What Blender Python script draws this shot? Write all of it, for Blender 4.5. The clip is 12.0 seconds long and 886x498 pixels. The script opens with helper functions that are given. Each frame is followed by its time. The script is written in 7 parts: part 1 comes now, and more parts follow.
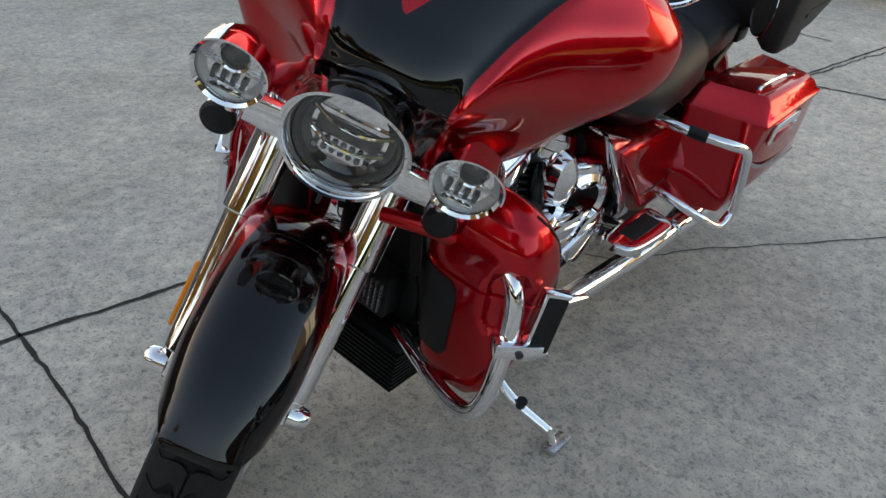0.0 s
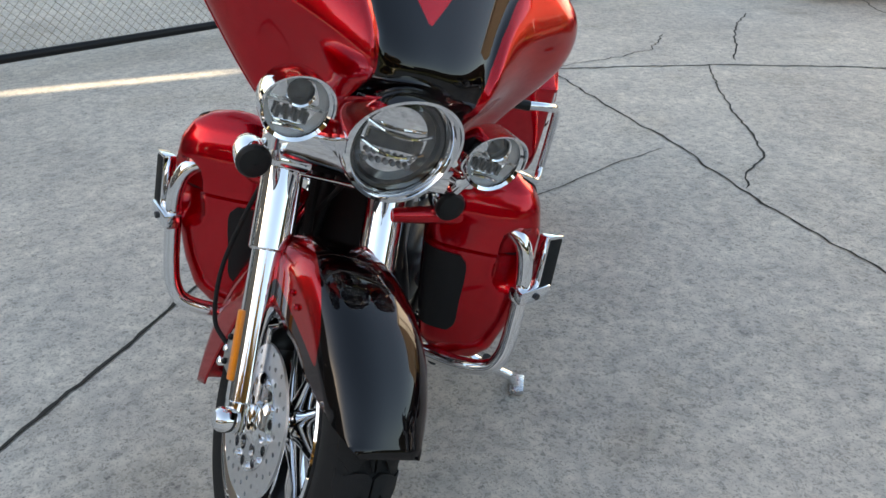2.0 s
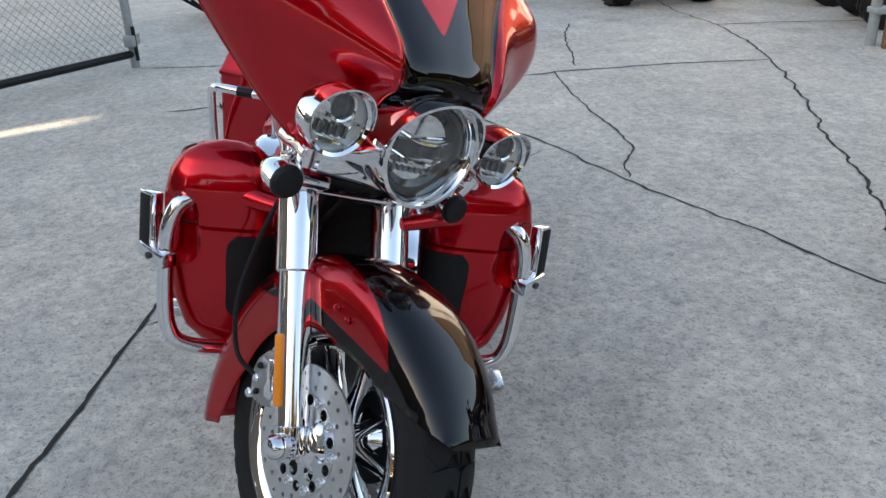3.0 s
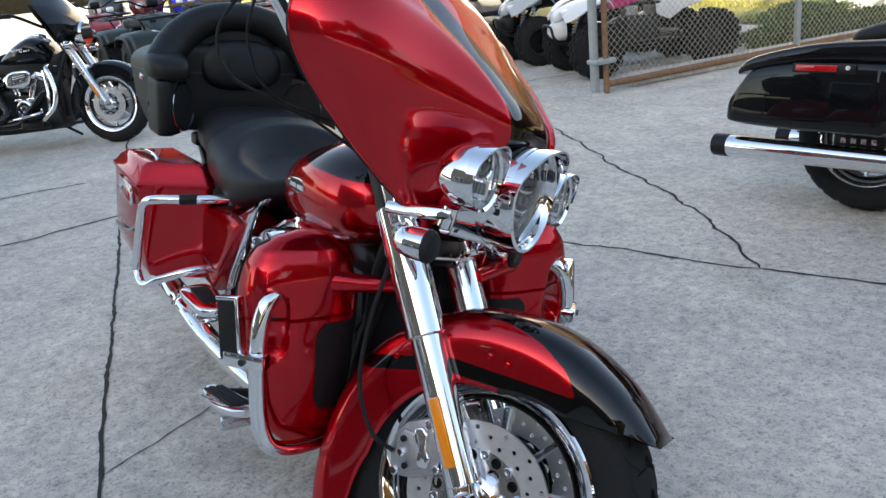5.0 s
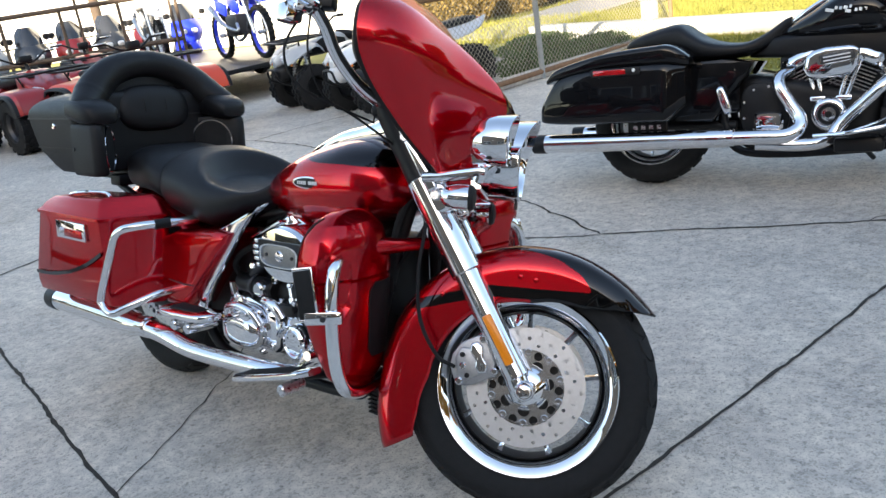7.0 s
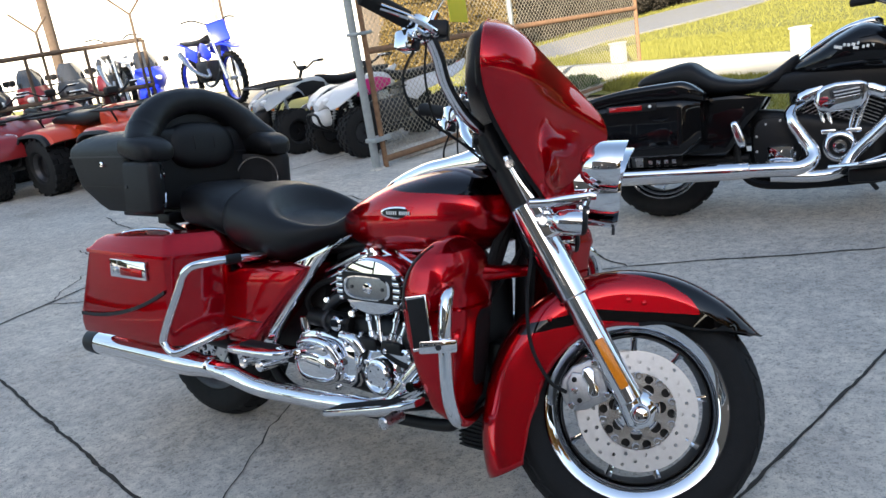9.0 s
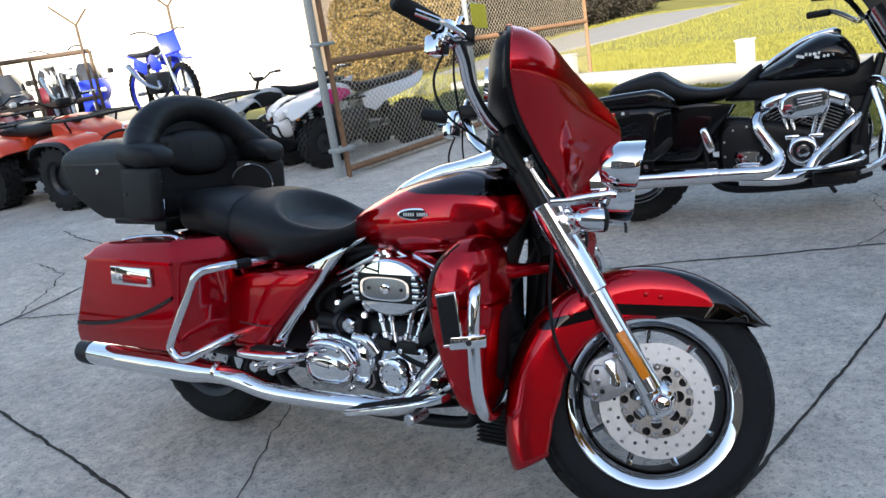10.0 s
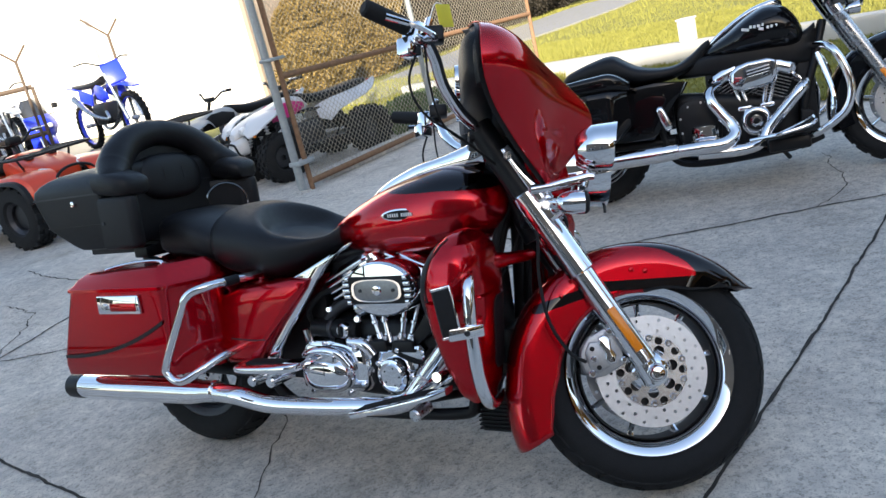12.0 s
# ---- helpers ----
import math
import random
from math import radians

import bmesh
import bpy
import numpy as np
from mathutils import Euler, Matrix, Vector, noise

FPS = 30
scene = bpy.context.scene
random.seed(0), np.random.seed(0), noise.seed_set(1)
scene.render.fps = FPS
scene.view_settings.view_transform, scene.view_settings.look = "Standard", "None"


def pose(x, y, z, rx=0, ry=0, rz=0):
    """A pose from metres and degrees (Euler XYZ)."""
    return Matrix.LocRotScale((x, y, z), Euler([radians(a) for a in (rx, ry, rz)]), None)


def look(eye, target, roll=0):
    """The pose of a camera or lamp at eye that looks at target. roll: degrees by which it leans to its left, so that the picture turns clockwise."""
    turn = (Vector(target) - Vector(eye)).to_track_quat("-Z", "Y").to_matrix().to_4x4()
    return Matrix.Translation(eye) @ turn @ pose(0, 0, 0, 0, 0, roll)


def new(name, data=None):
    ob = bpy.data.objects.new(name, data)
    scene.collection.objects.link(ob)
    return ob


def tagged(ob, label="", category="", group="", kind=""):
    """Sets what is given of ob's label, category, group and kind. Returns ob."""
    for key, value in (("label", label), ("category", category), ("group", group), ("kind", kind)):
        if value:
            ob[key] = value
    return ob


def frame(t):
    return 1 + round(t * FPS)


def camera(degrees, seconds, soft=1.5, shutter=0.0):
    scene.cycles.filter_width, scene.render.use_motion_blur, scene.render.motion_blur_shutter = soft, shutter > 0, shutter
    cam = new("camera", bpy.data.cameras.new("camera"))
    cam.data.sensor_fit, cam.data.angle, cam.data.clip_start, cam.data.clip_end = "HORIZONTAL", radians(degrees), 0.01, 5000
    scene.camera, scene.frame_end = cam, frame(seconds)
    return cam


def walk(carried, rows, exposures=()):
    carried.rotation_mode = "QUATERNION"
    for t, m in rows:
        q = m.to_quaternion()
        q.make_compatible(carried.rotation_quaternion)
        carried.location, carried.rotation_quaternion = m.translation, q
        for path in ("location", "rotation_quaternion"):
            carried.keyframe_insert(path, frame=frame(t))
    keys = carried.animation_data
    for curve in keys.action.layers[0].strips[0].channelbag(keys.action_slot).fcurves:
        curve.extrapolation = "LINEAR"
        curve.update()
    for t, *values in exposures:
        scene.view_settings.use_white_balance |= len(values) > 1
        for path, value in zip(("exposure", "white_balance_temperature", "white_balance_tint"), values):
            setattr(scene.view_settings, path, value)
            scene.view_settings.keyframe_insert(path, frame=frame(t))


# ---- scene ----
cam = camera(56.3, 12.0)
PATH = [
    (0, (2.29, 1.068, 1.254), (0.898, 0.021, 0.271), 4.3),
    (0.5, (2.449, 0.95, 1.242), (0.918, 0.103, 0.274), 3.8),
    (1, (2.566, 0.835, 1.24), (0.935, 0.2, 0.272), 1.0),
    (1.5, (2.639, 0.69, 1.234), (0.931, 0.234, 0.3), 0.4),
    (2, (2.75, 0.538, 1.235), (0.974, 0.269, 0.355), -0.4),
    (2.5, (2.85, 0.365, 1.243), (1.04, 0.275, 0.398), -2.6),
    (3, (2.831, 0.19, 1.224), (1.017, 0.338, 0.395), -2.2),
    (3.5, (2.836, 0.004, 1.231), (1.027, 0.367, 0.46), -2.2),
    (3.7, (2.852, -0.077, 1.229), (1.044, 0.349, 0.488), -2.9),
    (5.3, (2.724, -0.649, 1.247), (1.104, 0.298, 0.555), -6.5),
    (5.5, (2.754, -0.75, 1.243), (1.19, 0.281, 0.541), -6.5),
    (6, (2.783, -0.955, 1.24), (1.329, 0.219, 0.528), -6.7),
    (6.5, (2.759, -1.119, 1.241), (1.36, 0.128, 0.543), -8.3),
    (7, (2.75, -1.262, 1.266), (1.402, 0.07, 0.627), -9.1),
    (7.2, (2.724, -1.314, 1.271), (1.4, 0.055, 0.657), -9.3),
    (8.8, (2.506, -1.483, 1.278), (1.216, -0.055, 0.732), -8.8),
    (9, (2.48, -1.51, 1.28), (1.212, -0.066, 0.726), -9.1),
    (9.5, (2.402, -1.601, 1.288), (1.2, -0.104, 0.728), -9.4),
    (10, (2.358, -1.671, 1.292), (1.198, -0.136, 0.746), -8.8),
    (10.5, (2.346, -1.704, 1.291), (1.211, -0.151, 0.743), -8.5),
    (11, (2.341, -1.72, 1.292), (1.222, -0.159, 0.733), -9.4),
    (11.5, (2.334, -1.734, 1.296), (1.236, -0.16, 0.735), -11.5),
    (12, (2.331, -1.748, 1.301), (1.246, -0.162, 0.744), -13.7),
]
walk(cam, [(t, look(eye, target, roll)) for t, eye, target, roll in PATH], exposures=[(0.0, 1.92, 8900, 10), (0.5, 1.65, 8800, 10), (1.0, 2.08, 8700, 10), (1.5, 2.18, 8600, 10), (3.0, 2.12, 8000, 10), (3.7, 2.14, 7600, 10), (5.5, 2.2, 7500, 10), (7.0, 2.25, 7400, 10), (9.0, 1.95, 7100, 10), (12.0, 1.9, 6900, 10)])

# ---- world and light ----
SUN_EL, SUN_ROT = radians(20), radians(150)
world = bpy.data.worlds.new("sky")
scene.world = world
world.use_nodes = True
wn, wl = world.node_tree.nodes, world.node_tree.links
sky = wn.new("ShaderNodeTexSky")
sky.sky_type, sky.sun_disc = "NISHITA", False
sky.sun_elevation, sky.sun_rotation = SUN_EL, SUN_ROT
wl.new(sky.outputs[0], wn["Background"].inputs[0])
wn["Background"].inputs[1].default_value = 0.12
sun = new("sun", bpy.data.lights.new("sun", "SUN"))
sun.data.energy, sun.data.angle, sun.data.color = 4.0, radians(0.5), (1, 0.93, 0.82)
sun.matrix_world = look((0, 0, 10), Vector((0, 0, 10)) - Vector((math.sin(SUN_ROT) * math.cos(SUN_EL), math.cos(SUN_ROT) * math.cos(SUN_EL), math.sin(SUN_EL))))


# ---- materials ----
def mat(name, color=(0.5, 0.5, 0.5), rough=0.5, metal=0.0, coat=0.0, noise_scale=0.0, noise_amount=0.15, rough_var=0.0, bump=0.0, bump_scale=200.0, spec=0.5):
    """A procedural surface: base colour with soft variation, uneven gloss and fine relief."""
    m = bpy.data.materials.new(name)
    m.use_nodes = True
    n, l = m.node_tree.nodes, m.node_tree.links
    p = n["Principled BSDF"]
    p.inputs["Base Color"].default_value = (*color, 1)
    p.inputs["Roughness"].default_value, p.inputs["Metallic"].default_value = rough, metal
    p.inputs["Coat Weight"].default_value, p.inputs["Coat Roughness"].default_value = coat, 0.03
    p.inputs["Specular IOR Level"].default_value = spec
    co = n.new("ShaderNodeTexCoord")
    if noise_scale:
        tx = n.new("ShaderNodeTexNoise")
        tx.inputs["Scale"].default_value, tx.inputs["Detail"].default_value = noise_scale, 6
        l.new(co.outputs["Object"], tx.inputs["Vector"])
        mx = n.new("ShaderNodeMix")
        mx.data_type = "RGBA"
        mx.inputs[6].default_value = (*[c * (1 - noise_amount) for c in color], 1)
        mx.inputs[7].default_value = (*[min(1, c * (1 + noise_amount)) for c in color], 1)
        l.new(tx.outputs[0], mx.inputs[0])
        l.new(mx.outputs[2], p.inputs["Base Color"])
        if rough_var:
            mr = n.new("ShaderNodeMapRange")
            mr.inputs[3].default_value, mr.inputs[4].default_value = max(0, rough - rough_var), min(1, rough + rough_var)
            l.new(tx.outputs[0], mr.inputs[0])
            l.new(mr.outputs[0], p.inputs["Roughness"])
    if bump:
        tb = n.new("ShaderNodeTexNoise")
        tb.inputs["Scale"].default_value, tb.inputs["Detail"].default_value = bump_scale, 4
        l.new(co.outputs["Object"], tb.inputs["Vector"])
        bp = n.new("ShaderNodeBump")
        bp.inputs["Strength"].default_value, bp.inputs["Distance"].default_value = bump, 0.002
        l.new(tb.outputs[0], bp.inputs["Height"])
        l.new(bp.outputs[0], p.inputs["Normal"])
    return m


def two_tone(name, a, b, **kw):
    """Two lacquer colours parted by the sign of the mesh's paint value."""
    m = mat(name, a, **kw)
    n, l = m.node_tree.nodes, m.node_tree.links
    at = n.new("ShaderNodeAttribute")
    at.attribute_name = "paint"
    th = n.new("ShaderNodeMath")
    th.operation = "GREATER_THAN"
    th.inputs[1].default_value = 0.0
    l.new(at.outputs["Fac"], th.inputs[0])
    mx = n.new("ShaderNodeMix")
    mx.data_type = "RGBA"
    mx.inputs[6].default_value, mx.inputs[7].default_value = (*a, 1), (*b, 1)
    l.new(th.outputs[0], mx.inputs[0])
    p = n["Principled BSDF"]
    l.new(mx.outputs[2], p.inputs["Base Color"])
    return m


RED = (0.55, 0.0022, 0.0115)
red_paint = mat("red_lacquer", RED, rough=0.27, metal=0.9, coat=0.65, noise_scale=900, noise_amount=0.3, spec=0.1)
red_black = two_tone("red_and_black_lacquer", RED, (0.004, 0.004, 0.005), rough=0.27, metal=0.9, coat=0.8, spec=0.1)
for m in (red_paint, red_black):
    m.node_tree.nodes["Principled BSDF"].inputs["Specular Tint"].default_value = (0.6, 0.03, 0.03, 1)
    m.node_tree.nodes["Principled BSDF"].inputs["Coat IOR"].default_value = 1.55
black_paint = mat("black_lacquer", (0.004, 0.004, 0.005), rough=0.3, coat=1.0, spec=0.05)
black_paint.node_tree.nodes["Principled BSDF"].inputs["Coat IOR"].default_value = 1.38
chrome = mat("chrome", (0.84, 0.845, 0.865), rough=0.014, metal=1.0, noise_scale=40, noise_amount=0.04, rough_var=0.015)
steel = mat("brushed_steel", (0.62, 0.62, 0.63), rough=0.28, metal=1.0, noise_scale=120, noise_amount=0.1, rough_var=0.1)
disc_steel = mat("ground_steel", (0.70, 0.705, 0.72), rough=0.4, metal=1.0, noise_scale=90, noise_amount=0.12, rough_var=0.05)
carrier_metal = mat("satin_alloy", (0.66, 0.67, 0.69), rough=0.2, metal=1.0, noise_scale=70, noise_amount=0.1, rough_var=0.06)
dark_insert = mat("brushed_grey_insert", (0.25, 0.25, 0.26), rough=0.35, metal=0.9, noise_scale=150, noise_amount=0.2)
caliper_metal = mat("cast_alloy", (0.42, 0.42, 0.43), rough=0.42, metal=0.9, noise_scale=200, noise_amount=0.2, bump=0.2)
dark_steel = mat("dark_steel", (0.06, 0.06, 0.065), rough=0.45, metal=0.8, noise_scale=60, noise_amount=0.3)
black_metal = mat("black_metal", (0.009, 0.009, 0.010), rough=0.4, noise_scale=80, noise_amount=0.3, bump=0.2, spec=0.25)
black_plastic = mat("black_plastic", (0.009, 0.009, 0.010), rough=0.5, noise_scale=60, noise_amount=0.25, bump=0.3, bump_scale=900, spec=0.3)
vinyl = mat("black_vinyl", (0.008, 0.008, 0.009), rough=0.42, noise_scale=30, noise_amount=0.3, rough_var=0.08, bump=0.4, bump_scale=600, spec=0.28)
rubber = mat("rubber", (0.010, 0.010, 0.0105), rough=0.75, noise_scale=50, noise_amount=0.4, bump=0.4, bump_scale=300, spec=0.3)
orange = mat("orange_reflector", (1.0, 0.26, 0.008), rough=0.3, coat=0.2, noise_scale=200)
red_lens = mat("red_lens", (0.5, 0.005, 0.008), rough=0.1, coat=1.0)
white_paint = mat("white_paint", (0.78, 0.78, 0.76), rough=0.5, noise_scale=8, noise_amount=0.08)
lamp_white = mat("lamp_reflector", (0.78, 0.79, 0.80), rough=0.3, metal=0.25, noise_scale=60, noise_amount=0.2)


def glass_mat():
    m = mat("lamp_glass", (1, 1, 1), rough=0.02)
    m.node_tree.nodes["Principled BSDF"].inputs["Transmission Weight"].default_value = 1.0
    return m


glass = glass_mat()
lens_dark = mat("dark_lens", (0.03, 0.032, 0.036), rough=0.12, coat=0.6, noise_scale=80, noise_amount=0.4)


# ---- mesh helpers ----
def part(name, bm, material, parent, label="", matrix=None, smooth=True, sharp=35):
    """Links a bmesh as one mesh object under a thing or a part."""
    bmesh.ops.recalc_face_normals(bm, faces=bm.faces)
    me = bpy.data.meshes.new(name)
    bm.to_mesh(me)
    bm.free()
    ms = material if isinstance(material, (list, tuple)) else [material]
    for m in ms:
        me.materials.append(m)
    if smooth:
        me.shade_smooth()
        me.set_sharp_from_angle(angle=radians(sharp))
    ob = new(name, me)
    ob.parent = parent
    if matrix is not None:
        ob.matrix_basis = matrix
    if label:
        tagged(ob, label)
    return ob


def thing(name, label, category, group="", kind="", matrix=None):
    ob = tagged(new(name), label, category, group, kind)
    if matrix is not None:
        ob.matrix_basis = matrix
    return ob


def join(*bms):
    out = bms[0]
    for b in bms[1:]:
        me = bpy.data.meshes.new("t")
        b.to_mesh(me)
        b.free()
        out.from_mesh(me)
        bpy.data.meshes.remove(me)
    return out


def moved(bm, m):
    bm.transform(m)
    return bm


def box(x0, x1, y0, y1, z0, z1, bevel=0.0, seg=2):
    bm = bmesh.new()
    bmesh.ops.create_cube(bm, size=1.0, matrix=Matrix.Translation(((x0 + x1) / 2, (y0 + y1) / 2, (z0 + z1) / 2)) @ Matrix.Diagonal((x1 - x0, y1 - y0, z1 - z0, 1)))
    if bevel:
        bmesh.ops.bevel(bm, geom=bm.edges[:], offset=bevel, segments=seg, affect="EDGES", profile=0.5)
    return bm


def loft(rings, cap=True, closed=True):
    """Skins rings of equal count."""
    bm = bmesh.new()
    vs = [[bm.verts.new(p) for p in r] for r in rings]
    k = len(vs[0])
    for a, b in zip(vs, vs[1:]):
        for i in range(k if closed else k - 1):
            j = (i + 1) % k
            bm.faces.new((a[i], a[j], b[j], b[i]))
    if cap and closed:
        bm.faces.new(vs[0][::-1])
        bm.faces.new(vs[-1])
    return bm


def smooth_path(pts, n=8):
    """Catmull-Rom through the points."""
    pts = [Vector(p) for p in pts]
    q = [2 * pts[0] - pts[1]] + pts + [2 * pts[-1] - pts[-2]]
    out = []
    for i in range(1, len(q) - 2):
        for s in range(n):
            t = s / n
            a, b, c, d = q[i - 1:i + 3]
            out.append(0.5 * (2 * b + (c - a) * t + (2 * a - 5 * b + 4 * c - d) * t * t + (3 * b - a - 3 * c + d) * t ** 3))
    return out + [pts[-1]]


def tube(pts, r, n=8, seg=12, curve=True):
    """A round bar along a path; r is one radius or one for each given point."""
    path = smooth_path(pts, n) if curve and len(pts) > 2 else [Vector(p) for p in pts]
    rs = [r] * len(path) if not isinstance(r, (list, tuple)) else [float(np.interp(i / (len(path) - 1) * (len(pts) - 1), range(len(r)), r)) for i in range(len(path))]
    rings, ref = [], None
    for i, p in enumerate(path):
        d = (path[min(i + 1, len(path) - 1)] - path[max(i - 1, 0)]).normalized()
        if ref is None:
            ref = d.orthogonal().normalized()
        ref = (ref - d * ref.dot(d)).normalized()
        o = d.cross(ref)
        rings.append([p + rs[i] * (math.cos(2 * math.pi * k / seg) * ref + math.sin(2 * math.pi * k / seg) * o) for k in range(seg)])
    return loft(rings)


def lathe(profile, axis="y", seg=48, center=(0, 0, 0), close=False):
    """Turns (radius, along) pairs round an axis."""
    c = Vector(center)
    rings = []
    for r, h in profile:
        ring = []
        for k in range(seg):
            a = 2 * math.pi * k / seg
            u, v = r * math.cos(a), r * math.sin(a)
            ring.append(c + Vector({"y": (u, h, v), "x": (h, u, v), "z": (u, v, h)}[axis]))
        rings.append(ring)
    if close:
        rings.append(rings[0])
    return loft(rings, cap=not close)


def rod(a, b, r, seg=16, bevel=0.0):
    """A straight round bar from a to b, with softened ends."""
    a, b = Vector(a), Vector(b)
    d = (b - a).normalized()
    if bevel:
        return tube([a, a + d * 1e-4, a + d * bevel, b - d * bevel, b - d * 1e-4, b], [r - bevel, r - bevel, r, r, r - bevel, r - bevel], seg=seg, curve=False)
    return tube([a, b], r, seg=seg, curve=False)


def plate(outline, y0, y1, bevel=0.0, plane="xz"):
    """A flat piece with the given outline in the x-z (or x-y, y-z) plane."""
    bm = bmesh.new()
    f = {"xz": lambda u, v, w: (u, w, v), "xy": lambda u, v, w: (u, v, w), "yz": lambda u, v, w: (w, u, v)}[plane]
    lo = [bm.verts.new(f(u, v, y0)) for u, v in outline]
    hi = [bm.verts.new(f(u, v, y1)) for u, v in outline]
    k = len(lo)
    bm.faces.new(lo), bm.faces.new(hi[::-1])
    for i in range(k):
        bm.faces.new((lo[i], hi[i], hi[(i + 1) % k], lo[(i + 1) % k]))
    bmesh.ops.recalc_face_normals(bm, faces=bm.faces)
    if bevel:
        es = [e for e in bm.edges if e.calc_face_angle(0) > 0.6]
        bmesh.ops.bevel(bm, geom=es, offset=bevel, segments=3, affect="EDGES", profile=0.5)
    return bm


def sup(n, e):
    """Points of a unit superellipse with exponent e."""
    out = []
    for k in range(n):
        a = 2 * math.pi * k / n
        c, s = math.cos(a), math.sin(a)
        out.append((math.copysign(abs(c) ** (2 / e), c), math.copysign(abs(s) ** (2 / e), s)))
    return out


def body_x(stations, e=2.5, n=36, fine=6):
    """A lofted body along x: stations (x, y centre, half width, z bottom, z top), smoothed."""
    rows = [(x, y, w, z0, z1) for x, y, w, z0, z1 in stations]
    q = np.array(rows)
    s = np.linspace(0, len(rows) - 1, (len(rows) - 1) * fine + 1)
    pts = []
    for u in s:
        i = min(int(u), len(rows) - 2)
        t = u - i
        a, b, c, d = q[max(i - 1, 0)], q[i], q[i + 1], q[min(i + 2, len(rows) - 1)]
        pts.append(0.5 * (2 * b + (c - a) * t + (2 * a - 5 * b + 4 * c - d) * t * t + (3 * b - a - 3 * c + d) * t ** 3))
    return loft([[(x, y + max(w, 0.002) * u, (z0 + z1) / 2 + max((z1 - z0) / 2, 0.002) * v) for u, v in sup(n, e)] for x, y, w, z0, z1 in pts])


def paint_by(bm, f):
    """Stores f(x, y, z) on the vertices, for two_tone materials."""
    lay = bm.verts.layers.float.new("paint")
    for v in bm.verts:
        v[lay] = f(*v.co)
    return bm


# ---- ground ----
def concrete_mat():
    """Worn broom-finished concrete with exposed small stones, stains and patches."""
    m = mat("concrete", (0.36, 0.345, 0.32), rough=0.85)
    n, l = m.node_tree.nodes, m.node_tree.links
    p = n["Principled BSDF"]
    co = n.new("ShaderNodeTexCoord")

    def tex(kind, scale, detail=4):
        t = n.new(kind)
        t.inputs["Scale"].default_value = scale
        if "Detail" in t.inputs:
            t.inputs["Detail"].default_value = detail
        l.new(co.outputs["Object"], t.inputs["Vector"])
        return t

    def ramp(src, a, b, ca, cb):
        r = n.new("ShaderNodeValToRGB")
        r.color_ramp.elements[0].position, r.color_ramp.elements[1].position = a, b
        r.color_ramp.elements[0].color, r.color_ramp.elements[1].color = (*ca, 1), (*cb, 1)
        l.new(src, r.inputs[0])
        return r.outputs[0]

    def mix(kind, a, b, f=1.0):
        x = n.new("ShaderNodeMix")
        x.data_type, x.blend_type = "RGBA", kind
        if isinstance(f, float):
            x.inputs[0].default_value = f
        else:
            l.new(f, x.inputs[0])
        l.new(a, x.inputs[6])
        l.new(b, x.inputs[7])
        return x.outputs[2]

    base = ramp(tex("ShaderNodeTexNoise", 0.7, 6).outputs[0], 0.3, 0.7, (0.188, 0.177, 0.166), (0.243, 0.23, 0.214))
    mid = ramp(tex("ShaderNodeTexNoise", 5, 5).outputs[0], 0.3, 0.72, (0.86, 0.86, 0.87), (1.13, 1.12, 1.1))
    fine = ramp(tex("ShaderNodeTexVoronoi", 230).outputs["Color"], 0.15, 0.85, (0.4, 0.4, 0.41), (1.62, 1.6, 1.55))
    coarse = ramp(tex("ShaderNodeTexVoronoi", 95).outputs["Color"], 0.1, 0.9, (0.42, 0.42, 0.43), (1.6, 1.58, 1.54))
    fine = mix("MULTIPLY", fine, coarse)
    col = mix("MULTIPLY", mix("MULTIPLY", base, mid), fine)
    v1 = tex("ShaderNodeTexVoronoi", 62)
    v1.inputs["Randomness"].default_value = 1.0
    spots = ramp(v1.outputs["Distance"], 0.2, 0.3, (1, 1, 1), (0, 0, 0))
    sel = n.new("ShaderNodeSeparateColor")
    l.new(v1.outputs["Color"], sel.inputs[0])
    lite = n.new("ShaderNodeMath")
    lite.operation = "GREATER_THAN"
    lite.inputs[1].default_value = 0.62
    l.new(sel.outputs[0], lite.inputs[0])
    f1 = n.new("ShaderNodeMath")
    f1.operation = "MULTIPLY"
    l.new(spots, f1.inputs[0])
    l.new(lite.outputs[0], f1.inputs[1])
    pebble = n.new("ShaderNodeRGB")
    pebble.outputs[0].default_value = (0.66, 0.63, 0.59, 1)
    col = mix("MIX", col, pebble.outputs[0], f1.outputs[0])
    v2 = tex("ShaderNodeTexVoronoi", 48)
    pits = ramp(v2.outputs["Distance"], 0.12, 0.22, (1, 1, 1), (0, 0, 0))
    s2 = n.new("ShaderNodeSeparateColor")
    l.new(v2.outputs["Color"], s2.inputs[0])
    dk = n.new("ShaderNodeMath")
    dk.operation = "GREATER_THAN"
    dk.inputs[1].default_value = 0.66
    l.new(s2.outputs[1], dk.inputs[0])
    f2 = n.new("ShaderNodeMath")
    f2.operation = "MULTIPLY"
    l.new(pits, f2.inputs[0])
    l.new(dk.outputs[0], f2.inputs[1])
    pit = n.new("ShaderNodeRGB")
    pit.outputs[0].default_value = (0.09, 0.085, 0.08, 1)
    col = mix("MIX", col, pit.outputs[0], f2.outputs[0])
    mott = ramp(tex("ShaderNodeTexNoise", 22, 3).outputs[0], 0.35, 0.68, (0.84, 0.84, 0.85), (1.15, 1.14, 1.12))
    col = mix("MULTIPLY", col, mott)
    stain = ramp(tex("ShaderNodeTexNoise", 1.9, 5).outputs[0], 0.56, 0.75, (1, 1, 1), (0.82, 0.80, 0.77))
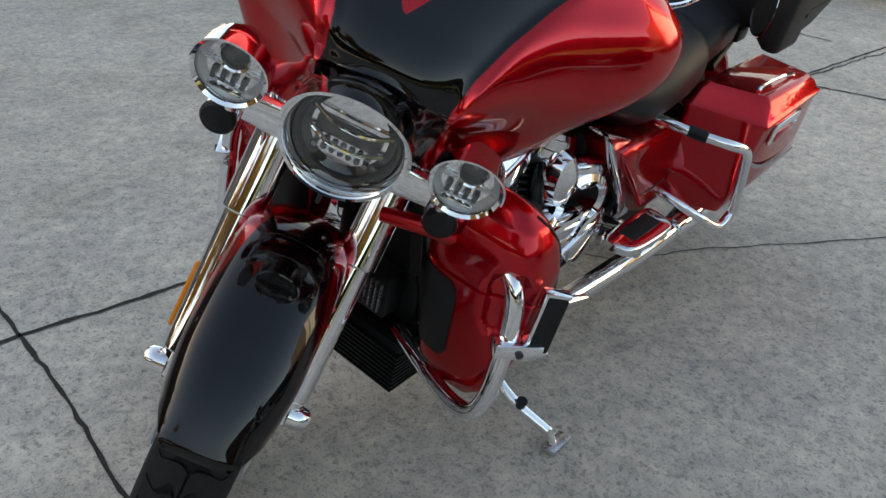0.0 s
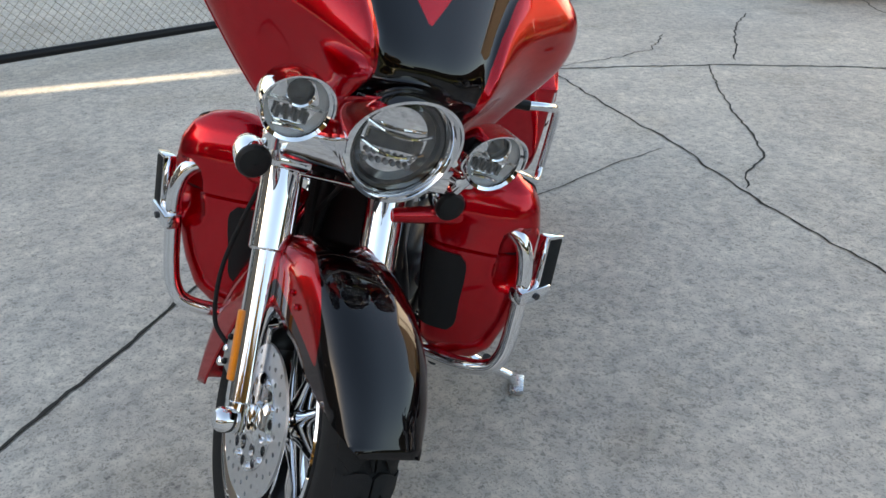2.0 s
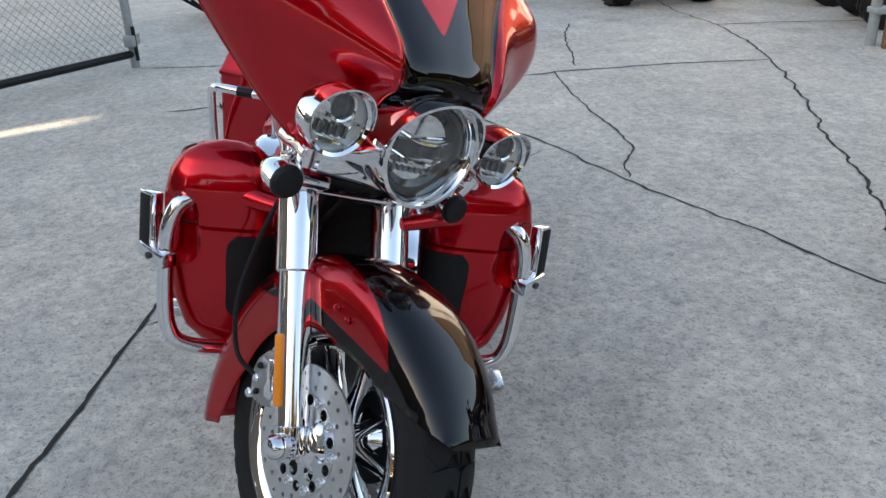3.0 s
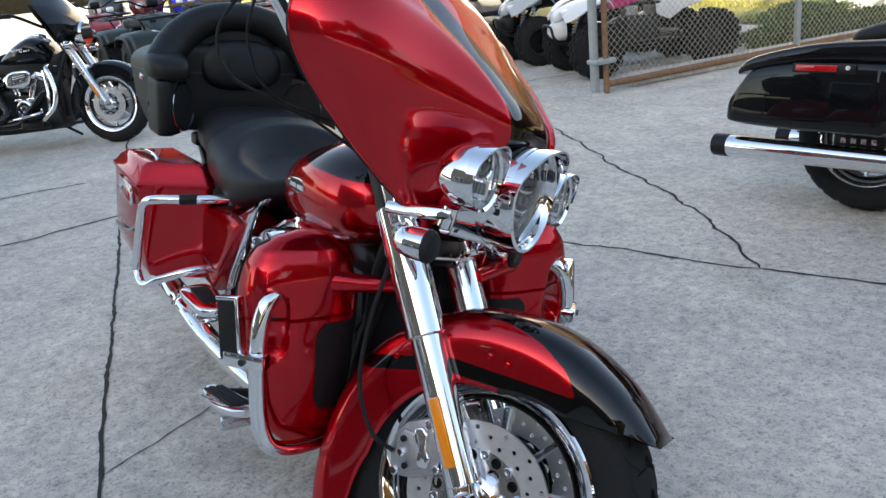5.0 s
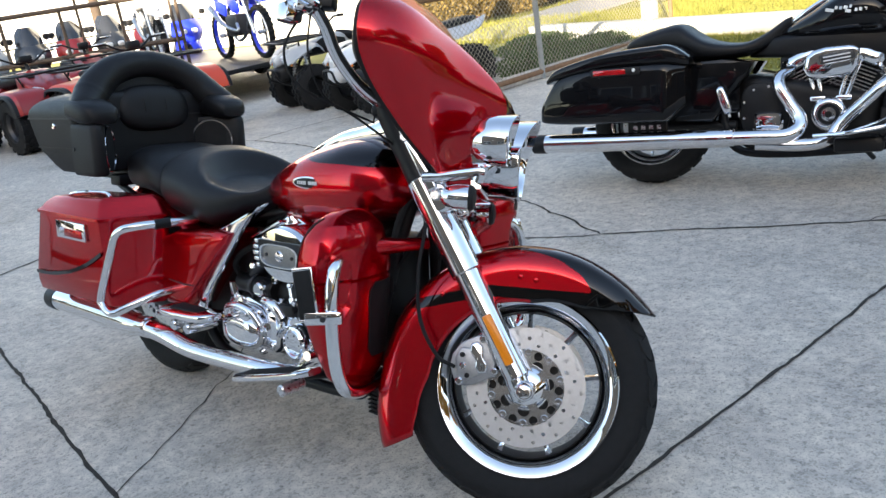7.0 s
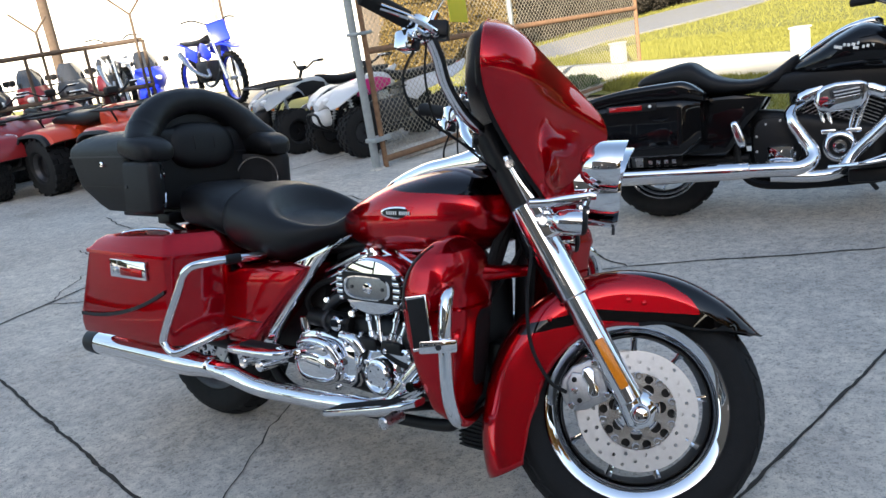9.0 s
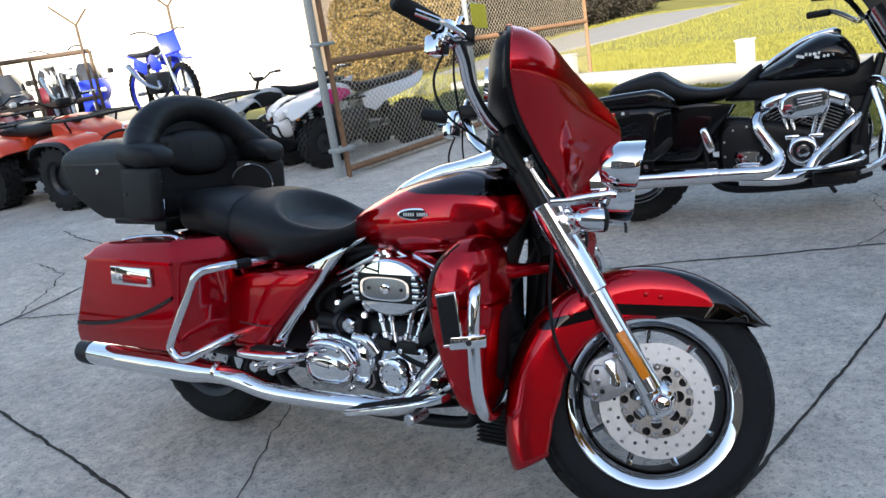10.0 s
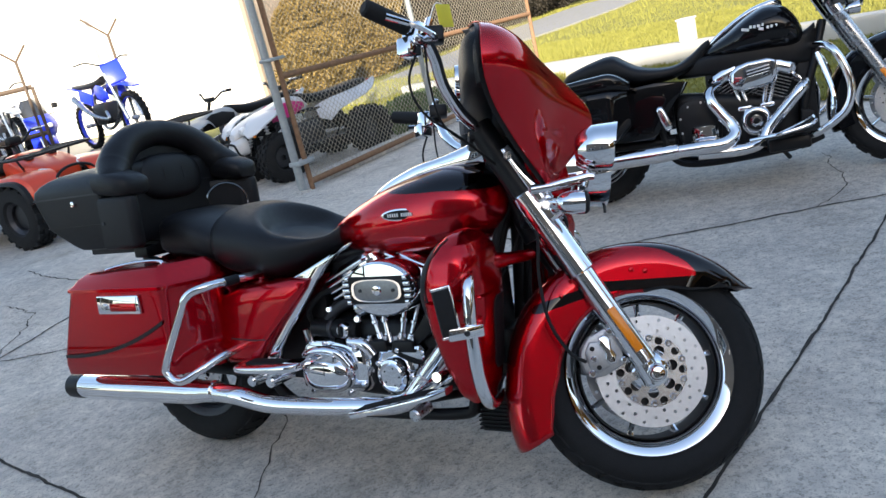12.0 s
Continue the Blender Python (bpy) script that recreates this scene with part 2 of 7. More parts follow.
    col = mix("MULTIPLY", col, stain)
    l.new(col, p.inputs["Base Color"])
    bp = n.new("ShaderNodeBump")
    bp.inputs["Strength"].default_value, bp.inputs["Distance"].default_value = 0.4, 0.002
    l.new(tex("ShaderNodeTexNoise", 170, 1).outputs[0], bp.inputs["Height"])
    l.new(bp.outputs[0], p.inputs["Normal"])
    return m


concrete = concrete_mat()
g = bmesh.new()
bmesh.ops.create_grid(g, x_segments=4, y_segments=4, size=400)
tagged(part("ground", g, concrete, None), "weathered grey concrete yard with cracks", "ground", kind="structure")

# ---- the red motorcycle ----
BIKE = Matrix.Translation((0, 0.01, 0)) @ pose(0, 0, 0, 0, 0, 1.0) @ pose(0, 0, 0, -10.2, 0, 0)
RAKE = radians(26)
PIVOT = Matrix.Translation((1.61, 0, 0.32))
HUB = Matrix.Translation((1.605, 0, 0.311))
STEER = Matrix.Translation((-0.012, 0.0074, -0.011)) @ PIVOT @ Matrix.Rotation(radians(35.0), 4, Vector((-math.sin(RAKE), 0, math.cos(RAKE)))) @ PIVOT.inverted() @ HUB @ Matrix.Rotation(radians(0.27), 4, "X") @ HUB.inverted()
SHELL = STEER @ Matrix.Translation((0, 0.018, 0))
FORK = STEER @ Matrix.Translation((0.013, 0, -0.003))


def perforated(r0, r1, holes, y0, y1, center, seg=64):
    """A flat ring with real round holes (radius from the middle, angle, size)."""
    bm = bmesh.new()
    def circle(cx, cz, r, k):
        vs = [bm.verts.new((cx + r * math.cos(2 * math.pi * i / k), y0, cz + r * math.sin(2 * math.pi * i / k))) for i in range(k)]
        return [bm.edges.new((vs[i], vs[(i + 1) % k])) for i in range(k)]
    es = circle(0, 0, r0, seg) + circle(0, 0, r1, seg)
    for r, a, h in holes:
        es += circle(r * math.cos(a), r * math.sin(a), h, 10 if h < 0.008 else 16)
    bmesh.ops.triangle_fill(bm, use_beauty=True, use_dissolve=False, edges=es)
    geo = bmesh.ops.extrude_face_region(bm, geom=bm.faces[:])
    for v in geo["geom"]:
        if isinstance(v, bmesh.types.BMVert):
            v.co.y = y1
    bm.transform(Matrix.Translation(center))
    return bm


def wheel(bike, name, wc, R, rr, width, matrix, label, discs, spokes=9, tread=34, metal=None):
    metal = metal or chrome
    k = width / 0.066
    prof = [(rr - 0.004, -0.05), (rr + 0.018, -0.06), (rr + (R - rr) * 0.5, -0.066), (R - 0.038, -0.062), (R - 0.022, -0.052), (R - 0.012, -0.034), (R - 0.008, 0), (R - 0.012, 0.034), (R - 0.022, 0.052), (R - 0.038, 0.062), (rr + (R - rr) * 0.5, 0.066), (rr + 0.018, 0.06), (rr - 0.004, 0.05)]
    w = part(name, lathe([(r, h * k) for r, h in prof], center=wc, close=True, seg=72), rubber, bike, label, matrix)
    # tread blocks, wavy, two rows a side
    bm = bmesh.new()
    for i in range(tread):
        for s in (-1, 1):
            a0 = 2 * math.pi * i / tread
            rows = []
            for u in np.linspace(0.002, 0.055, 7):
                da = 0.05 * math.sin(u * 110) + 1.6 * u
                R2 = R - 0.022 * (u / 0.055) ** 2.2
                wv = 0.072 + 0.02 * math.sin(u * 160 + i)
                rows.append([(u * s * k, a0 + (da - wv), R2 - 0.009), (u * s * k, a0 + (da - wv), R2), (u * s * k, a0 + (da + wv), R2), (u * s * k, a0 + (da + wv), R2 - 0.009)])
            vs = [[bm.verts.new((wc[0] + r * math.cos(a), wc[1] + y, wc[2] + r * math.sin(a))) for y, a, r in q] for q in rows]
            for p, q in zip(vs, vs[1:]):
                for j in range(3):
                    bm.faces.new((p[j], p[j + 1], q[j + 1], q[j]))
            bm.faces.new(vs[0]), bm.faces.new(vs[-1][::-1])
    part("tread", bm, rubber, w)
    half = [(rr - 0.034, 0.0), (rr - 0.033, 0.02), (rr - 0.031, 0.034), (rr - 0.027, 0.042), (rr - 0.024, 0.044), (rr - 0.0235, 0.049), (rr - 0.021, 0.052), (rr - 0.012, 0.057), (rr - 0.003, 0.0625), (rr + 0.003, 0.064), (rr + 0.0065, 0.061), (rr + 0.007, 0.056)]
    outer = [(rr + 0.005, 0.052), (rr - 0.004, 0.046), (rr - 0.008, 0.03), (rr - 0.016, 0.016), (rr - 0.022, 0.01)]
    rp = [(r, -h) for r, h in half[:0:-1]] + half + outer + [(r, -h) for r, h in outer[::-1]]
    part("rim", lathe(rp, center=wc, close=True, seg=72), metal, w, "polished chrome rim" if metal == chrome else "rim with shade painted into its dark grey")
    # Black ring set inside the rim so the gaps between spokes come out dark.
    part("rim_barrel", lathe([(rr - 0.0375, -0.041), (rr - 0.0395, 0.0), (rr - 0.0375, 0.041), (rr - 0.0345, 0.041), (rr - 0.0355, 0.0), (rr - 0.0345, -0.041)], center=wc, close=True, seg=64), black_metal, w, "black ring inside the rim")
    part("hub", lathe([(0.022, -0.09), (0.04, -0.085), (0.055, -0.07), (0.055, -0.05), (0.038, -0.03), (0.038, 0.03), (0.055, 0.05), (0.055, 0.07), (0.04, 0.085), (0.022, 0.09)], center=wc), chrome, w)
    for i in range(spokes):
        a = 2 * math.pi * i / spokes + 0.2
        d, n = Vector((math.cos(a), 0, math.sin(a))), Vector((-math.sin(a), 0, math.cos(a)))
        rings = []
        for r, hw, hy in ((0.035, 0.017, 0.026), (0.07, 0.011, 0.022), (0.12, 0.008, 0.018), (0.155, 0.0075, 0.022), (rr - 0.041, 0.0085, 0.027), (rr - 0.033, 0.013, 0.032), (rr - 0.03, 0.016, 0.034)):
            rings.append([Vector(wc) + d * r + n * hw * u + Vector((0, hy * v, 0)) for u, v in sup(12, 3)])
        part("spoke", loft(rings), metal, w)
    for s in discs:
        hl = [(0.1 + 0.0135 * (i % 3), 2 * math.pi * i / 42 + 0.07 * (i % 3), 0.0044) for i in range(42)]
        disc = part("brake_disc", perforated(0.089, 0.138, hl, s * 0.078, s * 0.083, wc), disc_steel, w, "drilled steel brake disc")
        part("carrier", perforated(0.034, 0.0885, [(0.053, 2 * math.pi * (i + 0.25) / 7, 0.0135) for i in range(7)] + [(0.077, 2 * math.pi * i / 10, 0.0098) for i in range(10)], s * 0.0765, s * 0.0845, wc), carrier_metal, disc, "chrome disc carrier with round holes")
        part("hub_plate", lathe([(0.03, s * 0.066), (0.086, s * 0.066), (0.086, s * 0.06), (0.03, s * 0.06)], center=wc, close=True, seg=40), black_metal, disc)
        for i in range(10):
            a = 2 * math.pi * (i + 0.5) / 10
            c = (wc[0] + 0.0815 * math.cos(a), s * 0.083, wc[2] + 0.0815 * math.sin(a))
            part("bobbin", lathe([(0.0035, s * 0.002), (0.0042, s * 0.006), (0.0075, s * 0.006), (0.0092, s * 0.003), (0.0092, -s * 0.006), (0.0035, -s * 0.006)], center=c, seg=16, close=True), chrome, disc)
    return w


def passing_lamp(bike, y):
    x, z, r = 1.528, 0.862, 0.0575
    c = (x, y, z)
    lamp = part("passing_lamp", lathe([(0.012, -0.082), (0.03, -0.079), (r * 0.75, -0.066), (r * 0.95, -0.04), (r * 0.98, -0.02), (r * 1.0, 0.0), (r * 0.97, 0.004), (r * 0.88, 0.0), (r * 0.86, -0.02)], axis="x", center=c, seg=40), chrome, bike, "chrome auxiliary lamp with clear lens", STEER)
    rings = []
    for k in range(25):
        a = radians(0 + 180 * k / 24)
        e = 0.008 + 0.016 * math.sin(a) ** 1.5
        rings.append([(x - 0.012, y + r * 0.99 * math.cos(a), z + r * 0.99 * math.sin(a)), (x + e, y + r * 1.03 * math.cos(a), z + r * 1.03 * math.sin(a)), (x + e, y + r * 0.98 * math.cos(a), z + r * 0.98 * math.sin(a)), (x - 0.012, y + r * 0.93 * math.cos(a), z + r * 0.93 * math.sin(a))])
    part("visor", loft(rings), chrome, lamp)
    part("reflector", lathe([(0.01, -0.03), (r * 0.5, -0.028), (r * 0.87, -0.012), (r * 0.87, -0.016), (0.01, -0.036)], axis="x", center=c, seg=32), lamp_white, lamp)
    part("projector", lathe([(0.021, -0.02), (0.021, -0.006), (0.024, -0.004), (0.024, -0.022)], axis="x", center=(x, y, z + 0.023), close=True, seg=28), chrome, lamp)
    part("projector_lens", lathe([(0.001, -0.002), (0.012, -0.006), (0.0205, -0.014), (0.0205, -0.02), (0.001, -0.02)], axis="x", center=(x, y, z + 0.023), seg=28), lens_dark, lamp)
    for i in range(4):
        part("led_slot", box(x - 0.018, x - 0.008, y + (i - 1.5) * 0.015 - 0.004, y + (i - 1.5) * 0.015 + 0.004, z - 0.027, z - 0.007, 0.002), lens_dark, lamp)
    part("lower_band", box(x - 0.016, x - 0.006, y - 0.028, y + 0.028, z - 0.039, z - 0.033, 0.003), chrome, lamp)
    part("upper_band", box(x - 0.02, x - 0.012, y - 0.049, y + 0.049, z - 0.003, z + 0.002, 0.001), steel, lamp)
    part("glass", lathe([(0.001, 0.003), (r * 0.5, 0.001), (r * 0.86, -0.003), (r * 0.86, -0.005), (r * 0.5, -0.001), (0.001, 0.001)], axis="x", center=c, seg=32), glass, lamp).visible_shadow = False
    part("mount", rod((x - 0.05, y, z - r), (x - 0.06, y * 0.95, z - r - 0.035), 0.014, 12), chrome, lamp)
    return lamp


def headlight(bike):
    x, z, r = 1.535, 0.845, 0.094
    c = (x, 0, z)
    h = part("headlight", lathe([(r * 0.9, -0.12), (r * 0.98, -0.1), (r * 1.03, -0.03), (r * 1.06, 0.0), (r * 1.03, 0.012), (r * 0.96, 0.014), (r * 0.9, 0.006), (r * 0.88, -0.012), (r * 0.84, -0.03)], axis="x", center=c, seg=64), chrome, bike, "large chrome-ringed headlight with dark projector lens", STEER)
    rings = []
    for k in range(31):
        a = radians(180 * k / 30)
        e = 0.014 + 0.035 * math.sin(a) ** 1.4
        rings.append([(x - 0.03, r * 1.03 * math.cos(a), z + r * 1.03 * math.sin(a)), (x + e, r * 1.08 * math.cos(a), z + r * 1.08 * math.sin(a)), (x + e, r * 1.03 * math.cos(a), z + r * 1.03 * math.sin(a)), (x, r * 0.99 * math.cos(a), z + r * 0.99 * math.sin(a))])
    part("visor", loft(rings), chrome, h)
    part("inner_ring", lathe([(r * 0.74, -0.03), (r * 0.8, -0.012), (r * 0.87, -0.01), (r * 0.87, -0.03)], axis="x", center=c, close=True, seg=48), dark_steel, h)
    part("bowl", lathe([(0.001, -0.05), (r * 0.4, -0.045), (r * 0.75, -0.022), (r * 0.76, -0.03), (r * 0.4, -0.055), (0.001, -0.06)], axis="x", center=c, seg=48), lens_dark, h)
    for zz, w in ((0.016, 0.062), (-0.02, 0.058)):
        part("chrome_bar", tube([(x - 0.024, -w, z + zz + 0.008), (x - 0.014, -w * 0.5, z + zz), (x - 0.012, 0, z + zz - 0.003), (x - 0.014, w * 0.5, z + zz), (x - 0.024, w, z + zz + 0.008)], 0.0036, seg=8), chrome, h)
    part("projector_box", box(x - 0.045, x - 0.02, -0.052, 0.052, z - 0.016, z + 0.012, 0.006), lens_dark, h)
    for s in (-1, 0, 1):
        part("led_lens", lathe([(0.001, 0.004), (0.008, 0.002), (0.011, -0.004), (0.001, -0.004)], axis="x", center=(x - 0.018, s * 0.03, z - 0.002), seg=20), glass, h)
    bm = bmesh.new()
    for i in range(9):
        for j in range(7):
            yy, zz = (i - 4) * 0.0135, (j - 3) * 0.0135
            if zz < -0.025 and math.hypot(yy, zz) < 0.06:
                bm = join(bm, lathe([(0.001, 0.0015), (0.004, 0.0012), (0.0052, -0.002), (0.001, -0.002)], axis="x", center=(x - 0.032 + 0.012 * (math.hypot(yy, zz) / 0.07), yy, z + zz), seg=10))
    tagged(part("led_cell", bm, dark_insert, h), kind="stuff")
    part("glass", lathe([(0.001, 0.008), (r * 0.5, 0.004), (r * 0.88, -0.006), (r * 0.88, -0.009), (r * 0.5, 0.001), (0.001, 0.005)], axis="x", center=c, seg=48), glass, h).visible_shadow = False
    part("rim_screw", lathe([(0.002, 0), (0.004, -0.002), (0.004, -0.02)], axis="z", center=(x + 0.006, 0, z - r * 1.04), seg=10), dark_steel, h)
    return h


def touring_motorcycle():
    bike = thing("touring_motorcycle", "red and black touring motorcycle with chrome trim, leaning on its stand", "motorcycle", matrix=BIKE)
    wc = (1.605, 0, 0.311)
    wheel(bike, "front_wheel", wc, 0.303, 0.207, 0.066, STEER, "black rubber tyre on a chrome rim with twin brake discs", (-1, 1))
    # Rear rim's dark steel paints in the shade behind the exhaust.
    wheel(bike, "rear_wheel", (0, 0, 0.314), 0.316, 0.207, 0.072, None, "", (-1,), metal=dark_steel)
    # ---- fork ----
    for s in (-1, 1):
        y = 0.107 * s
        part("upper_fork_tube", rod((1.205, y, 0.96), (1.33, y, 0.745), 0.034, 24), black_metal, bike, "", FORK)
        part("fork_cover", rod((1.31, y, 0.778), (1.437, y, 0.566), 0.0375, 28, 0.004), chrome, bike, "", FORK)
        leg = part("fork_slider", rod((1.425, y, 0.586), (1.574, y, 0.337), 0.0305, 28, 0.003), chrome, bike, "polished chrome fork leg", FORK)
        part("axle_boss", rod((1.562, y, 0.352), (1.594, y, 0.287), 0.027, 20, 0.006), chrome, leg)
        part("axle_cap", lathe([(0.004, 0.042), (0.014, 0.04), (0.021, 0.032), (0.023, 0.02), (0.023, 0)] if s > 0 else [(0.004, -0.042), (0.014, -0.04), (0.021, -0.032), (0.023, -0.02), (0.023, 0)], center=(1.593, y + s * 0.008, 0.312), seg=24), chrome, leg)
        if s < 0:
            part("reflector", moved(box(-0.011, 0.011, -0.004, 0.004, -0.062, 0.062, 0.004), Matrix.Translation((1.525, y + s * 0.031, 0.421)) @ Matrix.Rotation(radians(-31), 4, "Y")), orange, leg, "orange side reflector")
        part("fender_bolt", rod((1.515, y - s * 0.032, 0.47), (1.52, y + s * 0.012, 0.462), 0.011, 12, 0.003), chrome, leg)
        # strip of chrome on the upper fork and the triple clamp covers
        part("fork_bracket", moved(box(-0.034, 0.034, -0.037, 0.037, -0.05, 0.045, 0.012, 3), Matrix.Translation((1.352, y, 0.742)) @ Matrix.Rotation(radians(-31), 4, "Y")), chrome, bike, "", FORK)
        part("fork_strip", moved(box(-0.013, 0.013, -0.006, 0.006, -0.08, 0.085, 0.006, 3), Matrix.Translation((1.308, y + s * 0.042, 0.818)) @ Matrix.Rotation(radians(-31), 4, "Y")), chrome, bike, "", FORK)
        for bx, bz in ((1.272, 0.868), (1.355, 0.737)):
            part("bolt", lathe([(0.004, s * 0.003), (0.01, s * 0.003), (0.0115, 0), (0.0115, -s * 0.01)], center=(bx, y + s * 0.048, bz), seg=20), steel, bike, "", FORK)
        part("lamp_bracket", moved(loft([[(xx, y + s * (oy + w * u), zz + hh * v) for u, v in sup(14, 3)] for xx, oy, w, zz, hh in ((1.335, 0.04, 0.014, 0.775, 0.012), (1.38, 0.045, 0.018, 0.778, 0.013), (1.43, 0.055, 0.022, 0.785, 0.013), (1.47, 0.07, 0.026, 0.79, 0.012), (1.485, 0.075, 0.02, 0.79, 0.008))]), Matrix.Identity(4)), chrome, bike, "", STEER)
        sig = part("turn_signal", lathe([(0.004, -0.045), (0.014, -0.042), (0.024, -0.03), (0.029, -0.01), (0.03, 0.012), (0.03, 0.022), (0.002, 0.022)], axis="x", center=(1.433, s * 0.194, 0.729), seg=28), chrome, bike, "chrome bullet turn signal with smoked lens", STEER)
        part("lens", lathe([(0.0295, 0.02), (0.0295, 0.027), (0.025, 0.033), (0.012, 0.036), (0.001, 0.037), (0.001, 0.02)], axis="x", center=(1.433, s * 0.194, 0.729), seg=28), black_plastic, sig)
        part("stem", rod((1.41, s * 0.18, 0.732), (1.37, s * 0.13, 0.745), 0.012, 12), chrome, sig)
        # front brake caliper
        cm = Matrix.Translation((1.487, s * 0.088, 0.362)) @ Matrix.Rotation(radians(-24), 4, "Y")
        cal = part("brake_caliper", moved(join(plate([(-0.062, -0.022), (-0.05, -0.042), (-0.02, -0.05), (0.03, -0.046), (0.042, -0.02), (0.045, 0.03), (0.03, 0.055), (-0.015, 0.052), (-0.045, 0.034), (-0.06, 0.01)], -0.02, 0.018, 0.004), plate([(-0.05, -0.02), (-0.035, -0.036), (0.0, -0.034), (0.005, 0.03), (-0.02, 0.042), (-0.042, 0.022)], *sorted((s * 0.01, s * 0.026)), 0.004)), cm), caliper_metal, bike, "grey cast brake caliper", STEER)
        part("caliper_cover", moved(plate([(-0.002, -0.03), (0.016, -0.034), (0.026, -0.016), (0.022, 0.004), (0.03, 0.026), (0.022, 0.042), (0.004, 0.042), (-0.004, 0.024), (0.002, 0.0), (-0.006, -0.014)], *sorted((s * 0.012, s * 0.03)), 0.005), cm), chrome, cal, "chrome caliper insert")
        for px, pz, br in ((-0.05, -0.03, 0.009), (0.035, -0.035, 0.008), (0.036, 0.042, 0.009), (-0.03, 0.0, 0.008), (-0.022, 0.024, 0.006), (-0.028, -0.024, 0.006)):
            part("caliper_bolt", moved(rod((px, 0, pz), (px, s * 0.034, pz), br, 12, 0.003), cm), chrome if br > 0.0075 else black_metal, cal)
        part("brake_hose", tube([(1.44, s * 0.112, 0.345), (1.40, s * 0.135, 0.37), (1.355, s * 0.14, 0.45), (1.34, s * 0.13, 0.56), (1.345, s * 0.12, 0.66), (1.33, s * 0.1, 0.75)], 0.0045, seg=8), rubber, bike, "", STEER)
    part("lower_clamp", box(1.315, 1.385, -0.09, 0.09, 0.70, 0.735, 0.012), black_metal, bike, "", STEER)
    part("upper_clamp", box(1.19, 1.25, -0.13, 0.13, 0.915, 0.945, 0.012), black_metal, bike, "", STEER)
    part("lamp_bar", loft([[(1.462 + 0.012 * u, yy, 0.779 + (0.034 - 0.06 * abs(yy)) * v) for u, v in sup(16, 5)] for yy in np.linspace(-0.158, 0.158, 13)]), chrome, bike, "", STEER)
    part("lamp_nacelle", loft([[(xx, hw * u, 0.83 + hz * v) for u, v in sup(28, 2.6)] for xx, hw, hz in ((1.33, 0.11, 0.07), (1.38, 0.12, 0.08), (1.42, 0.105, 0.085), (1.445, 0.085, 0.08))]), red_paint, bike, "", STEER)
    part("horn_bracket", rod((1.40, -0.09, 0.70), (1.40, 0.09, 0.70), 0.004), chrome, bike, "", STEER)
    # ---- front fender ----
    rings = []
    for th in np.arange(34, 210, 2.5):
        a = radians(th)
        R = float(np.interp(th, (34, 37, 60, 90, 120, 150, 180, 208), (0.341, 0.338, 0.33, 0.33, 0.336, 0.348, 0.354, 0.384)))
        ri = float(np.interp(th, (34, 37, 41, 50, 60, 90, 120, 150, 180, 200, 208), (0.336, 0.318, 0.296, 0.252, 0.223, 0.194, 0.205, 0.215, 0.228, 0.265, 0.29)))
        wd = float(np.interp(th, (34, 37, 41, 45, 60, 120, 160, 208), (0.05, 0.064, 0.077, 0.084, 0.093, 0.096, 0.09, 0.087)))
        crown = min(0.05, max(R - ri, 0.005))
        ring = []
        for k in range(33):
            u = -1 + 2 * k / 32
            if abs(u) > 0.55:
                q = (1 - abs(u)) / 0.45
                r, y = ri + max(R - crown - ri, 0.004) * q, math.copysign(wd * (1 - 0.03 * (1 - q)), u)
            else:
                v = u / 0.55
                r, y = R - crown + crown * (1 - abs(v) ** 2.6) ** 0.5, wd * v
                r = max(r, ri)
            ring.append((wc[0] + r * math.cos(a), y, wc[2] + r * math.sin(a)))
        rings.append(ring)
    bm = loft(rings, closed=False)

    def fender_paint(x, y, z):
        dx, dz = x - wc[0], z - wc[2]
        th = math.degrees(math.atan2(dz, dx)) % 360
        r = math.hypot(dx, dz)
        upper = float(np.interp(th, (33, 52, 60, 68, 78, 90, 120, 150), (0.2, 0.22, 0.268, 0.288, 0.302, 0.312, 0.335, 0.36)))
        front = max((r - upper) * 3, (52 - th) * 0.01)
        zl = 0.535 - max(0, 1.50 - x) * 0.28
        line = 0.013 - abs(z - zl + 0.008) - max(0, 1.33 - x)
        if th < 90:
            line = max(line, zl - 0.0 - z)
        if th > 150:
            front = -1
        return max(front, line)

    bmesh.ops.recalc_face_normals(bm, faces=bm.faces)
    paint_by(bm, fender_paint)
    fen = part("front_fender", bm, red_black, bike, "red fender with black crown and pointed side flash", STEER)
    so = fen.modifiers.new("skin", "SOLIDIFY")
    so.thickness, so.offset = 0.003, 0
    for s in (-1, 1):
        for bx, bz in ((1.575, 0.565), (1.61, 0.56), (1.42, 0.55), (1.395, 0.51)):
            part("fender_bolt", lathe([(0.001, s * 0.005), (0.005, s * 0.004), (0.0065, 0)], center=(bx, s * 0.097, bz), seg=12), red_paint, fen)
    # ---- fairing ----
    zs = [0.775, 0.80, 0.84, 0.87, 0.93, 0.965, 1.0, 1.03, 1.06, 1.1, 1.13, 1.16, 1.19, 1.215, 1.235]
    W = [0.165, 0.205, 0.25, 0.28, 0.338, 0.37, 0.40, 0.415, 0.418, 0.408, 0.375, 0.31, 0.235, 0.16, 0.07]
    XE = [1.385, 1.36, 1.325, 1.30, 1.258, 1.24, 1.229, 1.226, 1.225, 1.226, 1.228, 1.23, 1.23, 1.228, 1.222]
    XN = [1.425, 1.45, 1.475, 1.50, 1.53, 1.533, 1.512, 1.48, 1.45, 1.405, 1.375, 1.35, 1.32, 1.285, 1.24]
    rings, inner = [], []
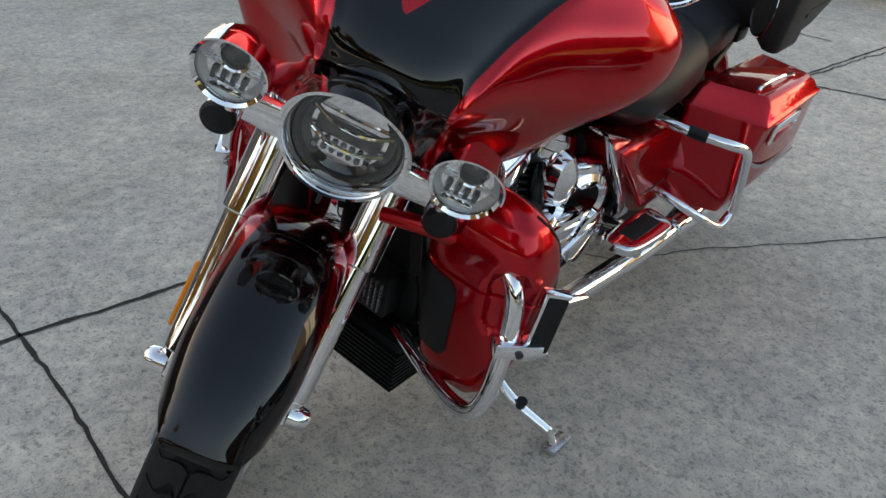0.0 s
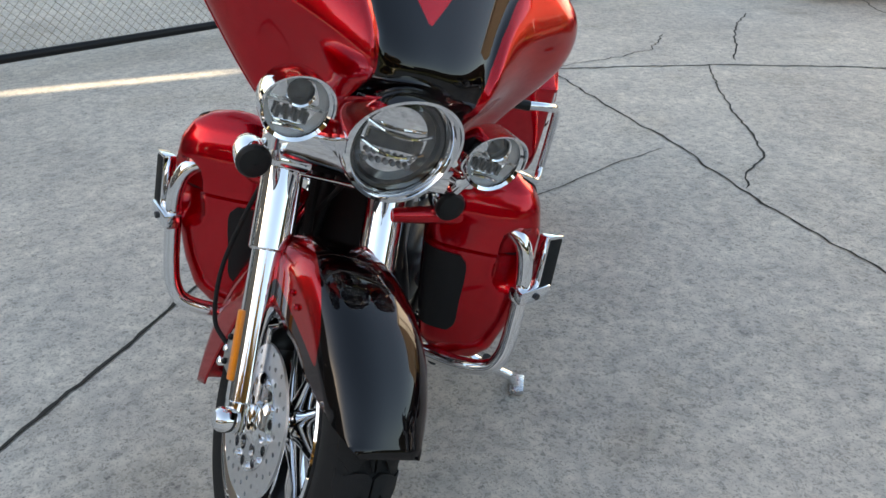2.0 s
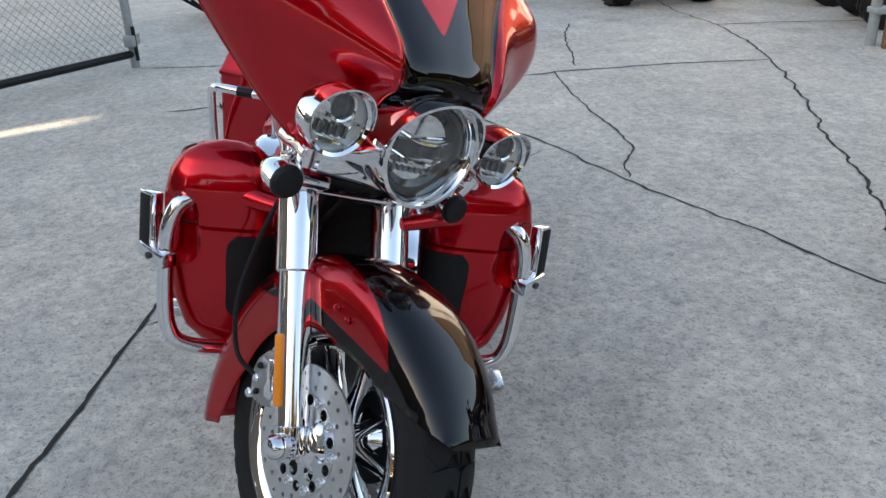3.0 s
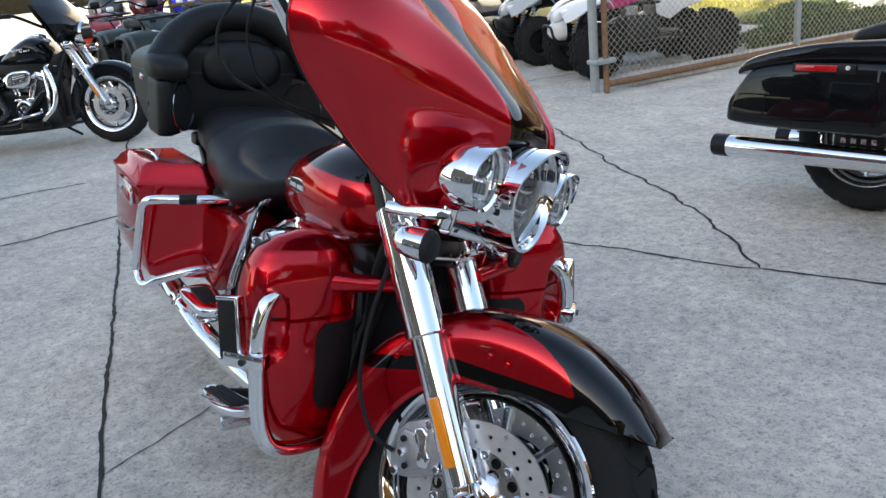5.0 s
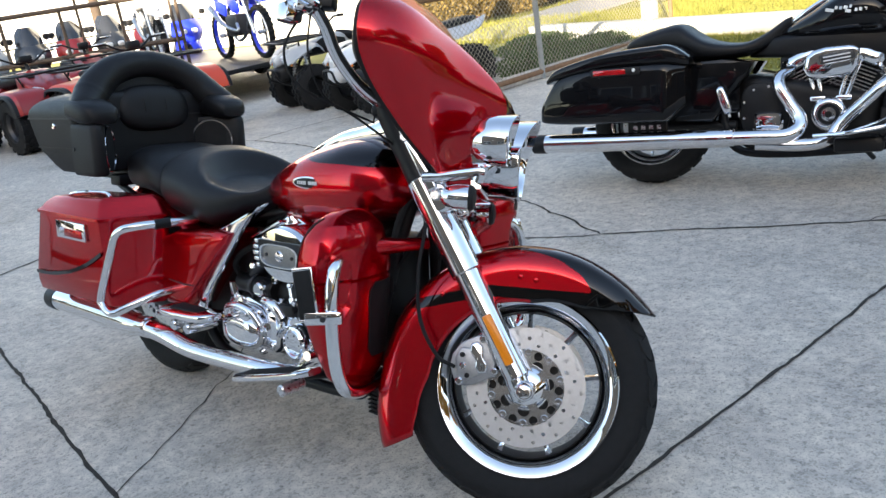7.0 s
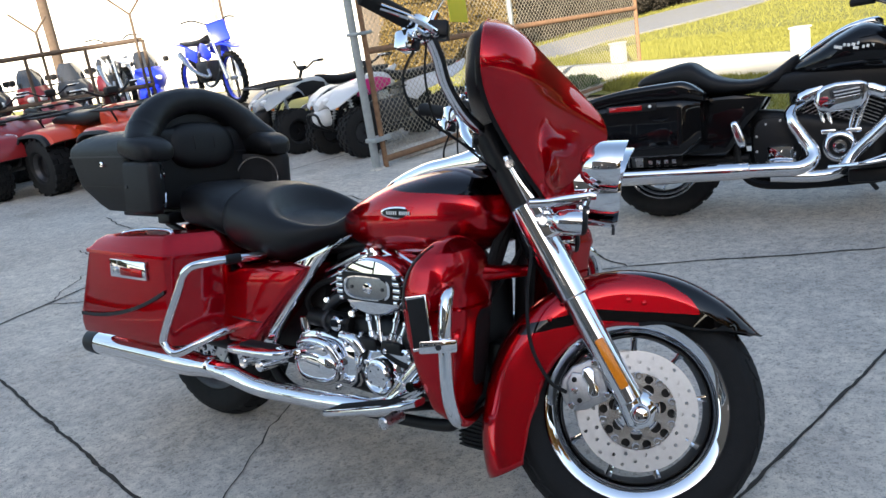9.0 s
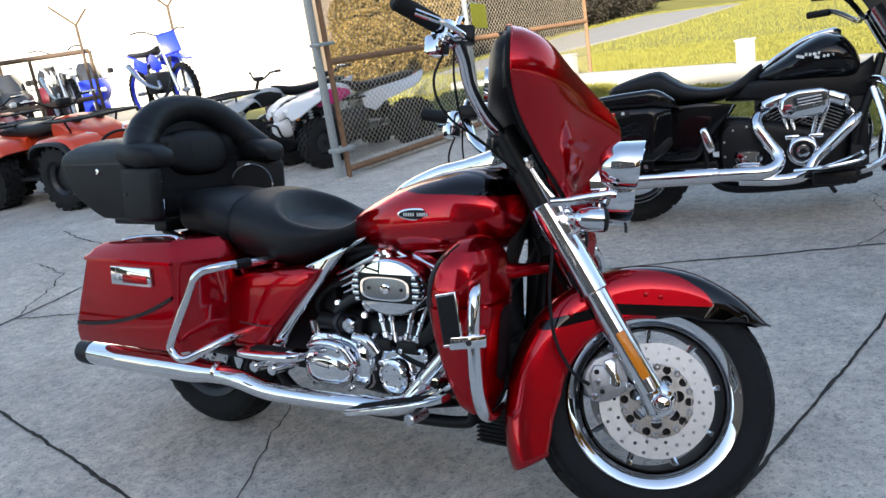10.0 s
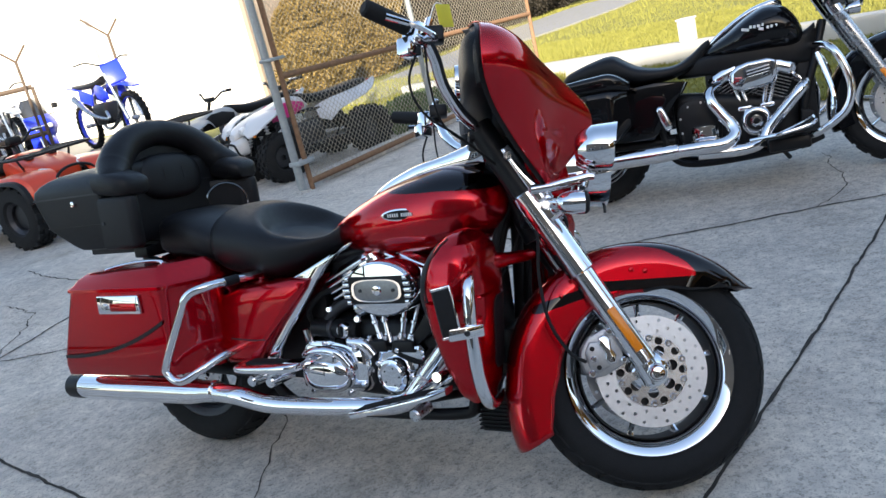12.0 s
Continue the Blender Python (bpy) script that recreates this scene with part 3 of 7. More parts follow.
    for z in np.linspace(0.775, 1.235, 111):
        w, xe, xn = (float(np.mean([np.interp(min(max(z + o, 0.775), 1.235), zs, q) for o in np.linspace(-0.018, 0.018, 11)])) for q in (W, XE, XN))
        ring, back = [], []
        lobe = float(np.interp(z, (0.775, 0.9, 1.0, 1.1, 1.265), (0.55, 0.52, 0.6, 0.72, 0.9)))
        for u in np.linspace(-1, 1, 141):
            a = abs(u)
            f = lobe * max(0, 1 - a ** 3.2) ** 0.55 + (1 - lobe) * math.exp(-(a / 0.48) ** 3)
            y = w * a
            crease = float(np.mean([np.interp(y + o, (0.09, 0.10, 0.12, 0.14, 0.2, 0.33, 0.42), (0.85, 0.945, 1.01, 1.06, 1.105, 1.135, 1.13)) for o in np.linspace(-0.02, 0.02, 9)]))
            step = 1 / (1 + math.exp(-max(-30, min(30, (crease - z) / 0.008))))
            proud = 0.013 * step * math.exp(-((crease - z) / 0.16) ** 2) * (1 - a ** 6)
            lip = 0.945 - 2.2 * y * y
            proud -= 0.03 / (1 + math.exp(-max(-30, min(30, (lip - z) / 0.005)))) * (1 / (1 + math.exp((y - 0.103) / 0.006)))
            half = float(np.interp(z, (0.9, 0.95, 1.0, 1.05, 1.1, 1.15, 1.24), (0.10, 0.098, 0.108, 0.134, 0.17, 0.215, 0.25)))
            proud -= 0.011 / (1 + math.exp(-max(-30, min(30, (z - 0.945) / 0.004)))) / (1 + math.exp(max(-30, min(30, (y - half) / 0.004))))
            ring.append((xe + (xn - xe) * f + proud, w * u, z))
            back.append((min(xe + (xn - xe) * f - 0.012, xe + 0.03 - 0.02 * a) - (0.03 * min(1, (1 - a) / 0.12) if z > 1.0 else 0.0), (w - 0.008) * u, z - 0.002))
        rings.append(ring)
        inner.append(back)
    def fairing_paint(x, y, z):
        a = abs(y)
        outer = float(np.interp(z, (0.9, 0.95, 1.0, 1.05, 1.1, 1.15, 1.24), (0.10, 0.098, 0.108, 0.134, 0.17, 0.215, 0.25))) - a
        vee = abs(y + 0.02) - max(0, (z - 1.03)) * 0.9 if z > 1.0 else 1.0
        return max(min(outer, vee), min(0.104 - a, 0.93 - 2.2 * y * y - z))
    shell = part("fairing", paint_by(loft(rings, closed=False), fairing_paint), red_black, bike, "red batwing fairing with black and red centre flash", SHELL)
    part("dash_panel", body_x([(1.178, 0, 0.25, 1.03, 1.11), (1.185, 0, 0.32, 1.0, 1.135), (1.205, 0, 0.355, 0.985, 1.15), (1.235, 0, 0.365, 0.98, 1.155)], e=4, n=48), black_plastic, bike, "black dash panel behind the fairing", SHELL)
    part("inner_fairing", loft(inner, closed=False), black_plastic, bike, "", SHELL)
    edge = [r[0] for r in rings] + [p for p in rings[-1][1:-1]] + [r[-1] for r in rings[::-1]]
    part("edge_trim", tube(edge[::5] + [edge[-1]], 0.0018, n=3, seg=8), red_paint, shell)
    for s in (-1, 1):
        passing_lamp(bike, s * 0.187)
        part("gauge", lathe([(0.001, -0.004), (0.04, -0.004), (0.046, -0.012), (0.046, 0.02)], axis="x", center=(1.18, s * 0.1, 1.075), seg=24), chrome, bike, "", STEER)
    headlight(bike)
    # ---- handlebar ----
    BAR = [(0.985, 0.43, 1.147), (1.05, 0.385, 1.128), (1.095, 0.345, 1.112), (1.12, 0.30, 1.075), (1.136, 0.25, 1.025), (1.172, 0.19, 0.975), (1.215, 0.12, 0.945), (1.225, 0, 0.94)]
    part("handlebar", tube([(q[0], k * q[1], q[2]) for k, row in ((-1, BAR), (1, BAR[-2::-1])) for q in row], 0.0145, seg=16), chrome, bike, "", STEER)
    for s in (-1, 1):
        part("switch_pod", moved(box(-0.022, 0.02, -0.024, 0.02, -0.03, 0.012, 0.007), Matrix.Translation((1.066, s * 0.366, 1.088)) @ Matrix.Rotation(radians(s * 35), 4, "Z")), chrome, bike, "", STEER)
        part("mirror_boss", rod((1.1, s * 0.325, 1.12), (1.115, s * 0.318, 1.165), 0.009, 10, 0.003), chrome, bike, "", STEER)
        part("bar_clamp", rod((1.09, s * 0.348, 1.1), (1.105, s * 0.33, 1.115), 0.021, 14, 0.004), chrome, bike, "", STEER)
        part("grip", rod((0.972, s * 0.44, 1.151), (1.065, s * 0.374, 1.123), 0.0195, 18, 0.005), rubber, bike, "", STEER)
        part("switch_housing", moved(box(-0.025, 0.025, -0.022, 0.022, -0.028, 0.024, 0.008), Matrix.Translation((1.08, s * 0.358, 1.112)) @ Matrix.Rotation(radians(s * 35), 4, "Z")), chrome, bike, "", STEER)
        part("lever", tube([(1.095, s * 0.345, 1.11), (1.125, s * 0.37, 1.098), (1.085, s * 0.42, 1.108), (1.02, s * 0.46, 1.118)], [0.009, 0.008, 0.006, 0.008], seg=10), chrome, bike, "", STEER)
        part("fluid_reservoir", box(1.09, 1.145, s * 0.315 - 0.022, s * 0.315 + 0.022, 1.105, 1.142, 0.006), black_metal, bike, "", STEER)
        part("cable", tube([(1.09, s * 0.355, 1.09), (1.06, s * 0.37, 1.0), (1.09, s * 0.34, 0.93), (1.17, s * 0.22, 0.9), (1.3, s * 0.08, 0.82)], 0.003, seg=8), rubber, bike, "", STEER)
        part("wiring", tube([(1.1, s * 0.34, 1.09), (1.105, s * 0.345, 1.0), (1.13, s * 0.28, 0.92), (1.2, s * 0.12, 0.9)], 0.0026, seg=8), rubber, bike, "", STEER)
    # ---- tank and console ----
    tank = body_x([(0.665, 0, 0.015, 0.698, 0.722), (0.70, 0, 0.062, 0.682, 0.748), (0.78, 0, 0.118, 0.664, 0.788), (0.85, 0, 0.15, 0.652, 0.818), (0.93, 0, 0.172, 0.645, 0.848), (1.02, 0, 0.182, 0.645, 0.872), (1.12, 0, 0.182, 0.652, 0.886), (1.2, 0, 0.168, 0.668, 0.876), (1.25, 0, 0.14, 0.69, 0.852), (1.275, 0, 0.1, 0.712, 0.815), (1.287, 0, 0.05, 0.737, 0.785)], e=2.5, n=72, fine=8)
    def tank_paint(x, y, z):
        lim = float(np.interp(x, (0.7, 0.86, 0.92, 0.98, 1.05, 1.15, 1.3), (0.9, 0.865, 0.845, 0.832, 0.827, 0.826, 0.815)))
        return max(z - lim, -1)
    part("fuel_tank", paint_by(tank, tank_paint), red_black, bike, "red fuel tank with black top and oval badge")
    part("console", body_x([(0.80, 0, 0.012, 0.775, 0.795), (0.88, 0, 0.035, 0.80, 0.85), (1.0, 0, 0.05, 0.84, 0.895), (1.1, 0, 0.055, 0.86, 0.915), (1.19, 0, 0.06, 0.86, 0.94), (1.235, 0, 0.05, 0.87, 0.965), (1.245, 0, 0.03, 0.9, 0.955)], e=3), chrome, bike, "chrome tank console")
    part("ignition_switch", lathe([(0.002, 0.02), (0.018, 0.018), (0.022, 0), (0.022, -0.02)], axis="z", center=(1.17, 0, 0.945), seg=20), black_metal, bike)
    for s in (-1, 1):
        badge = part("tank_badge", moved(lathe([(0.001, s * 0.004), (0.85, s * 0.004), (0.97, s * 0.003), (1.0, 0), (1.0, -s * 0.02)], seg=40), Matrix.Translation((1.035, s * 0.179, 0.775)) @ Matrix.Rotation(radians(s * -3), 4, "Z") @ Matrix.Diagonal((0.062, 1, 0.017, 1))), chrome, bike, "oval chrome badge with black field")
        part("field", moved(lathe([(0.001, s * 0.001), (1.0, 0), (1.0, -s * 0.003)], seg=40), Matrix.Translation((1.035, s * 0.184, 0.775)) @ Matrix.Rotation(radians(s * -3), 4, "Z") @ Matrix.Diagonal((0.053, 1, 0.0125, 1))), black_metal, badge)
        for i in range(11):
            if i != 5:
                part("bar", moved(box(-0.0022, 0.0022, -0.001, 0.001, -0.0045, 0.0045), Matrix.Translation((1.035 + (i - 5) * 0.0074, s * 0.1855, 0.775)) @ Matrix.Rotation(radians(s * -3), 4, "Z")), white_paint, badge)
    # ---- seat ----
    rider = body_x([(0.283, 0, 0.13, 0.67, 0.80), (0.295, 0, 0.175, 0.64, 0.822), (0.335, 0, 0.208, 0.62, 0.84), (0.41, 0, 0.216, 0.606, 0.828), (0.50, 0, 0.218, 0.595, 0.806), (0.58, 0, 0.208, 0.598, 0.778), (0.66, 0, 0.178, 0.636, 0.76), (0.73, 0, 0.13, 0.67, 0.764), (0.79, 0, 0.075, 0.70, 0.795), (0.86, 0, 0.035, 0.75, 0.835)], e=2.45, n=72, fine=10)
    for v in rider.verts:
        x, y, z = v.co
        if z > 0.72:
            edge = min(1.0, max(0.0, (x - 0.40 - 0.12 * (y / 0.2) ** 2) / 0.07)) * min(1.0, max(0.0, (0.78 - x) / 0.12))
            d = edge * edge * (3 - 2 * edge) * math.exp(-(y / 0.15) ** 6)
            v.co.z -= 0.062 * d * min(1, (z - 0.72) / 0.04)
    part("rider_seat", rider, vinyl, bike, "black vinyl rider seat with a deep bucket")
    part("passenger_seat", body_x([(0.02, 0, 0.14, 0.70, 0.815), (0.05, 0, 0.165, 0.69, 0.84), (0.13, 0, 0.175, 0.685, 0.838), (0.20, 0, 0.18, 0.68, 0.82), (0.265, 0, 0.17, 0.66, 0.782), (0.31, 0, 0.14, 0.66, 0.76)], e=3.2, n=48), vinyl, bike, "black vinyl passenger seat")
    # ---- top case ----
    def case_ring(x0, x1, w, z, r=0.035):
        pts = []
        for cx, cy, a0 in ((x1 - r, w - r, 0), (x0 + r, w - r, 90), (x0 + r, r - w, 180), (x1 - r, r - w, 270)):
            pts += [(cx + r * math.cos(radians(a0 + 15 * k)), cy + r * math.sin(radians(a0 + 15 * k)), z) for k in range(7)]
        return pts
    case = part("top_case", loft([case_ring(*q) for q in ((-0.24, -0.06, 0.245, 0.752), (-0.255, -0.05, 0.262, 0.756), (-0.29, -0.045, 0.27, 0.775), (-0.38, -0.045, 0.277, 0.828), (-0.392, -0.045, 0.279, 0.84), (-0.436, -0.045, 0.284, 0.93), (-0.436, -0.045, 0.284, 0.937))]), black_plastic, bike, "black hard top case with padded backrest")
    part("lid", loft([case_ring(*q) for q in ((-0.438, -0.04, 0.286, 0.9415), (-0.438, -0.04, 0.286, 0.953), (-0.432, -0.04, 0.284, 0.968), (-0.41, -0.04, 0.276, 0.985), (-0.375, -0.04, 0.262, 1.0), (-0.33, -0.04, 0.245, 1.012), (-0.27, -0.045, 0.215, 1.022), (-0.2, -0.05, 0.16, 1.028))]), vinyl, case, "black padded lid with a soft sloping top")
    part("lid_seam", loft([case_ring(-0.441, -0.04, 0.289, 0.9365), case_ring(-0.441, -0.04, 0.289, 0.942)]), dark_steel, case)
    part("moulding_line", loft([case_ring(-0.394, -0.045, 0.2815, 0.836), case_ring(-0.396, -0.045, 0.2815, 0.8395)]), black_metal, case)
    for s in (-1, 1):
        part("lock", lathe([(0.001, s * 0.01), (0.009, s * 0.009), (0.011, s * 0.004), (0.011, -s * 0.01)], center=(-0.202, s * 0.283, 0.915), seg=16), chrome, case)
        plan = [(-0.068, 0.294), (0.07, 0.294), (0.086, 0.288), (0.092, 0.274), (0.087, 0.253), (-0.058, 0.168), (-0.068, 0.16)]
        pod = part("speaker_pod", loft([[(0.01 + (x - 0.01) * k, s * (0.24 + (y - 0.24) * k), z) for x, y in plan] for z, k in ((0.752, 0.86), (0.756, 0.95), (0.768, 1.0), (0.905, 0.99), (0.918, 0.95), (0.923, 0.86))]), black_plastic, case, sharp=50)
        face = Matrix.Translation((0.006, s * 0.199, 0.836)) @ Matrix.Rotation(radians(-s * 52), 4, "Z")
        part("speaker_ring", moved(lathe([(0.072, 0), (0.073, 0.005), (0.078, 0.005), (0.08, 0), (0.08, -0.008), (0.072, -0.008)], axis="x", close=True, seg=40), face), chrome, pod)
        part("speaker_cloth", moved(lathe([(0.001, 0.003), (0.073, 0.001), (0.073, -0.01)], axis="x", seg=32), face), rubber, pod)
        part("pod_screw", lathe([(0.001, s * 0.003), (0.006, s * 0.002), (0.006, -s * 0.004)], center=(-0.05, s * 0.295, 0.84), seg=10), dark_steel, pod)
        part("armrest", loft([[(xx, s * (yc + hw * u), zc + hz * v) for u, v in sup(24, 3)] for xx, yc, hw, zc, hz in ((-0.078, 0.24, 0.05, 0.975, 0.03), (-0.066, 0.244, 0.062, 0.972, 0.04), (0.0, 0.249, 0.066, 0.965, 0.043), (0.045, 0.249, 0.064, 0.958, 0.04), (0.075, 0.247, 0.057, 0.952, 0.034), (0.09, 0.245, 0.044, 0.948, 0.025), (0.096, 0.243, 0.02, 0.946, 0.011))]), vinyl, case)
    arch = [(0.05, -0.272, 0.95), (0.0, -0.266, 0.972), (-0.045, -0.222, 1.012), (-0.065, -0.18, 1.055), (-0.08, -0.12, 1.095), (-0.088, -0.05, 1.115), (-0.09, 0, 1.118), (-0.088, 0.05, 1.115), (-0.08, 0.12, 1.095), (-0.065, 0.18, 1.055), (-0.045, 0.222, 1.012), (0.0, 0.266, 0.972), (0.05, 0.272, 0.95)]
    part("backrest_arch", tube(arch, [0.022, 0.045, 0.056, 0.054, 0.05, 0.048, 0.047, 0.048, 0.05, 0.054, 0.056, 0.045, 0.022], seg=22), vinyl, case, "padded black vinyl backrest roll")
    part("backrest_back", plate([(-0.2, 0.93), (-0.2, 1.03), (-0.13, 1.09), (0, 1.11), (0.13, 1.09), (0.2, 1.03), (0.2, 0.93)], -0.12, -0.075, 0.012, plane="yz"), vinyl, case)
    part("backrest_pad", moved(loft([[(x, 0.138 * k * u, 0.082 * k * v) for u, v in sup(48, 2.7)] for x, k in ((-0.03, 1.0), (0.0, 1.0), (0.014, 0.96), (0.024, 0.88), (0.031, 0.72), (0.035, 0.45), (0.036, 0.1))]), Matrix.Translation((-0.055, 0.005, 0.965)) @ Matrix.Rotation(radians(-8), 4, "Y")), vinyl, case, "black vinyl backrest pad with stitched panels")
    for yy in (-0.04, 0.04):
        part("pad_seam", tube([(-0.034, yy, 0.895), (-0.0215, yy, 0.93), (-0.019, yy, 0.965), (-0.0265, yy, 1.0), (-0.043, yy, 1.034)], 0.0022, seg=6), black_plastic, case)
    part("case_rack", join(box(-0.42, -0.02, -0.1, -0.07, 0.715, 0.75, 0.006), box(-0.42, -0.02, 0.07, 0.1, 0.715, 0.75, 0.006), box(-0.12, -0.05, -0.15, 0.15, 0.70, 0.74, 0.008), rod((-0.1, -0.12, 0.70), (0.1, -0.15, 0.66), 0.012), rod((-0.1, 0.12, 0.70), (0.1, 0.15, 0.66), 0.012)), black_metal, bike, "black luggage rack under the top case")
    part("rear_fender", loft([[(0 + r * math.cos(radians(th)), y, 0.314 + r * math.sin(radians(th))) for r, y in ((0.36, -0.1), (0.385, -0.07), (0.392, 0), (0.385, 0.07), (0.36, 0.1), (0.35, 0.1), (0.378, 0), (0.35, -0.1))] for th in range(20, 195, 7)]), red_paint, bike)
    # ---- saddlebags ----
    for s in (-1, 1):
        def bag_ring(x0b, x1b, z, y_out, y_in, r=0.03):
            pts = []
            for cx, cy, a0 in ((x1b - r, y_out - r, 0), (x0b + r, y_out - r, 90), (x0b + r, y_in + r, 180), (x1b - r, y_in + r, 270)):
                for k in range(6):
                    a = radians(a0 + 18 * k)
                    px, py = cx + r * math.cos(a), cy + r * math.sin(a)
                    px -= 0.08 * (py - y_in) / (y_out - y_in) * max(0, (px - x0b) / (x1b - x0b)) ** 5
                    pts.append((px, s * py, z(px)))
            return pts
        rows = []
        for q in np.linspace(0, 1, 9):
            zq = lambda x, q=q: 0.358 + (0.632 - 0.358) * q - 0.02 * (1 - q) * max(0, -x) * 2
            inset = 0.012 * (1 - min(1, q * 6))
            rows.append(bag_ring(-0.325 + 0.145 * q + inset, 0.335 + 0.02 * q - inset, zq, 0.372 + 0.016 * q - inset, 0.19 + inset))
        bag = part("saddlebag", loft(rows), red_black, bike, "red hard saddlebag with chrome latch and dark pinstripe")
        me = bag.data
        att = me.attributes.new("paint", "FLOAT", "POINT")
        for v in me.vertices:
            att.data[v.index].value = -1.0
        lid = part("lid", loft([bag_ring(x0, x1, (lambda x, z=z, k=k: z + k * max(0, -x - 0.02)), yo, yi, 0.03) for x0, x1, z, k, yo, yi in ((-0.186, 0.362, 0.634, 0, 0.394, 0.185), (-0.186, 0.362, 0.643, 0, 0.394, 0.185), (-0.165, 0.352, 0.652, 0, 0.386, 0.19), (-0.15, 0.34, 0.688, -0.15, 0.374, 0.2), (-0.12, 0.325, 0.703, -0.18, 0.355, 0.215))]), red_paint, bag)
        part("lid_rail", tube([(-0.03, s * 0.335, 0.686), (-0.015, s * 0.335, 0.697), (0.1, s * 0.33, 0.712), (0.21, s * 0.325, 0.713), (0.235, s * 0.325, 0.703)], 0.0055, seg=10), chrome, lid)
        lat = part("latch", box(-0.02, 0.18, s * 0.392 - 0.006, s * 0.392 + 0.006, 0.563, 0.622, 0.004), chrome, bag, "chrome saddlebag latch")
        part("latch_window", box(0.045, 0.165, s * 0.398 - 0.003, s * 0.398 + 0.003, 0.572, 0.598, 0.002), red_paint, lat)
        part("latch_key", lathe([(0.001, s * 0.006), (0.009, s * 0.005), (0.009, 0)], center=(0.015, s * 0.398, 0.588), seg=14), steel, lat)
        stripe = []
        for xx in np.linspace(-0.262, 0.262, 22):
            t = (xx + 0.30) / 0.63
            stripe.append((xx, s * (0.3775 + 0.010 * min(1, t) + 0.002), 0.415 + 0.005 * t + 0.15 * t ** 2.3))
        part("pinstripe", loft([[(x, y + s * dy, z + dz) for dy, dz in ((0, -0.006), (0.0015, -0.006), (0.0015, 0.006), (0, 0.006))] for x, y, z in stripe]), black_paint, bag)
        part("saddlebag_guard", tube([(0.50, s * 0.19, 0.636), (0.485, s * 0.28, 0.636), (0.45, s * 0.365, 0.634), (0.40, s * 0.395, 0.615), (0.36, s * 0.40, 0.56), (0.262, s * 0.40, 0.41), (0.258, s * 0.398, 0.375), (0.30, s * 0.39, 0.352), (0.35, s * 0.35, 0.378), (0.385, s * 0.28, 0.405), (0.39, s * 0.19, 0.41)], 0.0125, seg=14), chrome, bike, "chrome saddlebag guard bar")
        part("guard_clamp", rod((0.472, s * 0.318, 0.635), (0.486, s * 0.27, 0.637), 0.0148, 14, 0.003), black_metal, bike)
        # side cover
        cover = [(0.335, 0.575), (0.42, 0.60), (0.55, 0.612), (0.647, 0.622), (0.712, 0.618), (0.693, 0.59), (0.60, 0.50), (0.52, 0.425), (0.456, 0.358), (0.323, 0.352), (0.30, 0.43), (0.325, 0.53)]
        sc = part("side_cover", loft([[(x, s * yy, z) for x, z in [(0.5 + (px - 0.5) * k, 0.49 + (pz - 0.49) * k) for px, pz in cover]] for yy, k in ((0.12, 1.0), (0.19, 1.0), (0.206, 0.985), (0.217, 0.955), (0.225, 0.9), (0.229, 0.8), (0.23, 0.55))]), red_paint, bike, "red side cover", sharp=60)
        part("cover_crease", tube([(0.37, s * 0.229, 0.44), (0.45, s * 0.2305, 0.436), (0.51, s * 0.229, 0.437)], 0.0025, seg=6), dark_steel, sc)
        part("frame_cover", plate([(0.622, 0.616), (0.70, 0.646), (0.79, 0.683), (0.868, 0.713), (0.845, 0.697), (0.80, 0.678), (0.758, 0.643), (0.722, 0.606), (0.687, 0.566), (0.65, 0.526), (0.613, 0.485), (0.575, 0.442), (0.545, 0.405), (0.523, 0.352), (0.46, 0.352), (0.495, 0.40), (0.54, 0.458), (0.60, 0.53), (0.64, 0.58), (0.64, 0.60)], *sorted((s * 0.18, s * 0.204)), 0.007), chrome, bike, "chrome frame cover beside the seat")
        part("battery_box", box(0.40, 0.68, *sorted((s * 0.02, s * 0.125)), 0.28, 0.60, 0.015), black_plastic, bike)
        # exhaust
        muf = part("muffler", tube([(-0.37, s * 0.268, 0.272), (-0.2, s * 0.272, 0.274), (0.0, s * 0.276, 0.277), (0.18, s * 0.28, 0.28), (0.24, s * 0.282, 0.282), (0.30, s * 0.283, 0.284)], [0.042, 0.043, 0.043, 0.042, 0.038, 0.03], seg=28), chrome, bike, "long chrome muffler with black end cap")
        part("end_cap", lathe([(0.03, -0.02), (0.038, -0.055), (0.043, -0.055), (0.0445, -0.02), (0.044, 0.01), (0.03, 0.01)], axis="x", center=(-0.365, s * 0.268, 0.272), close=True, seg=28), black_metal, muf)
        part("muffler_clamp", rod((0.27, s * 0.282, 0.283), (0.325, s * 0.283, 0.286), 0.035, 20, 0.004), chrome, muf)
        part("exhaust_pipe", tube([(0.29, s * 0.283, 0.284), (0.40, s * 0.278, 0.275), (0.50, s * 0.262, 0.25), (0.62, s * 0.25, 0.243), (0.82, s * 0.235, 0.246), (0.98, s * 0.215, 0.258)] + ([(1.06, -0.2, 0.33), (1.14, -0.17, 0.43), (1.12, -0.1, 0.56)] if s < 0 else [(1.08, 0.15, 0.36)]), [0.03, 0.03, 0.029, 0.028, 0.027, 0.026, 0.025, 0.024, 0.024][: 9 if s < 0 else 7], seg=18), chrome, bike, "chrome exhaust header pipe")
        # passenger board
        pb = part("passenger_footboard", body_x([(0.43, s * 0.26, 0.02, 0.362, 0.378), (0.455, s * 0.275, 0.045, 0.357, 0.38), (0.57, s * 0.275, 0.048, 0.357, 0.384), (0.66, s * 0.27, 0.042, 0.36, 0.388), (0.685, s * 0.26, 0.02, 0.366, 0.386)], e=4), chrome, bike)
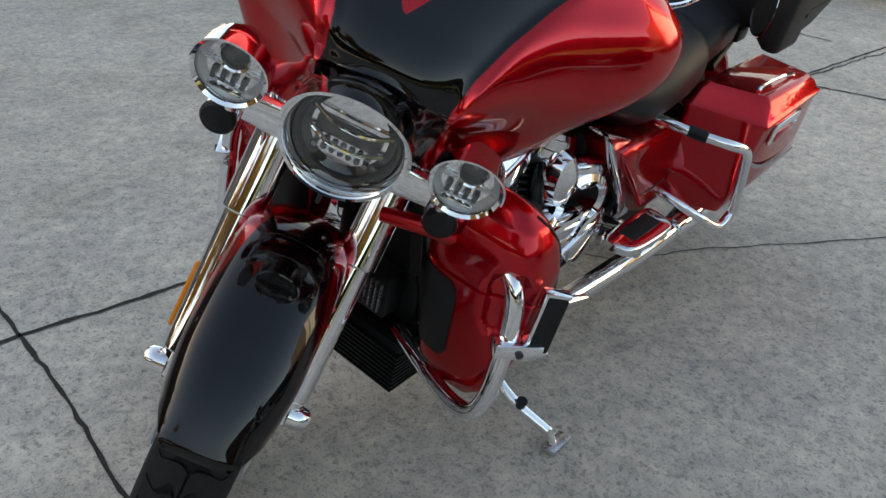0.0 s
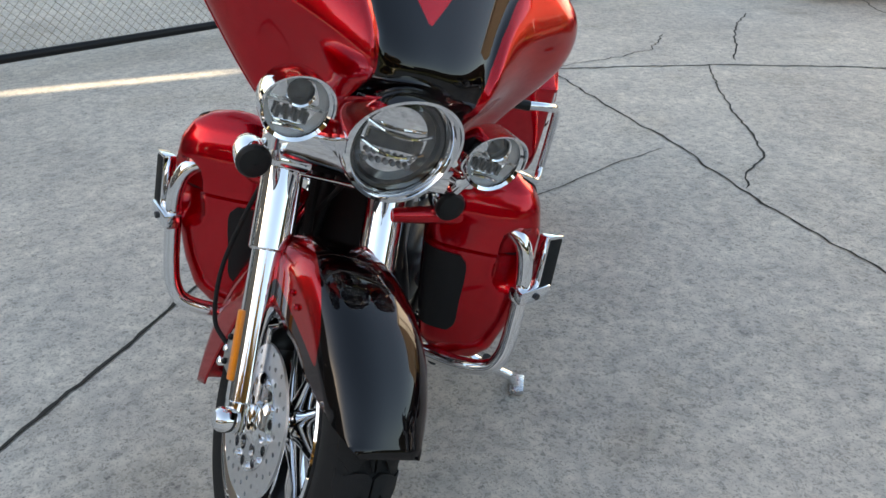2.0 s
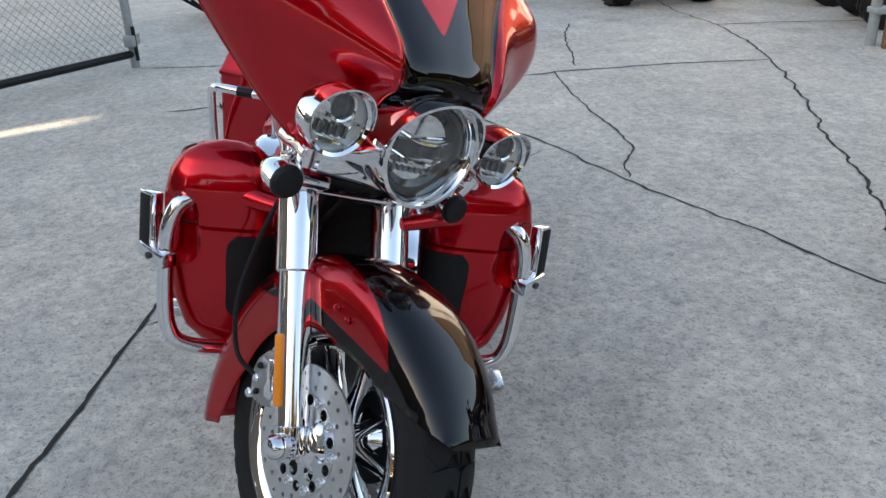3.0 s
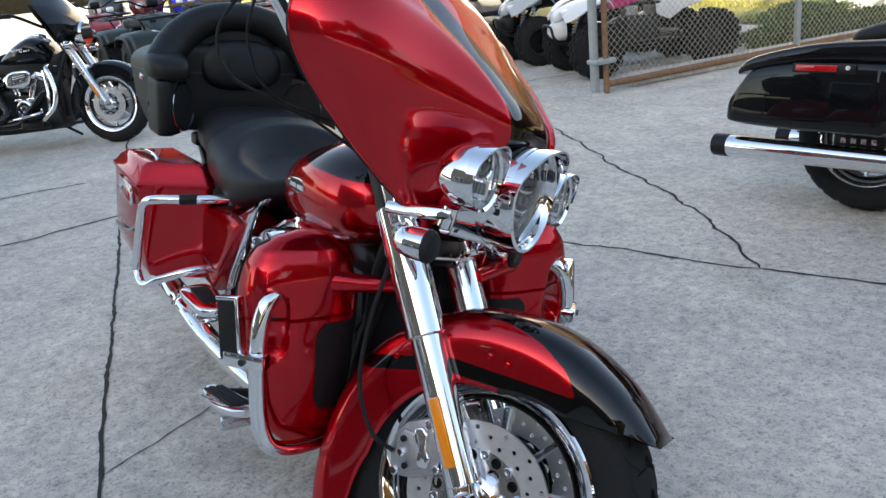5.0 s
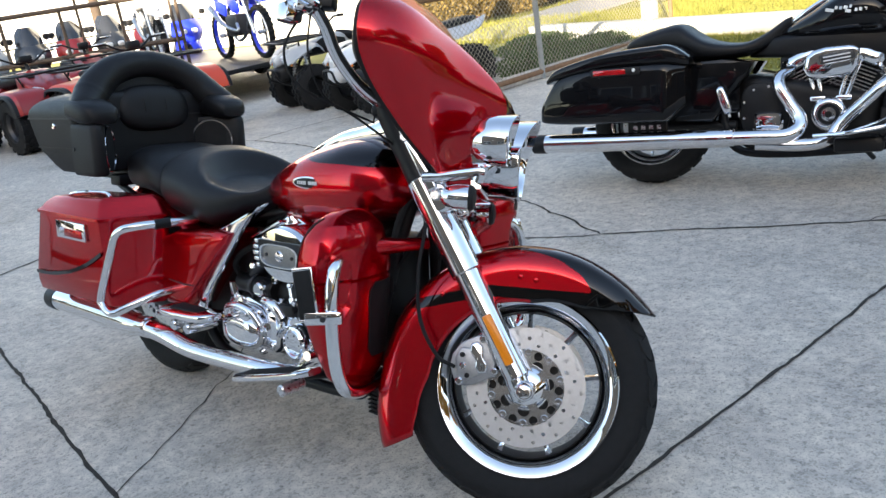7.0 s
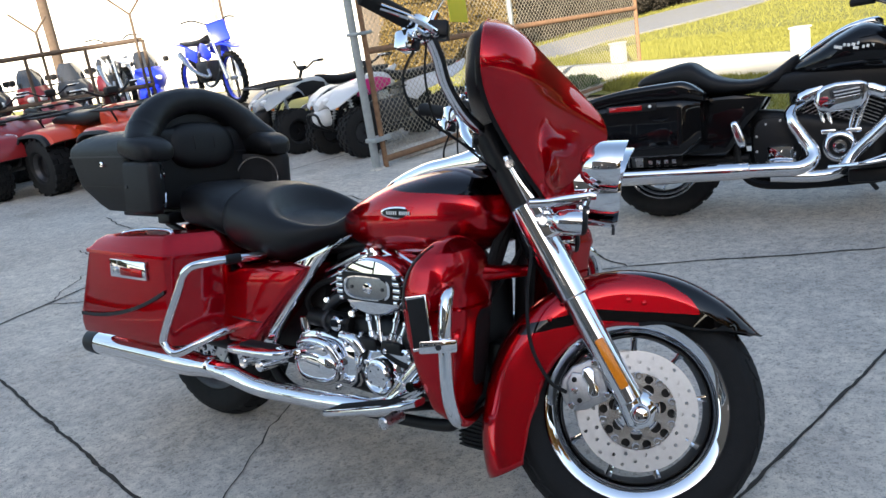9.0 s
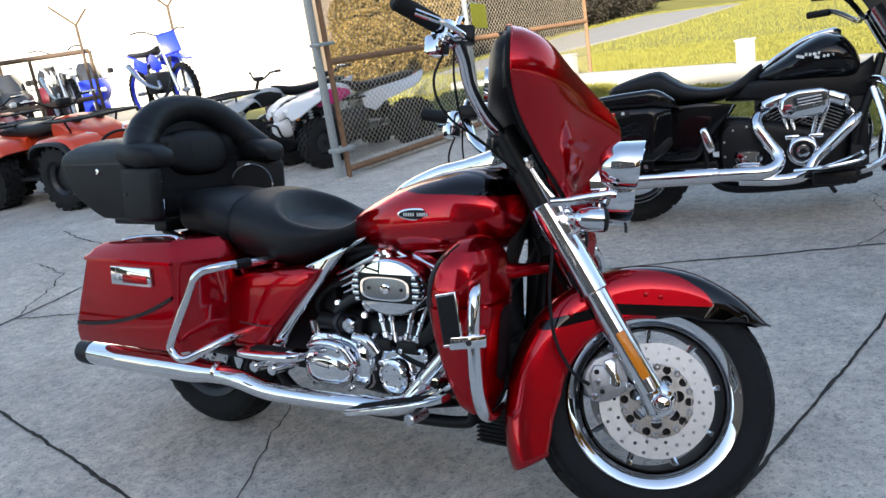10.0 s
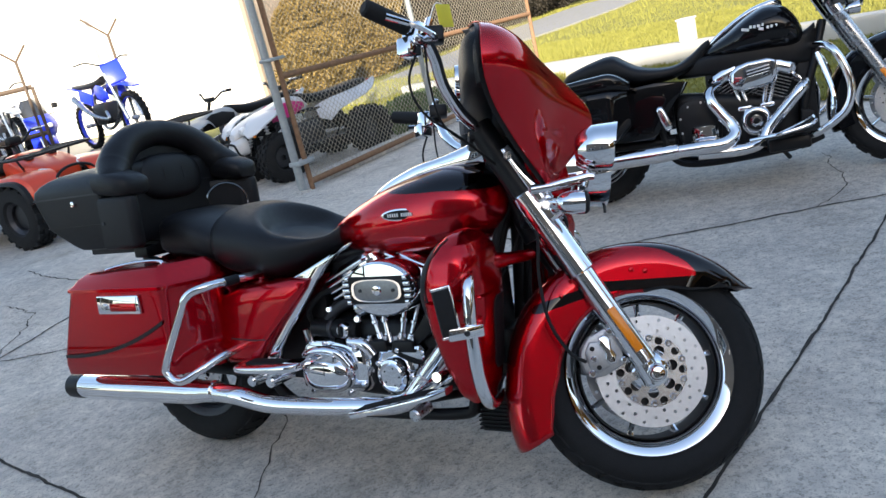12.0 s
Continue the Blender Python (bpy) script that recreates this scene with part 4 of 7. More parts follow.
        part("board_pad", moved(box(0.48, 0.63, s * 0.273 - 0.024, s * 0.273 + 0.024, 0.381, 0.387, 0.003), Matrix.Identity(4)), rubber, pb)
        part("board_arm", rod((0.53, s * 0.13, 0.33), (0.55, s * 0.26, 0.362), 0.014), chrome, pb)
        for bx in (0.498, 0.572):
            part("board_bolt", rod((bx, s * 0.2, 0.328), (bx, s * 0.305, 0.33), 0.017, 16, 0.005), chrome, pb)
        part("board_hinge", box(0.49, 0.585, s * 0.25 - 0.02, s * 0.25 + 0.02, 0.325, 0.362, 0.006), chrome, pb)
        # rider board
        fold = Matrix.Translation((1.08, 0.25, 0.29)) @ Matrix.Rotation(radians(58), 4, "X") @ Matrix.Translation((-1.08, -0.25, -0.29)) if s > 0 else None
        fb = part("floorboard", loft([[(x, s * (yc + hw * u), 0.271 + (x - 0.905) * 0.245 + 0.009 * v) for u, v in sup(16, 4)] for x, yc, hw in ((0.905, 0.35, 0.02), (0.925, 0.352, 0.034), (1.0, 0.354, 0.037), (1.12, 0.352, 0.038), (1.19, 0.345, 0.034), (1.212, 0.338, 0.02))]), chrome, bike, "chrome floorboard with ribbed rubber pad", fold)
        for i in range(5):
            part("rubber_rib", moved(box(0.0, 0.23, s * (0.33 + i * 0.009) - 0.0025, s * (0.33 + i * 0.009) + 0.0025, 0.0095, 0.0135, 0.002), Matrix.Translation((0.935, 0, 0.277)) @ Matrix.Rotation(radians(-13.8), 4, "Y")), rubber, fb)
        part("rubber_pad", moved(box(-0.005, 0.235, s * 0.348 - 0.024, s * 0.348 + 0.024, 0.0075, 0.0108, 0.001), Matrix.Translation((0.935, 0, 0.277)) @ Matrix.Rotation(radians(-13.8), 4, "Y")), rubber, fb)
        part("rear_bracket", rod((0.98, s * 0.12, 0.25), (0.98, s * 0.33, 0.288), 0.012), black_metal, fb)
        part("front_bracket", rod((1.12, s * 0.12, 0.26), (1.12, s * 0.33, 0.314), 0.012), black_metal, fb)
        part("board_foot", rod((1.125, s * 0.31, 0.292), (1.127, s * 0.383, 0.289), 0.016, 16, 0.004), steel, fb)
        # leg fairing
        def lf(z):
            xb = float(np.interp(z, (0.30, 0.32, 0.42, 0.506, 0.576, 0.648, 0.69, 0.712, 0.728, 0.735), (1.245, 1.225, 1.195, 1.176, 1.167, 1.183, 1.206, 1.222, 1.238, 1.25)))
            xf = float(np.interp(z, (0.30, 0.34, 0.414, 0.50, 0.587, 0.65, 0.682, 0.706, 0.725, 0.735), (1.272, 1.291, 1.302, 1.312, 1.322, 1.322, 1.314, 1.302, 1.284, 1.268)))
            yo = float(np.interp(z, (0.30, 0.33, 0.40, 0.50, 0.62, 0.675, 0.706, 0.725, 0.735), (0.295, 0.325, 0.349, 0.367, 0.37, 0.358, 0.337, 0.306, 0.264)))
            yi = float(np.interp(z, (0.30, 0.33, 0.45, 0.60, 0.69, 0.725, 0.735), (0.2, 0.17, 0.15, 0.14, 0.16, 0.195, 0.23)))
            return xb, xf, yo, yi
        rows = []
        for z in list(np.linspace(0.30, 0.564, 30)) + [0.57, 0.574, 0.578] + list(np.linspace(0.586, 0.69, 12)) + list(np.linspace(0.696, 0.735, 9)):
            xb, xf, yo, yi = lf(z)
            g = 0.007 if abs(z - 0.574) < 0.003 else 0.0
            rows.append([((xb + xf) / 2 + ((xf - xb) / 2 - g) * u, s * ((yo + yi) / 2 + ((yo - yi) / 2 - g) * v), z) for u, v in sup(88, 3.2)])
        shell = loft(rows)
        for v in shell.verts:
            x, y, z = v.co
            d = math.hypot(x - 1.312, abs(y) - 0.338, max(0.0, 0.53 - z, z - 0.60))
            dent = 0.021 * max(0.0, 1 - (d / 0.042) ** 2) ** 0.7
            v.co.x -= dent * 0.75
            v.co.y -= s * dent * 0.66
        low = part("leg_fairing", shell, red_paint, bike, "red leg fairing with glove box lid")
        vent = []
        for z in np.linspace(0.372, 0.56, 14):
            xb, xf, yo, yi = lf(z)
            e = 0.25 * min(1.0, (z - 0.36) / 0.03, (0.572 - z) / 0.03)
            row = []
            for v in np.linspace(-0.985, -0.37 + e, 12):
                u = (1 - abs(v) ** 3.2) ** (1 / 3.2)
                row.append(((xb + xf) / 2 + (xf - xb) / 2 * u + 0.0025, s * ((yo + yi) / 2 + (yo - yi) / 2 * v), z))
            vent.append(row + [(x - 0.012, y, zz) for x, y, zz in row[::-1]])
        # Black panel on the shell paints in the dark inside of the vent.
        part("vent_dark_panel", loft(vent), black_plastic, low, "cooling vent, its dark inside painted as a black panel")
        trim = []
        for z in np.linspace(0.505, 0.708, 22):
            xb, xf, yo, yi = lf(z)
            d = 0.026 * max(0.0, 1 - ((z - 0.605) / 0.112) ** 2) ** 0.5
            trim.append([((xb + xf) / 2 + ((xf - xb) / 2 - 0.02 if c > 0 else (xf - xb) / 2 + d) * c, s * ((yo + yi) / 2 + ((yo - yi) / 2 - 0.012) * v), z) for c, v in sup(40, 2.7)])
        part("rear_trim", loft(trim), black_plastic, low, "matt black rear edge panel")
        groove = []
        for x, z in ((1.205, 0.576), (1.197, 0.605), (1.204, 0.64), (1.212, 0.665), (1.226, 0.685), (1.242, 0.705), (1.254, 0.72)):
            xb, xf, yo, yi = lf(z)
            u = (x - (xb + xf) / 2) / ((xf - xb) / 2)
            groove.append((x, s * ((yo + yi) / 2 + (yo - yi) / 2 * max(0.0, 1 - abs(u) ** 3.2) ** (1 / 3.2)), z))
        part("lid_groove", tube(groove, 0.0026, seg=6), black_plastic, low)
        part("support_arm", tube([(1.28, s * 0.24, 0.642), (1.325, s * 0.16, 0.637), (1.36, s * 0.085, 0.634)], [0.03, 0.018, 0.014], seg=14), red_paint, low)
        guard = part("engine_guard", tube([(1.22, s * 0.08, 0.285), (1.262, s * 0.18, 0.288), (1.3, s * 0.27, 0.298), (1.318, s * 0.328, 0.318), (1.319, s * 0.35, 0.35), (1.315, s * 0.358, 0.402), (1.312, s * 0.358, 0.501), (1.312, s * 0.354, 0.56), (1.308, s * 0.343, 0.6), (1.3, s * 0.325, 0.621), (1.285, s * 0.295, 0.63)], 0.0165, seg=18), chrome, bike, "chrome engine guard bar")
        part("peg_clamp", moved(box(-0.043, 0.043, -0.018, 0.018, -0.0155, 0.0155, 0.005), Matrix.Translation((1.305, s * 0.375, 0.506)) @ Matrix.Rotation(radians(-s * 42), 4, "Z")), chrome, guard)
        pm = Matrix.Translation((1.27, s * 0.396, 0.558)) @ Matrix.Rotation(radians(-8), 4, "Y") @ Matrix.Rotation(radians(-s * 42), 4, "Z")
        part("highway_peg", moved(box(-0.02, 0.02, -0.013, 0.013, -0.057, 0.057, 0.005), pm), rubber, guard, "folded foot peg with black rubber pad")
        part("peg_frame", moved(join(box(0.019, 0.025, -0.013, 0.013, -0.06, 0.06, 0.002), box(-0.022, 0.025, -0.012, 0.012, 0.055, 0.062, 0.002), box(-0.022, 0.025, -0.012, 0.012, -0.062, -0.055, 0.002)), pm), chrome, guard)
        part("clamp_screw", rod((1.305, s * 0.375, 0.506), (1.3205, s * 0.392, 0.506), 0.007, 10), dark_steel, guard)
    engine(bike)
    # ---- side stand ----
    st = part("side_stand", tube([(1.03, 0.14, 0.23), (1.06, 0.22, 0.2), (1.07, 0.31, 0.16), (1.045, 0.40, 0.12)], [0.013, 0.012, 0.014, 0.012], seg=12), chrome, bike, "chrome side stand, extended")
    part("stand_foot", moved(box(-0.045, 0.03, -0.018, 0.018, -0.008, 0.006, 0.005), Matrix.Translation((1.035, 0.425, 0.088)) @ Matrix.Rotation(radians(10.2), 4, "X")), steel, st)
    part("stand_link", rod((1.04, 0.40, 0.12), (1.04, 0.42, 0.092), 0.010, 12), chrome, st)
    part("stand_stop", rod((1.066, 0.33, 0.152), (1.074, 0.335, 0.178), 0.012, 12), black_metal, st)
    return bike


CAM = [(-0.082, 0.02), (-0.07, 0.052), (-0.045, 0.06), (0.0, 0.064), (0.045, 0.07), (0.075, 0.072), (0.095, 0.058), (0.09, 0.04), (0.07, 0.012), (0.045, -0.022), (0.015, -0.055), (-0.012, -0.075), (-0.05, -0.074), (-0.075, -0.055), (-0.085, -0.02)]
GEAR = [(-0.132, 0.0), (-0.125, 0.04), (-0.098, 0.075), (-0.05, 0.087), (0.0, 0.088), (0.06, 0.075), (0.11, 0.06), (0.13, 0.045), (0.132, 0.0), (0.125, -0.05), (0.105, -0.07), (0.0, -0.08), (-0.1, -0.08), (-0.128, -0.06)]


def engine(bike):
    part("crankcase", body_x([(0.60, 0, 0.09, 0.29, 0.47), (0.64, 0, 0.125, 0.25, 0.49), (0.80, 0, 0.135, 0.23, 0.49), (0.98, 0, 0.135, 0.23, 0.48), (1.08, 0, 0.12, 0.26, 0.45), (1.11, 0, 0.08, 0.3, 0.42)], e=5), black_metal, bike)
    part("engine_core", body_x([(0.66, 0, 0.05, 0.44, 0.60), (0.70, 0, 0.07, 0.42, 0.665), (0.92, 0, 0.075, 0.40, 0.67), (1.12, 0, 0.07, 0.40, 0.665), (1.16, 0, 0.05, 0.42, 0.62)], e=6), black_metal, bike)
    # cylinders with fins, heads and rocker boxes
    for sgn in (-1, 1):
        m = Matrix.Translation((0.915, 0, 0.355)) @ Matrix.Rotation(radians(22.5 * sgn), 4, "Y")
        cyl = part("cylinder", moved(lathe([(0.05, 0.05), (0.05, 0.22)], axis="z", seg=32), m), black_metal, bike)
        for i in range(9):
            z = 0.075 + i * 0.0165
            part("fin", moved(box(-0.08, 0.08, -0.094, 0.094, z, z + 0.0055, 0.002, 1), m), black_metal, cyl)
        part("cylinder_head", moved(box(-0.08, 0.08, -0.1, 0.1, 0.222, 0.25, 0.01), m), black_metal, cyl)
        part("rocker_box", moved(loft([[(0.10 * u * k, 0.132 * v * k, z) for u, v in sup(28, 5)] for z, k in ((0.246, 0.94), (0.25, 0.97), (0.268, 0.97), (0.269, 1.0), (0.292, 1.0), (0.293, 0.96), (0.305, 0.95), (0.318, 0.86), (0.32, 0.7))]), m), chrome, cyl)
        for i in range(4):
            z = 0.236 + i * 0.019
            part("rocker_rib", moved(box(-0.098, 0.06, -0.15, -0.12, z, z + 0.009, 0.003), m), chrome, cyl)
        part("rocker_joint", moved(loft([[(0.099 * u, 0.131 * v, z) for u, v in sup(24, 5)] for z in (0.266, 0.27)]), m), dark_steel, cyl)
        for j in (-1, 1):
            a = m @ Vector((0.028 * j - 0.01 * sgn, -0.098, 0.25))
            b = Vector((0.925 + sgn * 0.034 + 0.014 * j, -0.135, 0.405))
            tb = part("pushrod_tube", rod(a, b, 0.009, 14), chrome, cyl)
            for q in (0.3, 0.85):
                part("tube_ring", rod(b + (a - b) * q, b + (a - b) * (q + 0.07), 0.0125, 14, 0.002), chrome, tb)
            part("tube_collar", rod(b + (a - b) * 0.0, b + (a - b) * 0.16, 0.013, 14, 0.003), chrome, tb)
        part("spark_plug", rod(m @ Vector((0.03 * sgn, -0.08, 0.24)), m @ Vector((0.05 * sgn, -0.13, 0.235)), 0.009, 10), black_metal, cyl)
    # air cleaner, right side
    ac = part("air_cleaner", moved(lathe([(0.75, 0.0), (0.97, 0.01), (1.0, 0.02), (1.0, 0.065), (0.97, 0.078), (0.9, 0.085), (0.3, 0.09), (0.001, 0.09)], seg=56), Matrix.Translation((0.955, -0.135, 0.58)) @ Matrix.Diagonal((0.118, -1, 0.079, 1))), chrome, bike, "oval chrome air cleaner cover with ribbed sides")
    part("rib_gap", loft([[(0.955 + 0.1145 * k * math.copysign((1 - (0.04 * v / 0.079) ** 2) ** 0.5 * min(1, abs(u) * 1.6), u), y, 0.58 + 0.038 * k * v) for u, v in sup(48, 9)] for y, k in ((-0.2, 1.0), (-0.2262, 1.0), (-0.2266, 0.97))]), black_metal, ac)
    for i in range(5):
        z = (i - 2) * 0.0165
        for sx in (-1, 1):
            hw = math.sqrt(max(0.02, 1 - (z / 0.079) ** 2)) * 0.118
            part("rib", box(0.955 + sx * (0.088 + (hw - 0.088) / 2) - abs(hw - 0.088) / 2, 0.955 + sx * (0.088 + (hw - 0.088) / 2) + abs(hw - 0.088) / 2 - 0.003, -0.2315, -0.205, 0.58 + z - 0.0058, 0.58 + z + 0.0058, 0.003), chrome, ac)
    part("cover_frame", loft([[(0.955 + 0.083 * k * u, y, 0.58 + 0.032 * k * v) for u, v in sup(40, 3.2)] for y, k in ((-0.22, 1.0), (-0.2345, 1.0), (-0.2345, 0.9), (-0.2275, 0.88))]), chrome, ac)
    part("cover_insert", loft([[(0.955 + 0.074 * k * u, y, 0.58 + 0.0275 * k * v) for u, v in sup(40, 3.2)] for y, k in ((-0.21, 1.0), (-0.2305, 1.0), (-0.231, 0.9))]), dark_insert, ac)
    part("emblem", lathe([(0.001, -0.005), (0.013, -0.004), (0.016, 0), (0.016, 0.005)], center=(0.955, -0.231, 0.58), seg=28), chrome, ac)
    for sx in (-1, 1):
        part("screw", lathe([(0.001, -0.004), (0.005, -0.003), (0.005, 0.002)], center=(0.955 + sx * 0.055, -0.231, 0.58), seg=10), dark_steel, ac)
    part("intake", rod((0.925, -0.13, 0.58), (0.925, 0.05, 0.57), 0.035), black_metal, bike)
    # cam cover and gear case, right side
    cam_cover = part("cam_cover", loft([[(0.945 + k * x, y, 0.335 + k * z) for x, z in CAM] for y, k in ((-0.115, 1.0), (-0.15, 1.0), (-0.16, 0.95), (-0.163, 0.86), (-0.158, 0.82), (-0.158, 0.4))]), chrome, bike, "polished chrome cam cover")
    part("timer_cover", lathe([(0.001, -0.012), (0.034, -0.0115), (0.039, -0.007), (0.042, -0.011), (0.049, -0.009), (0.053, 0), (0.053, 0.025)], center=(0.927, -0.174, 0.32), seg=40), chrome, cam_cover)
    for i in range(5):
        part("cover_rivet", lathe([(0.001, -0.003), (0.003, -0.0025), (0.0035, 0)], center=(0.927 + 0.026 * math.cos(i * 1.2566), -0.1835, 0.32 + 0.026 * math.sin(i * 1.2566)), seg=8), dark_steel, cam_cover)
    for x, z in CAM[::3]:
        part("cover_screw", lathe([(0.001, -0.008), (0.005, -0.008), (0.0075, -0.006), (0.0075, 0.004)], center=(0.945 + 0.9 * x, -0.162, 0.335 + 0.9 * z), seg=12), chrome, cam_cover)
    for sx in (0.872, 0.965):
        tb = part("tappet_block", plate([(sx - 0.042, 0.385), (sx + 0.042, 0.385), (sx + 0.034, 0.42), (sx - 0.034, 0.42)], -0.165, -0.11, 0.006), black_metal, bike)
        for d in (-0.028, 0.028):
            part("block_bolt", rod((sx + d, -0.15, 0.415), (sx + d, -0.15, 0.432), 0.008, 12, 0.002), chrome, tb)
    tr = part("gearbox_cover", loft([[(0.708 + k * x, y, 0.335 + k * z) for x, z in GEAR] for y, k in ((-0.10, 1.0), (-0.152, 1.0), (-0.168, 0.94), (-0.172, 0.82), (-0.172, 0.5))]), chrome, bike, "chrome gearbox side cover")
    part("bearing_cover", loft([[(0.70 + 0.089 * k * u, y, 0.324 + 0.055 * k * v) for u, v in sup(36, 2.6)] for y, k in ((-0.15, 1), (-0.196, 1), (-0.206, 0.93), (-0.214, 0.8), (-0.218, 0.5))]), chrome, tr)
    part("clutch_arch", tube([(0.63, -0.19, 0.34), (0.645, -0.2, 0.385), (0.70, -0.203, 0.40), (0.755, -0.2, 0.39), (0.785, -0.19, 0.35)], 0.013, seg=12), chrome, tr)
    part("clutch_lug", loft([[(0.715 + 0.043 * k * u, y, 0.375 + 0.018 * k * v) for u, v in sup(24, 4)] for y, k in ((-0.17, 1), (-0.208, 1), (-0.214, 0.85))]), chrome, tr)
    for px, pz in ((0.60, 0.285), (0.605, 0.375), (0.69, 0.412), (0.80, 0.395), (0.815, 0.29), (0.62, 0.262), (0.76, 0.262)):
        part("cover_screw", lathe([(0.001, -0.01), (0.006, -0.01), (0.009, -0.007), (0.009, 0.01)], center=(px, -0.168, pz), seg=12), chrome, tr)
    part("gearbox_arm", tube([(0.78, -0.16, 0.415), (0.83, -0.165, 0.41), (0.86, -0.16, 0.375)], 0.018, seg=12), chrome, bike)
    st = part("starter", rod((0.63, -0.135, 0.452), (0.80, -0.135, 0.445), 0.028, 22, 0.006), black_metal, bike)
    part("starter_band", rod((0.70, -0.135, 0.45), (0.715, -0.135, 0.449), 0.034, 22, 0.003), dark_steel, st)
    part("solenoid_cap", rod((0.765, -0.15, 0.45), (0.765, -0.178, 0.45), 0.022, 18, 0.005), chrome, st)
    for px, pz, r in ((0.70, 0.505, 0.011), (0.80, 0.475, 0.012)):
        part("engine_bolt", rod((px, -0.11, pz), (px + 0.006, -0.15, pz + 0.004), r, 12, 0.004), chrome, bike)
    part("oil_filler", rod((0.62, -0.15, 0.41), (0.615, -0.152, 0.455), 0.017, 16, 0.004), chrome, bike)
    part("throttle_body", rod((0.80, -0.12, 0.505), (0.86, -0.12, 0.53), 0.03, 18, 0.006), carrier_metal, bike)
    part("engine_mount", plate([(1.0, 0.40), (1.06, 0.44), (1.10, 0.52), (1.07, 0.53), (1.02, 0.46), (0.98, 0.42)], -0.15, -0.135, 0.004), black_metal, bike)
    part("oil_line", tube([(0.84, -0.12, 0.32), (0.9, -0.15, 0.30), (1.0, -0.14, 0.31), (1.08, -0.1, 0.3)], 0.008, seg=8), steel, bike)
    part("oil_hose", tube([(0.62, -0.12, 0.45), (0.64, -0.16, 0.51), (0.70, -0.15, 0.56), (0.80, -0.12, 0.58)], 0.009, seg=8), rubber, bike)
    part("fuel_line", tube([(0.84, -0.1, 0.66), (0.82, -0.13, 0.6), (0.80, -0.12, 0.52)], 0.006, seg=8), rubber, bike)
    part("rear_exhaust_pipe", tube([(0.80, -0.10, 0.53), (0.745, -0.12, 0.52), (0.70, -0.125, 0.49), (0.66, -0.12, 0.44)], 0.02, seg=14), dark_steel, bike)
    part("heat_shield", rod((1.145, -0.2, 0.432), (0.975, -0.213, 0.246), 0.0215, 22, 0.004), chrome, bike, "chrome exhaust heat shield")
    part("shield_band", rod((1.06, -0.2065, 0.339), (1.053, -0.207, 0.3314), 0.024, 22, 0.002), steel, bike)
    part("brake_pedal", tube([(1.02, -0.22, 0.285), (1.10, -0.24, 0.325), (1.165, -0.26, 0.365), (1.175, -0.33, 0.375)], [0.01, 0.009, 0.009, 0.013], seg=10), chrome, bike)
    for a, b in (((1.06, 0.305), (1.175, 0.385)), ((1.075, 0.29), (1.185, 0.362)), ((1.16, 0.395), (1.19, 0.355)), ((1.11, 0.345), (1.125, 0.318))):
        part("pedal_bracket", rod((a[0], -0.232, a[1]), (b[0], -0.232, b[1]), 0.008, 10, 0.002), chrome, bike)
    # left side: primary cover, horn, shift linkage
    pr = part("primary_cover", loft([[(0.80 + 0.225 * k * u + 0.0, y, 0.36 + (0.095 + 0.0 * u) * k * v) for u, v in sup(44, 2.6)] for y, k in ((0.12, 1.0), (0.17, 1.0), (0.19, 0.95), (0.196, 0.8), (0.197, 0.5))]), chrome, bike, "chrome primary chain cover")
    part("derby_cover", lathe([(0.001, 0.01), (0.06, 0.009), (0.07, 0.004), (0.072, -0.01)], center=(0.70, 0.2, 0.37), seg=40), chrome, pr)
    part("clutch_plug", lathe([(0.001, 0.006), (0.02, 0.005), (0.022, 0)], center=(0.95, 0.198, 0.37), seg=24), chrome, pr)
    part("horn_cover", moved(lathe([(0.001, 0.06), (0.4, 0.058), (0.8, 0.045), (1.0, 0.02), (1.0, 0)], seg=36), Matrix.Translation((0.80, 0.10, 0.535)) @ Matrix.Rotation(radians(20), 4, "Y") @ Matrix.Diagonal((0.06, 1.2, 0.085, 1))), chrome, bike, "chrome teardrop horn cover")
    part("horn_ring", moved(lathe([(0.07, 0.0), (0.075, 0.02), (0.06, 0.03), (0.05, 0.02)], close=True, seg=32), Matrix.Translation((0.72, 0.155, 0.47)) @ Matrix.Rotation(radians(-20), 4, "Z")), chrome, bike)
    part("shift_rod", rod((0.72, 0.205, 0.40), (1.0, 0.215, 0.36), 0.007, 10), chrome, bike)
    part("coil_cover", body_x([(0.60, 0.13, 0.02, 0.50, 0.53), (0.62, 0.135, 0.035, 0.48, 0.55), (0.72, 0.135, 0.04, 0.49, 0.57), (0.76, 0.13, 0.02, 0.52, 0.56)], e=4), chrome, bike)
    part("shift_lever", tube([(0.98, 0.2, 0.30), (1.02, 0.25, 0.315), (1.12, 0.27, 0.335), (1.15, 0.33, 0.36)], [0.009, 0.009, 0.008, 0.012], seg=10), chrome, bike)
    # frame and front of engine
    for s in (-1, 1):
        part("frame_tube", tube([(1.27, s * 0.03, 0.74), (1.24, s * 0.07, 0.60), (1.20, s * 0.11, 0.40), (1.16, s * 0.125, 0.25), (1.08, s * 0.13, 0.20), (0.6, s * 0.13, 0.195), (0.45, s * 0.13, 0.24), (0.40, s * 0.13, 0.36)], 0.017), black_metal, bike)
        part("backbone", tube([(1.28, s * 0.02, 0.72), (1.05, s * 0.03, 0.69), (0.75, s * 0.05, 0.66), (0.5, s * 0.09, 0.62)], 0.02), black_metal, bike)
        part("swingarm", rod((0.45, s * 0.12, 0.30), (0.0, s * 0.115, 0.314), 0.024), black_metal, bike)
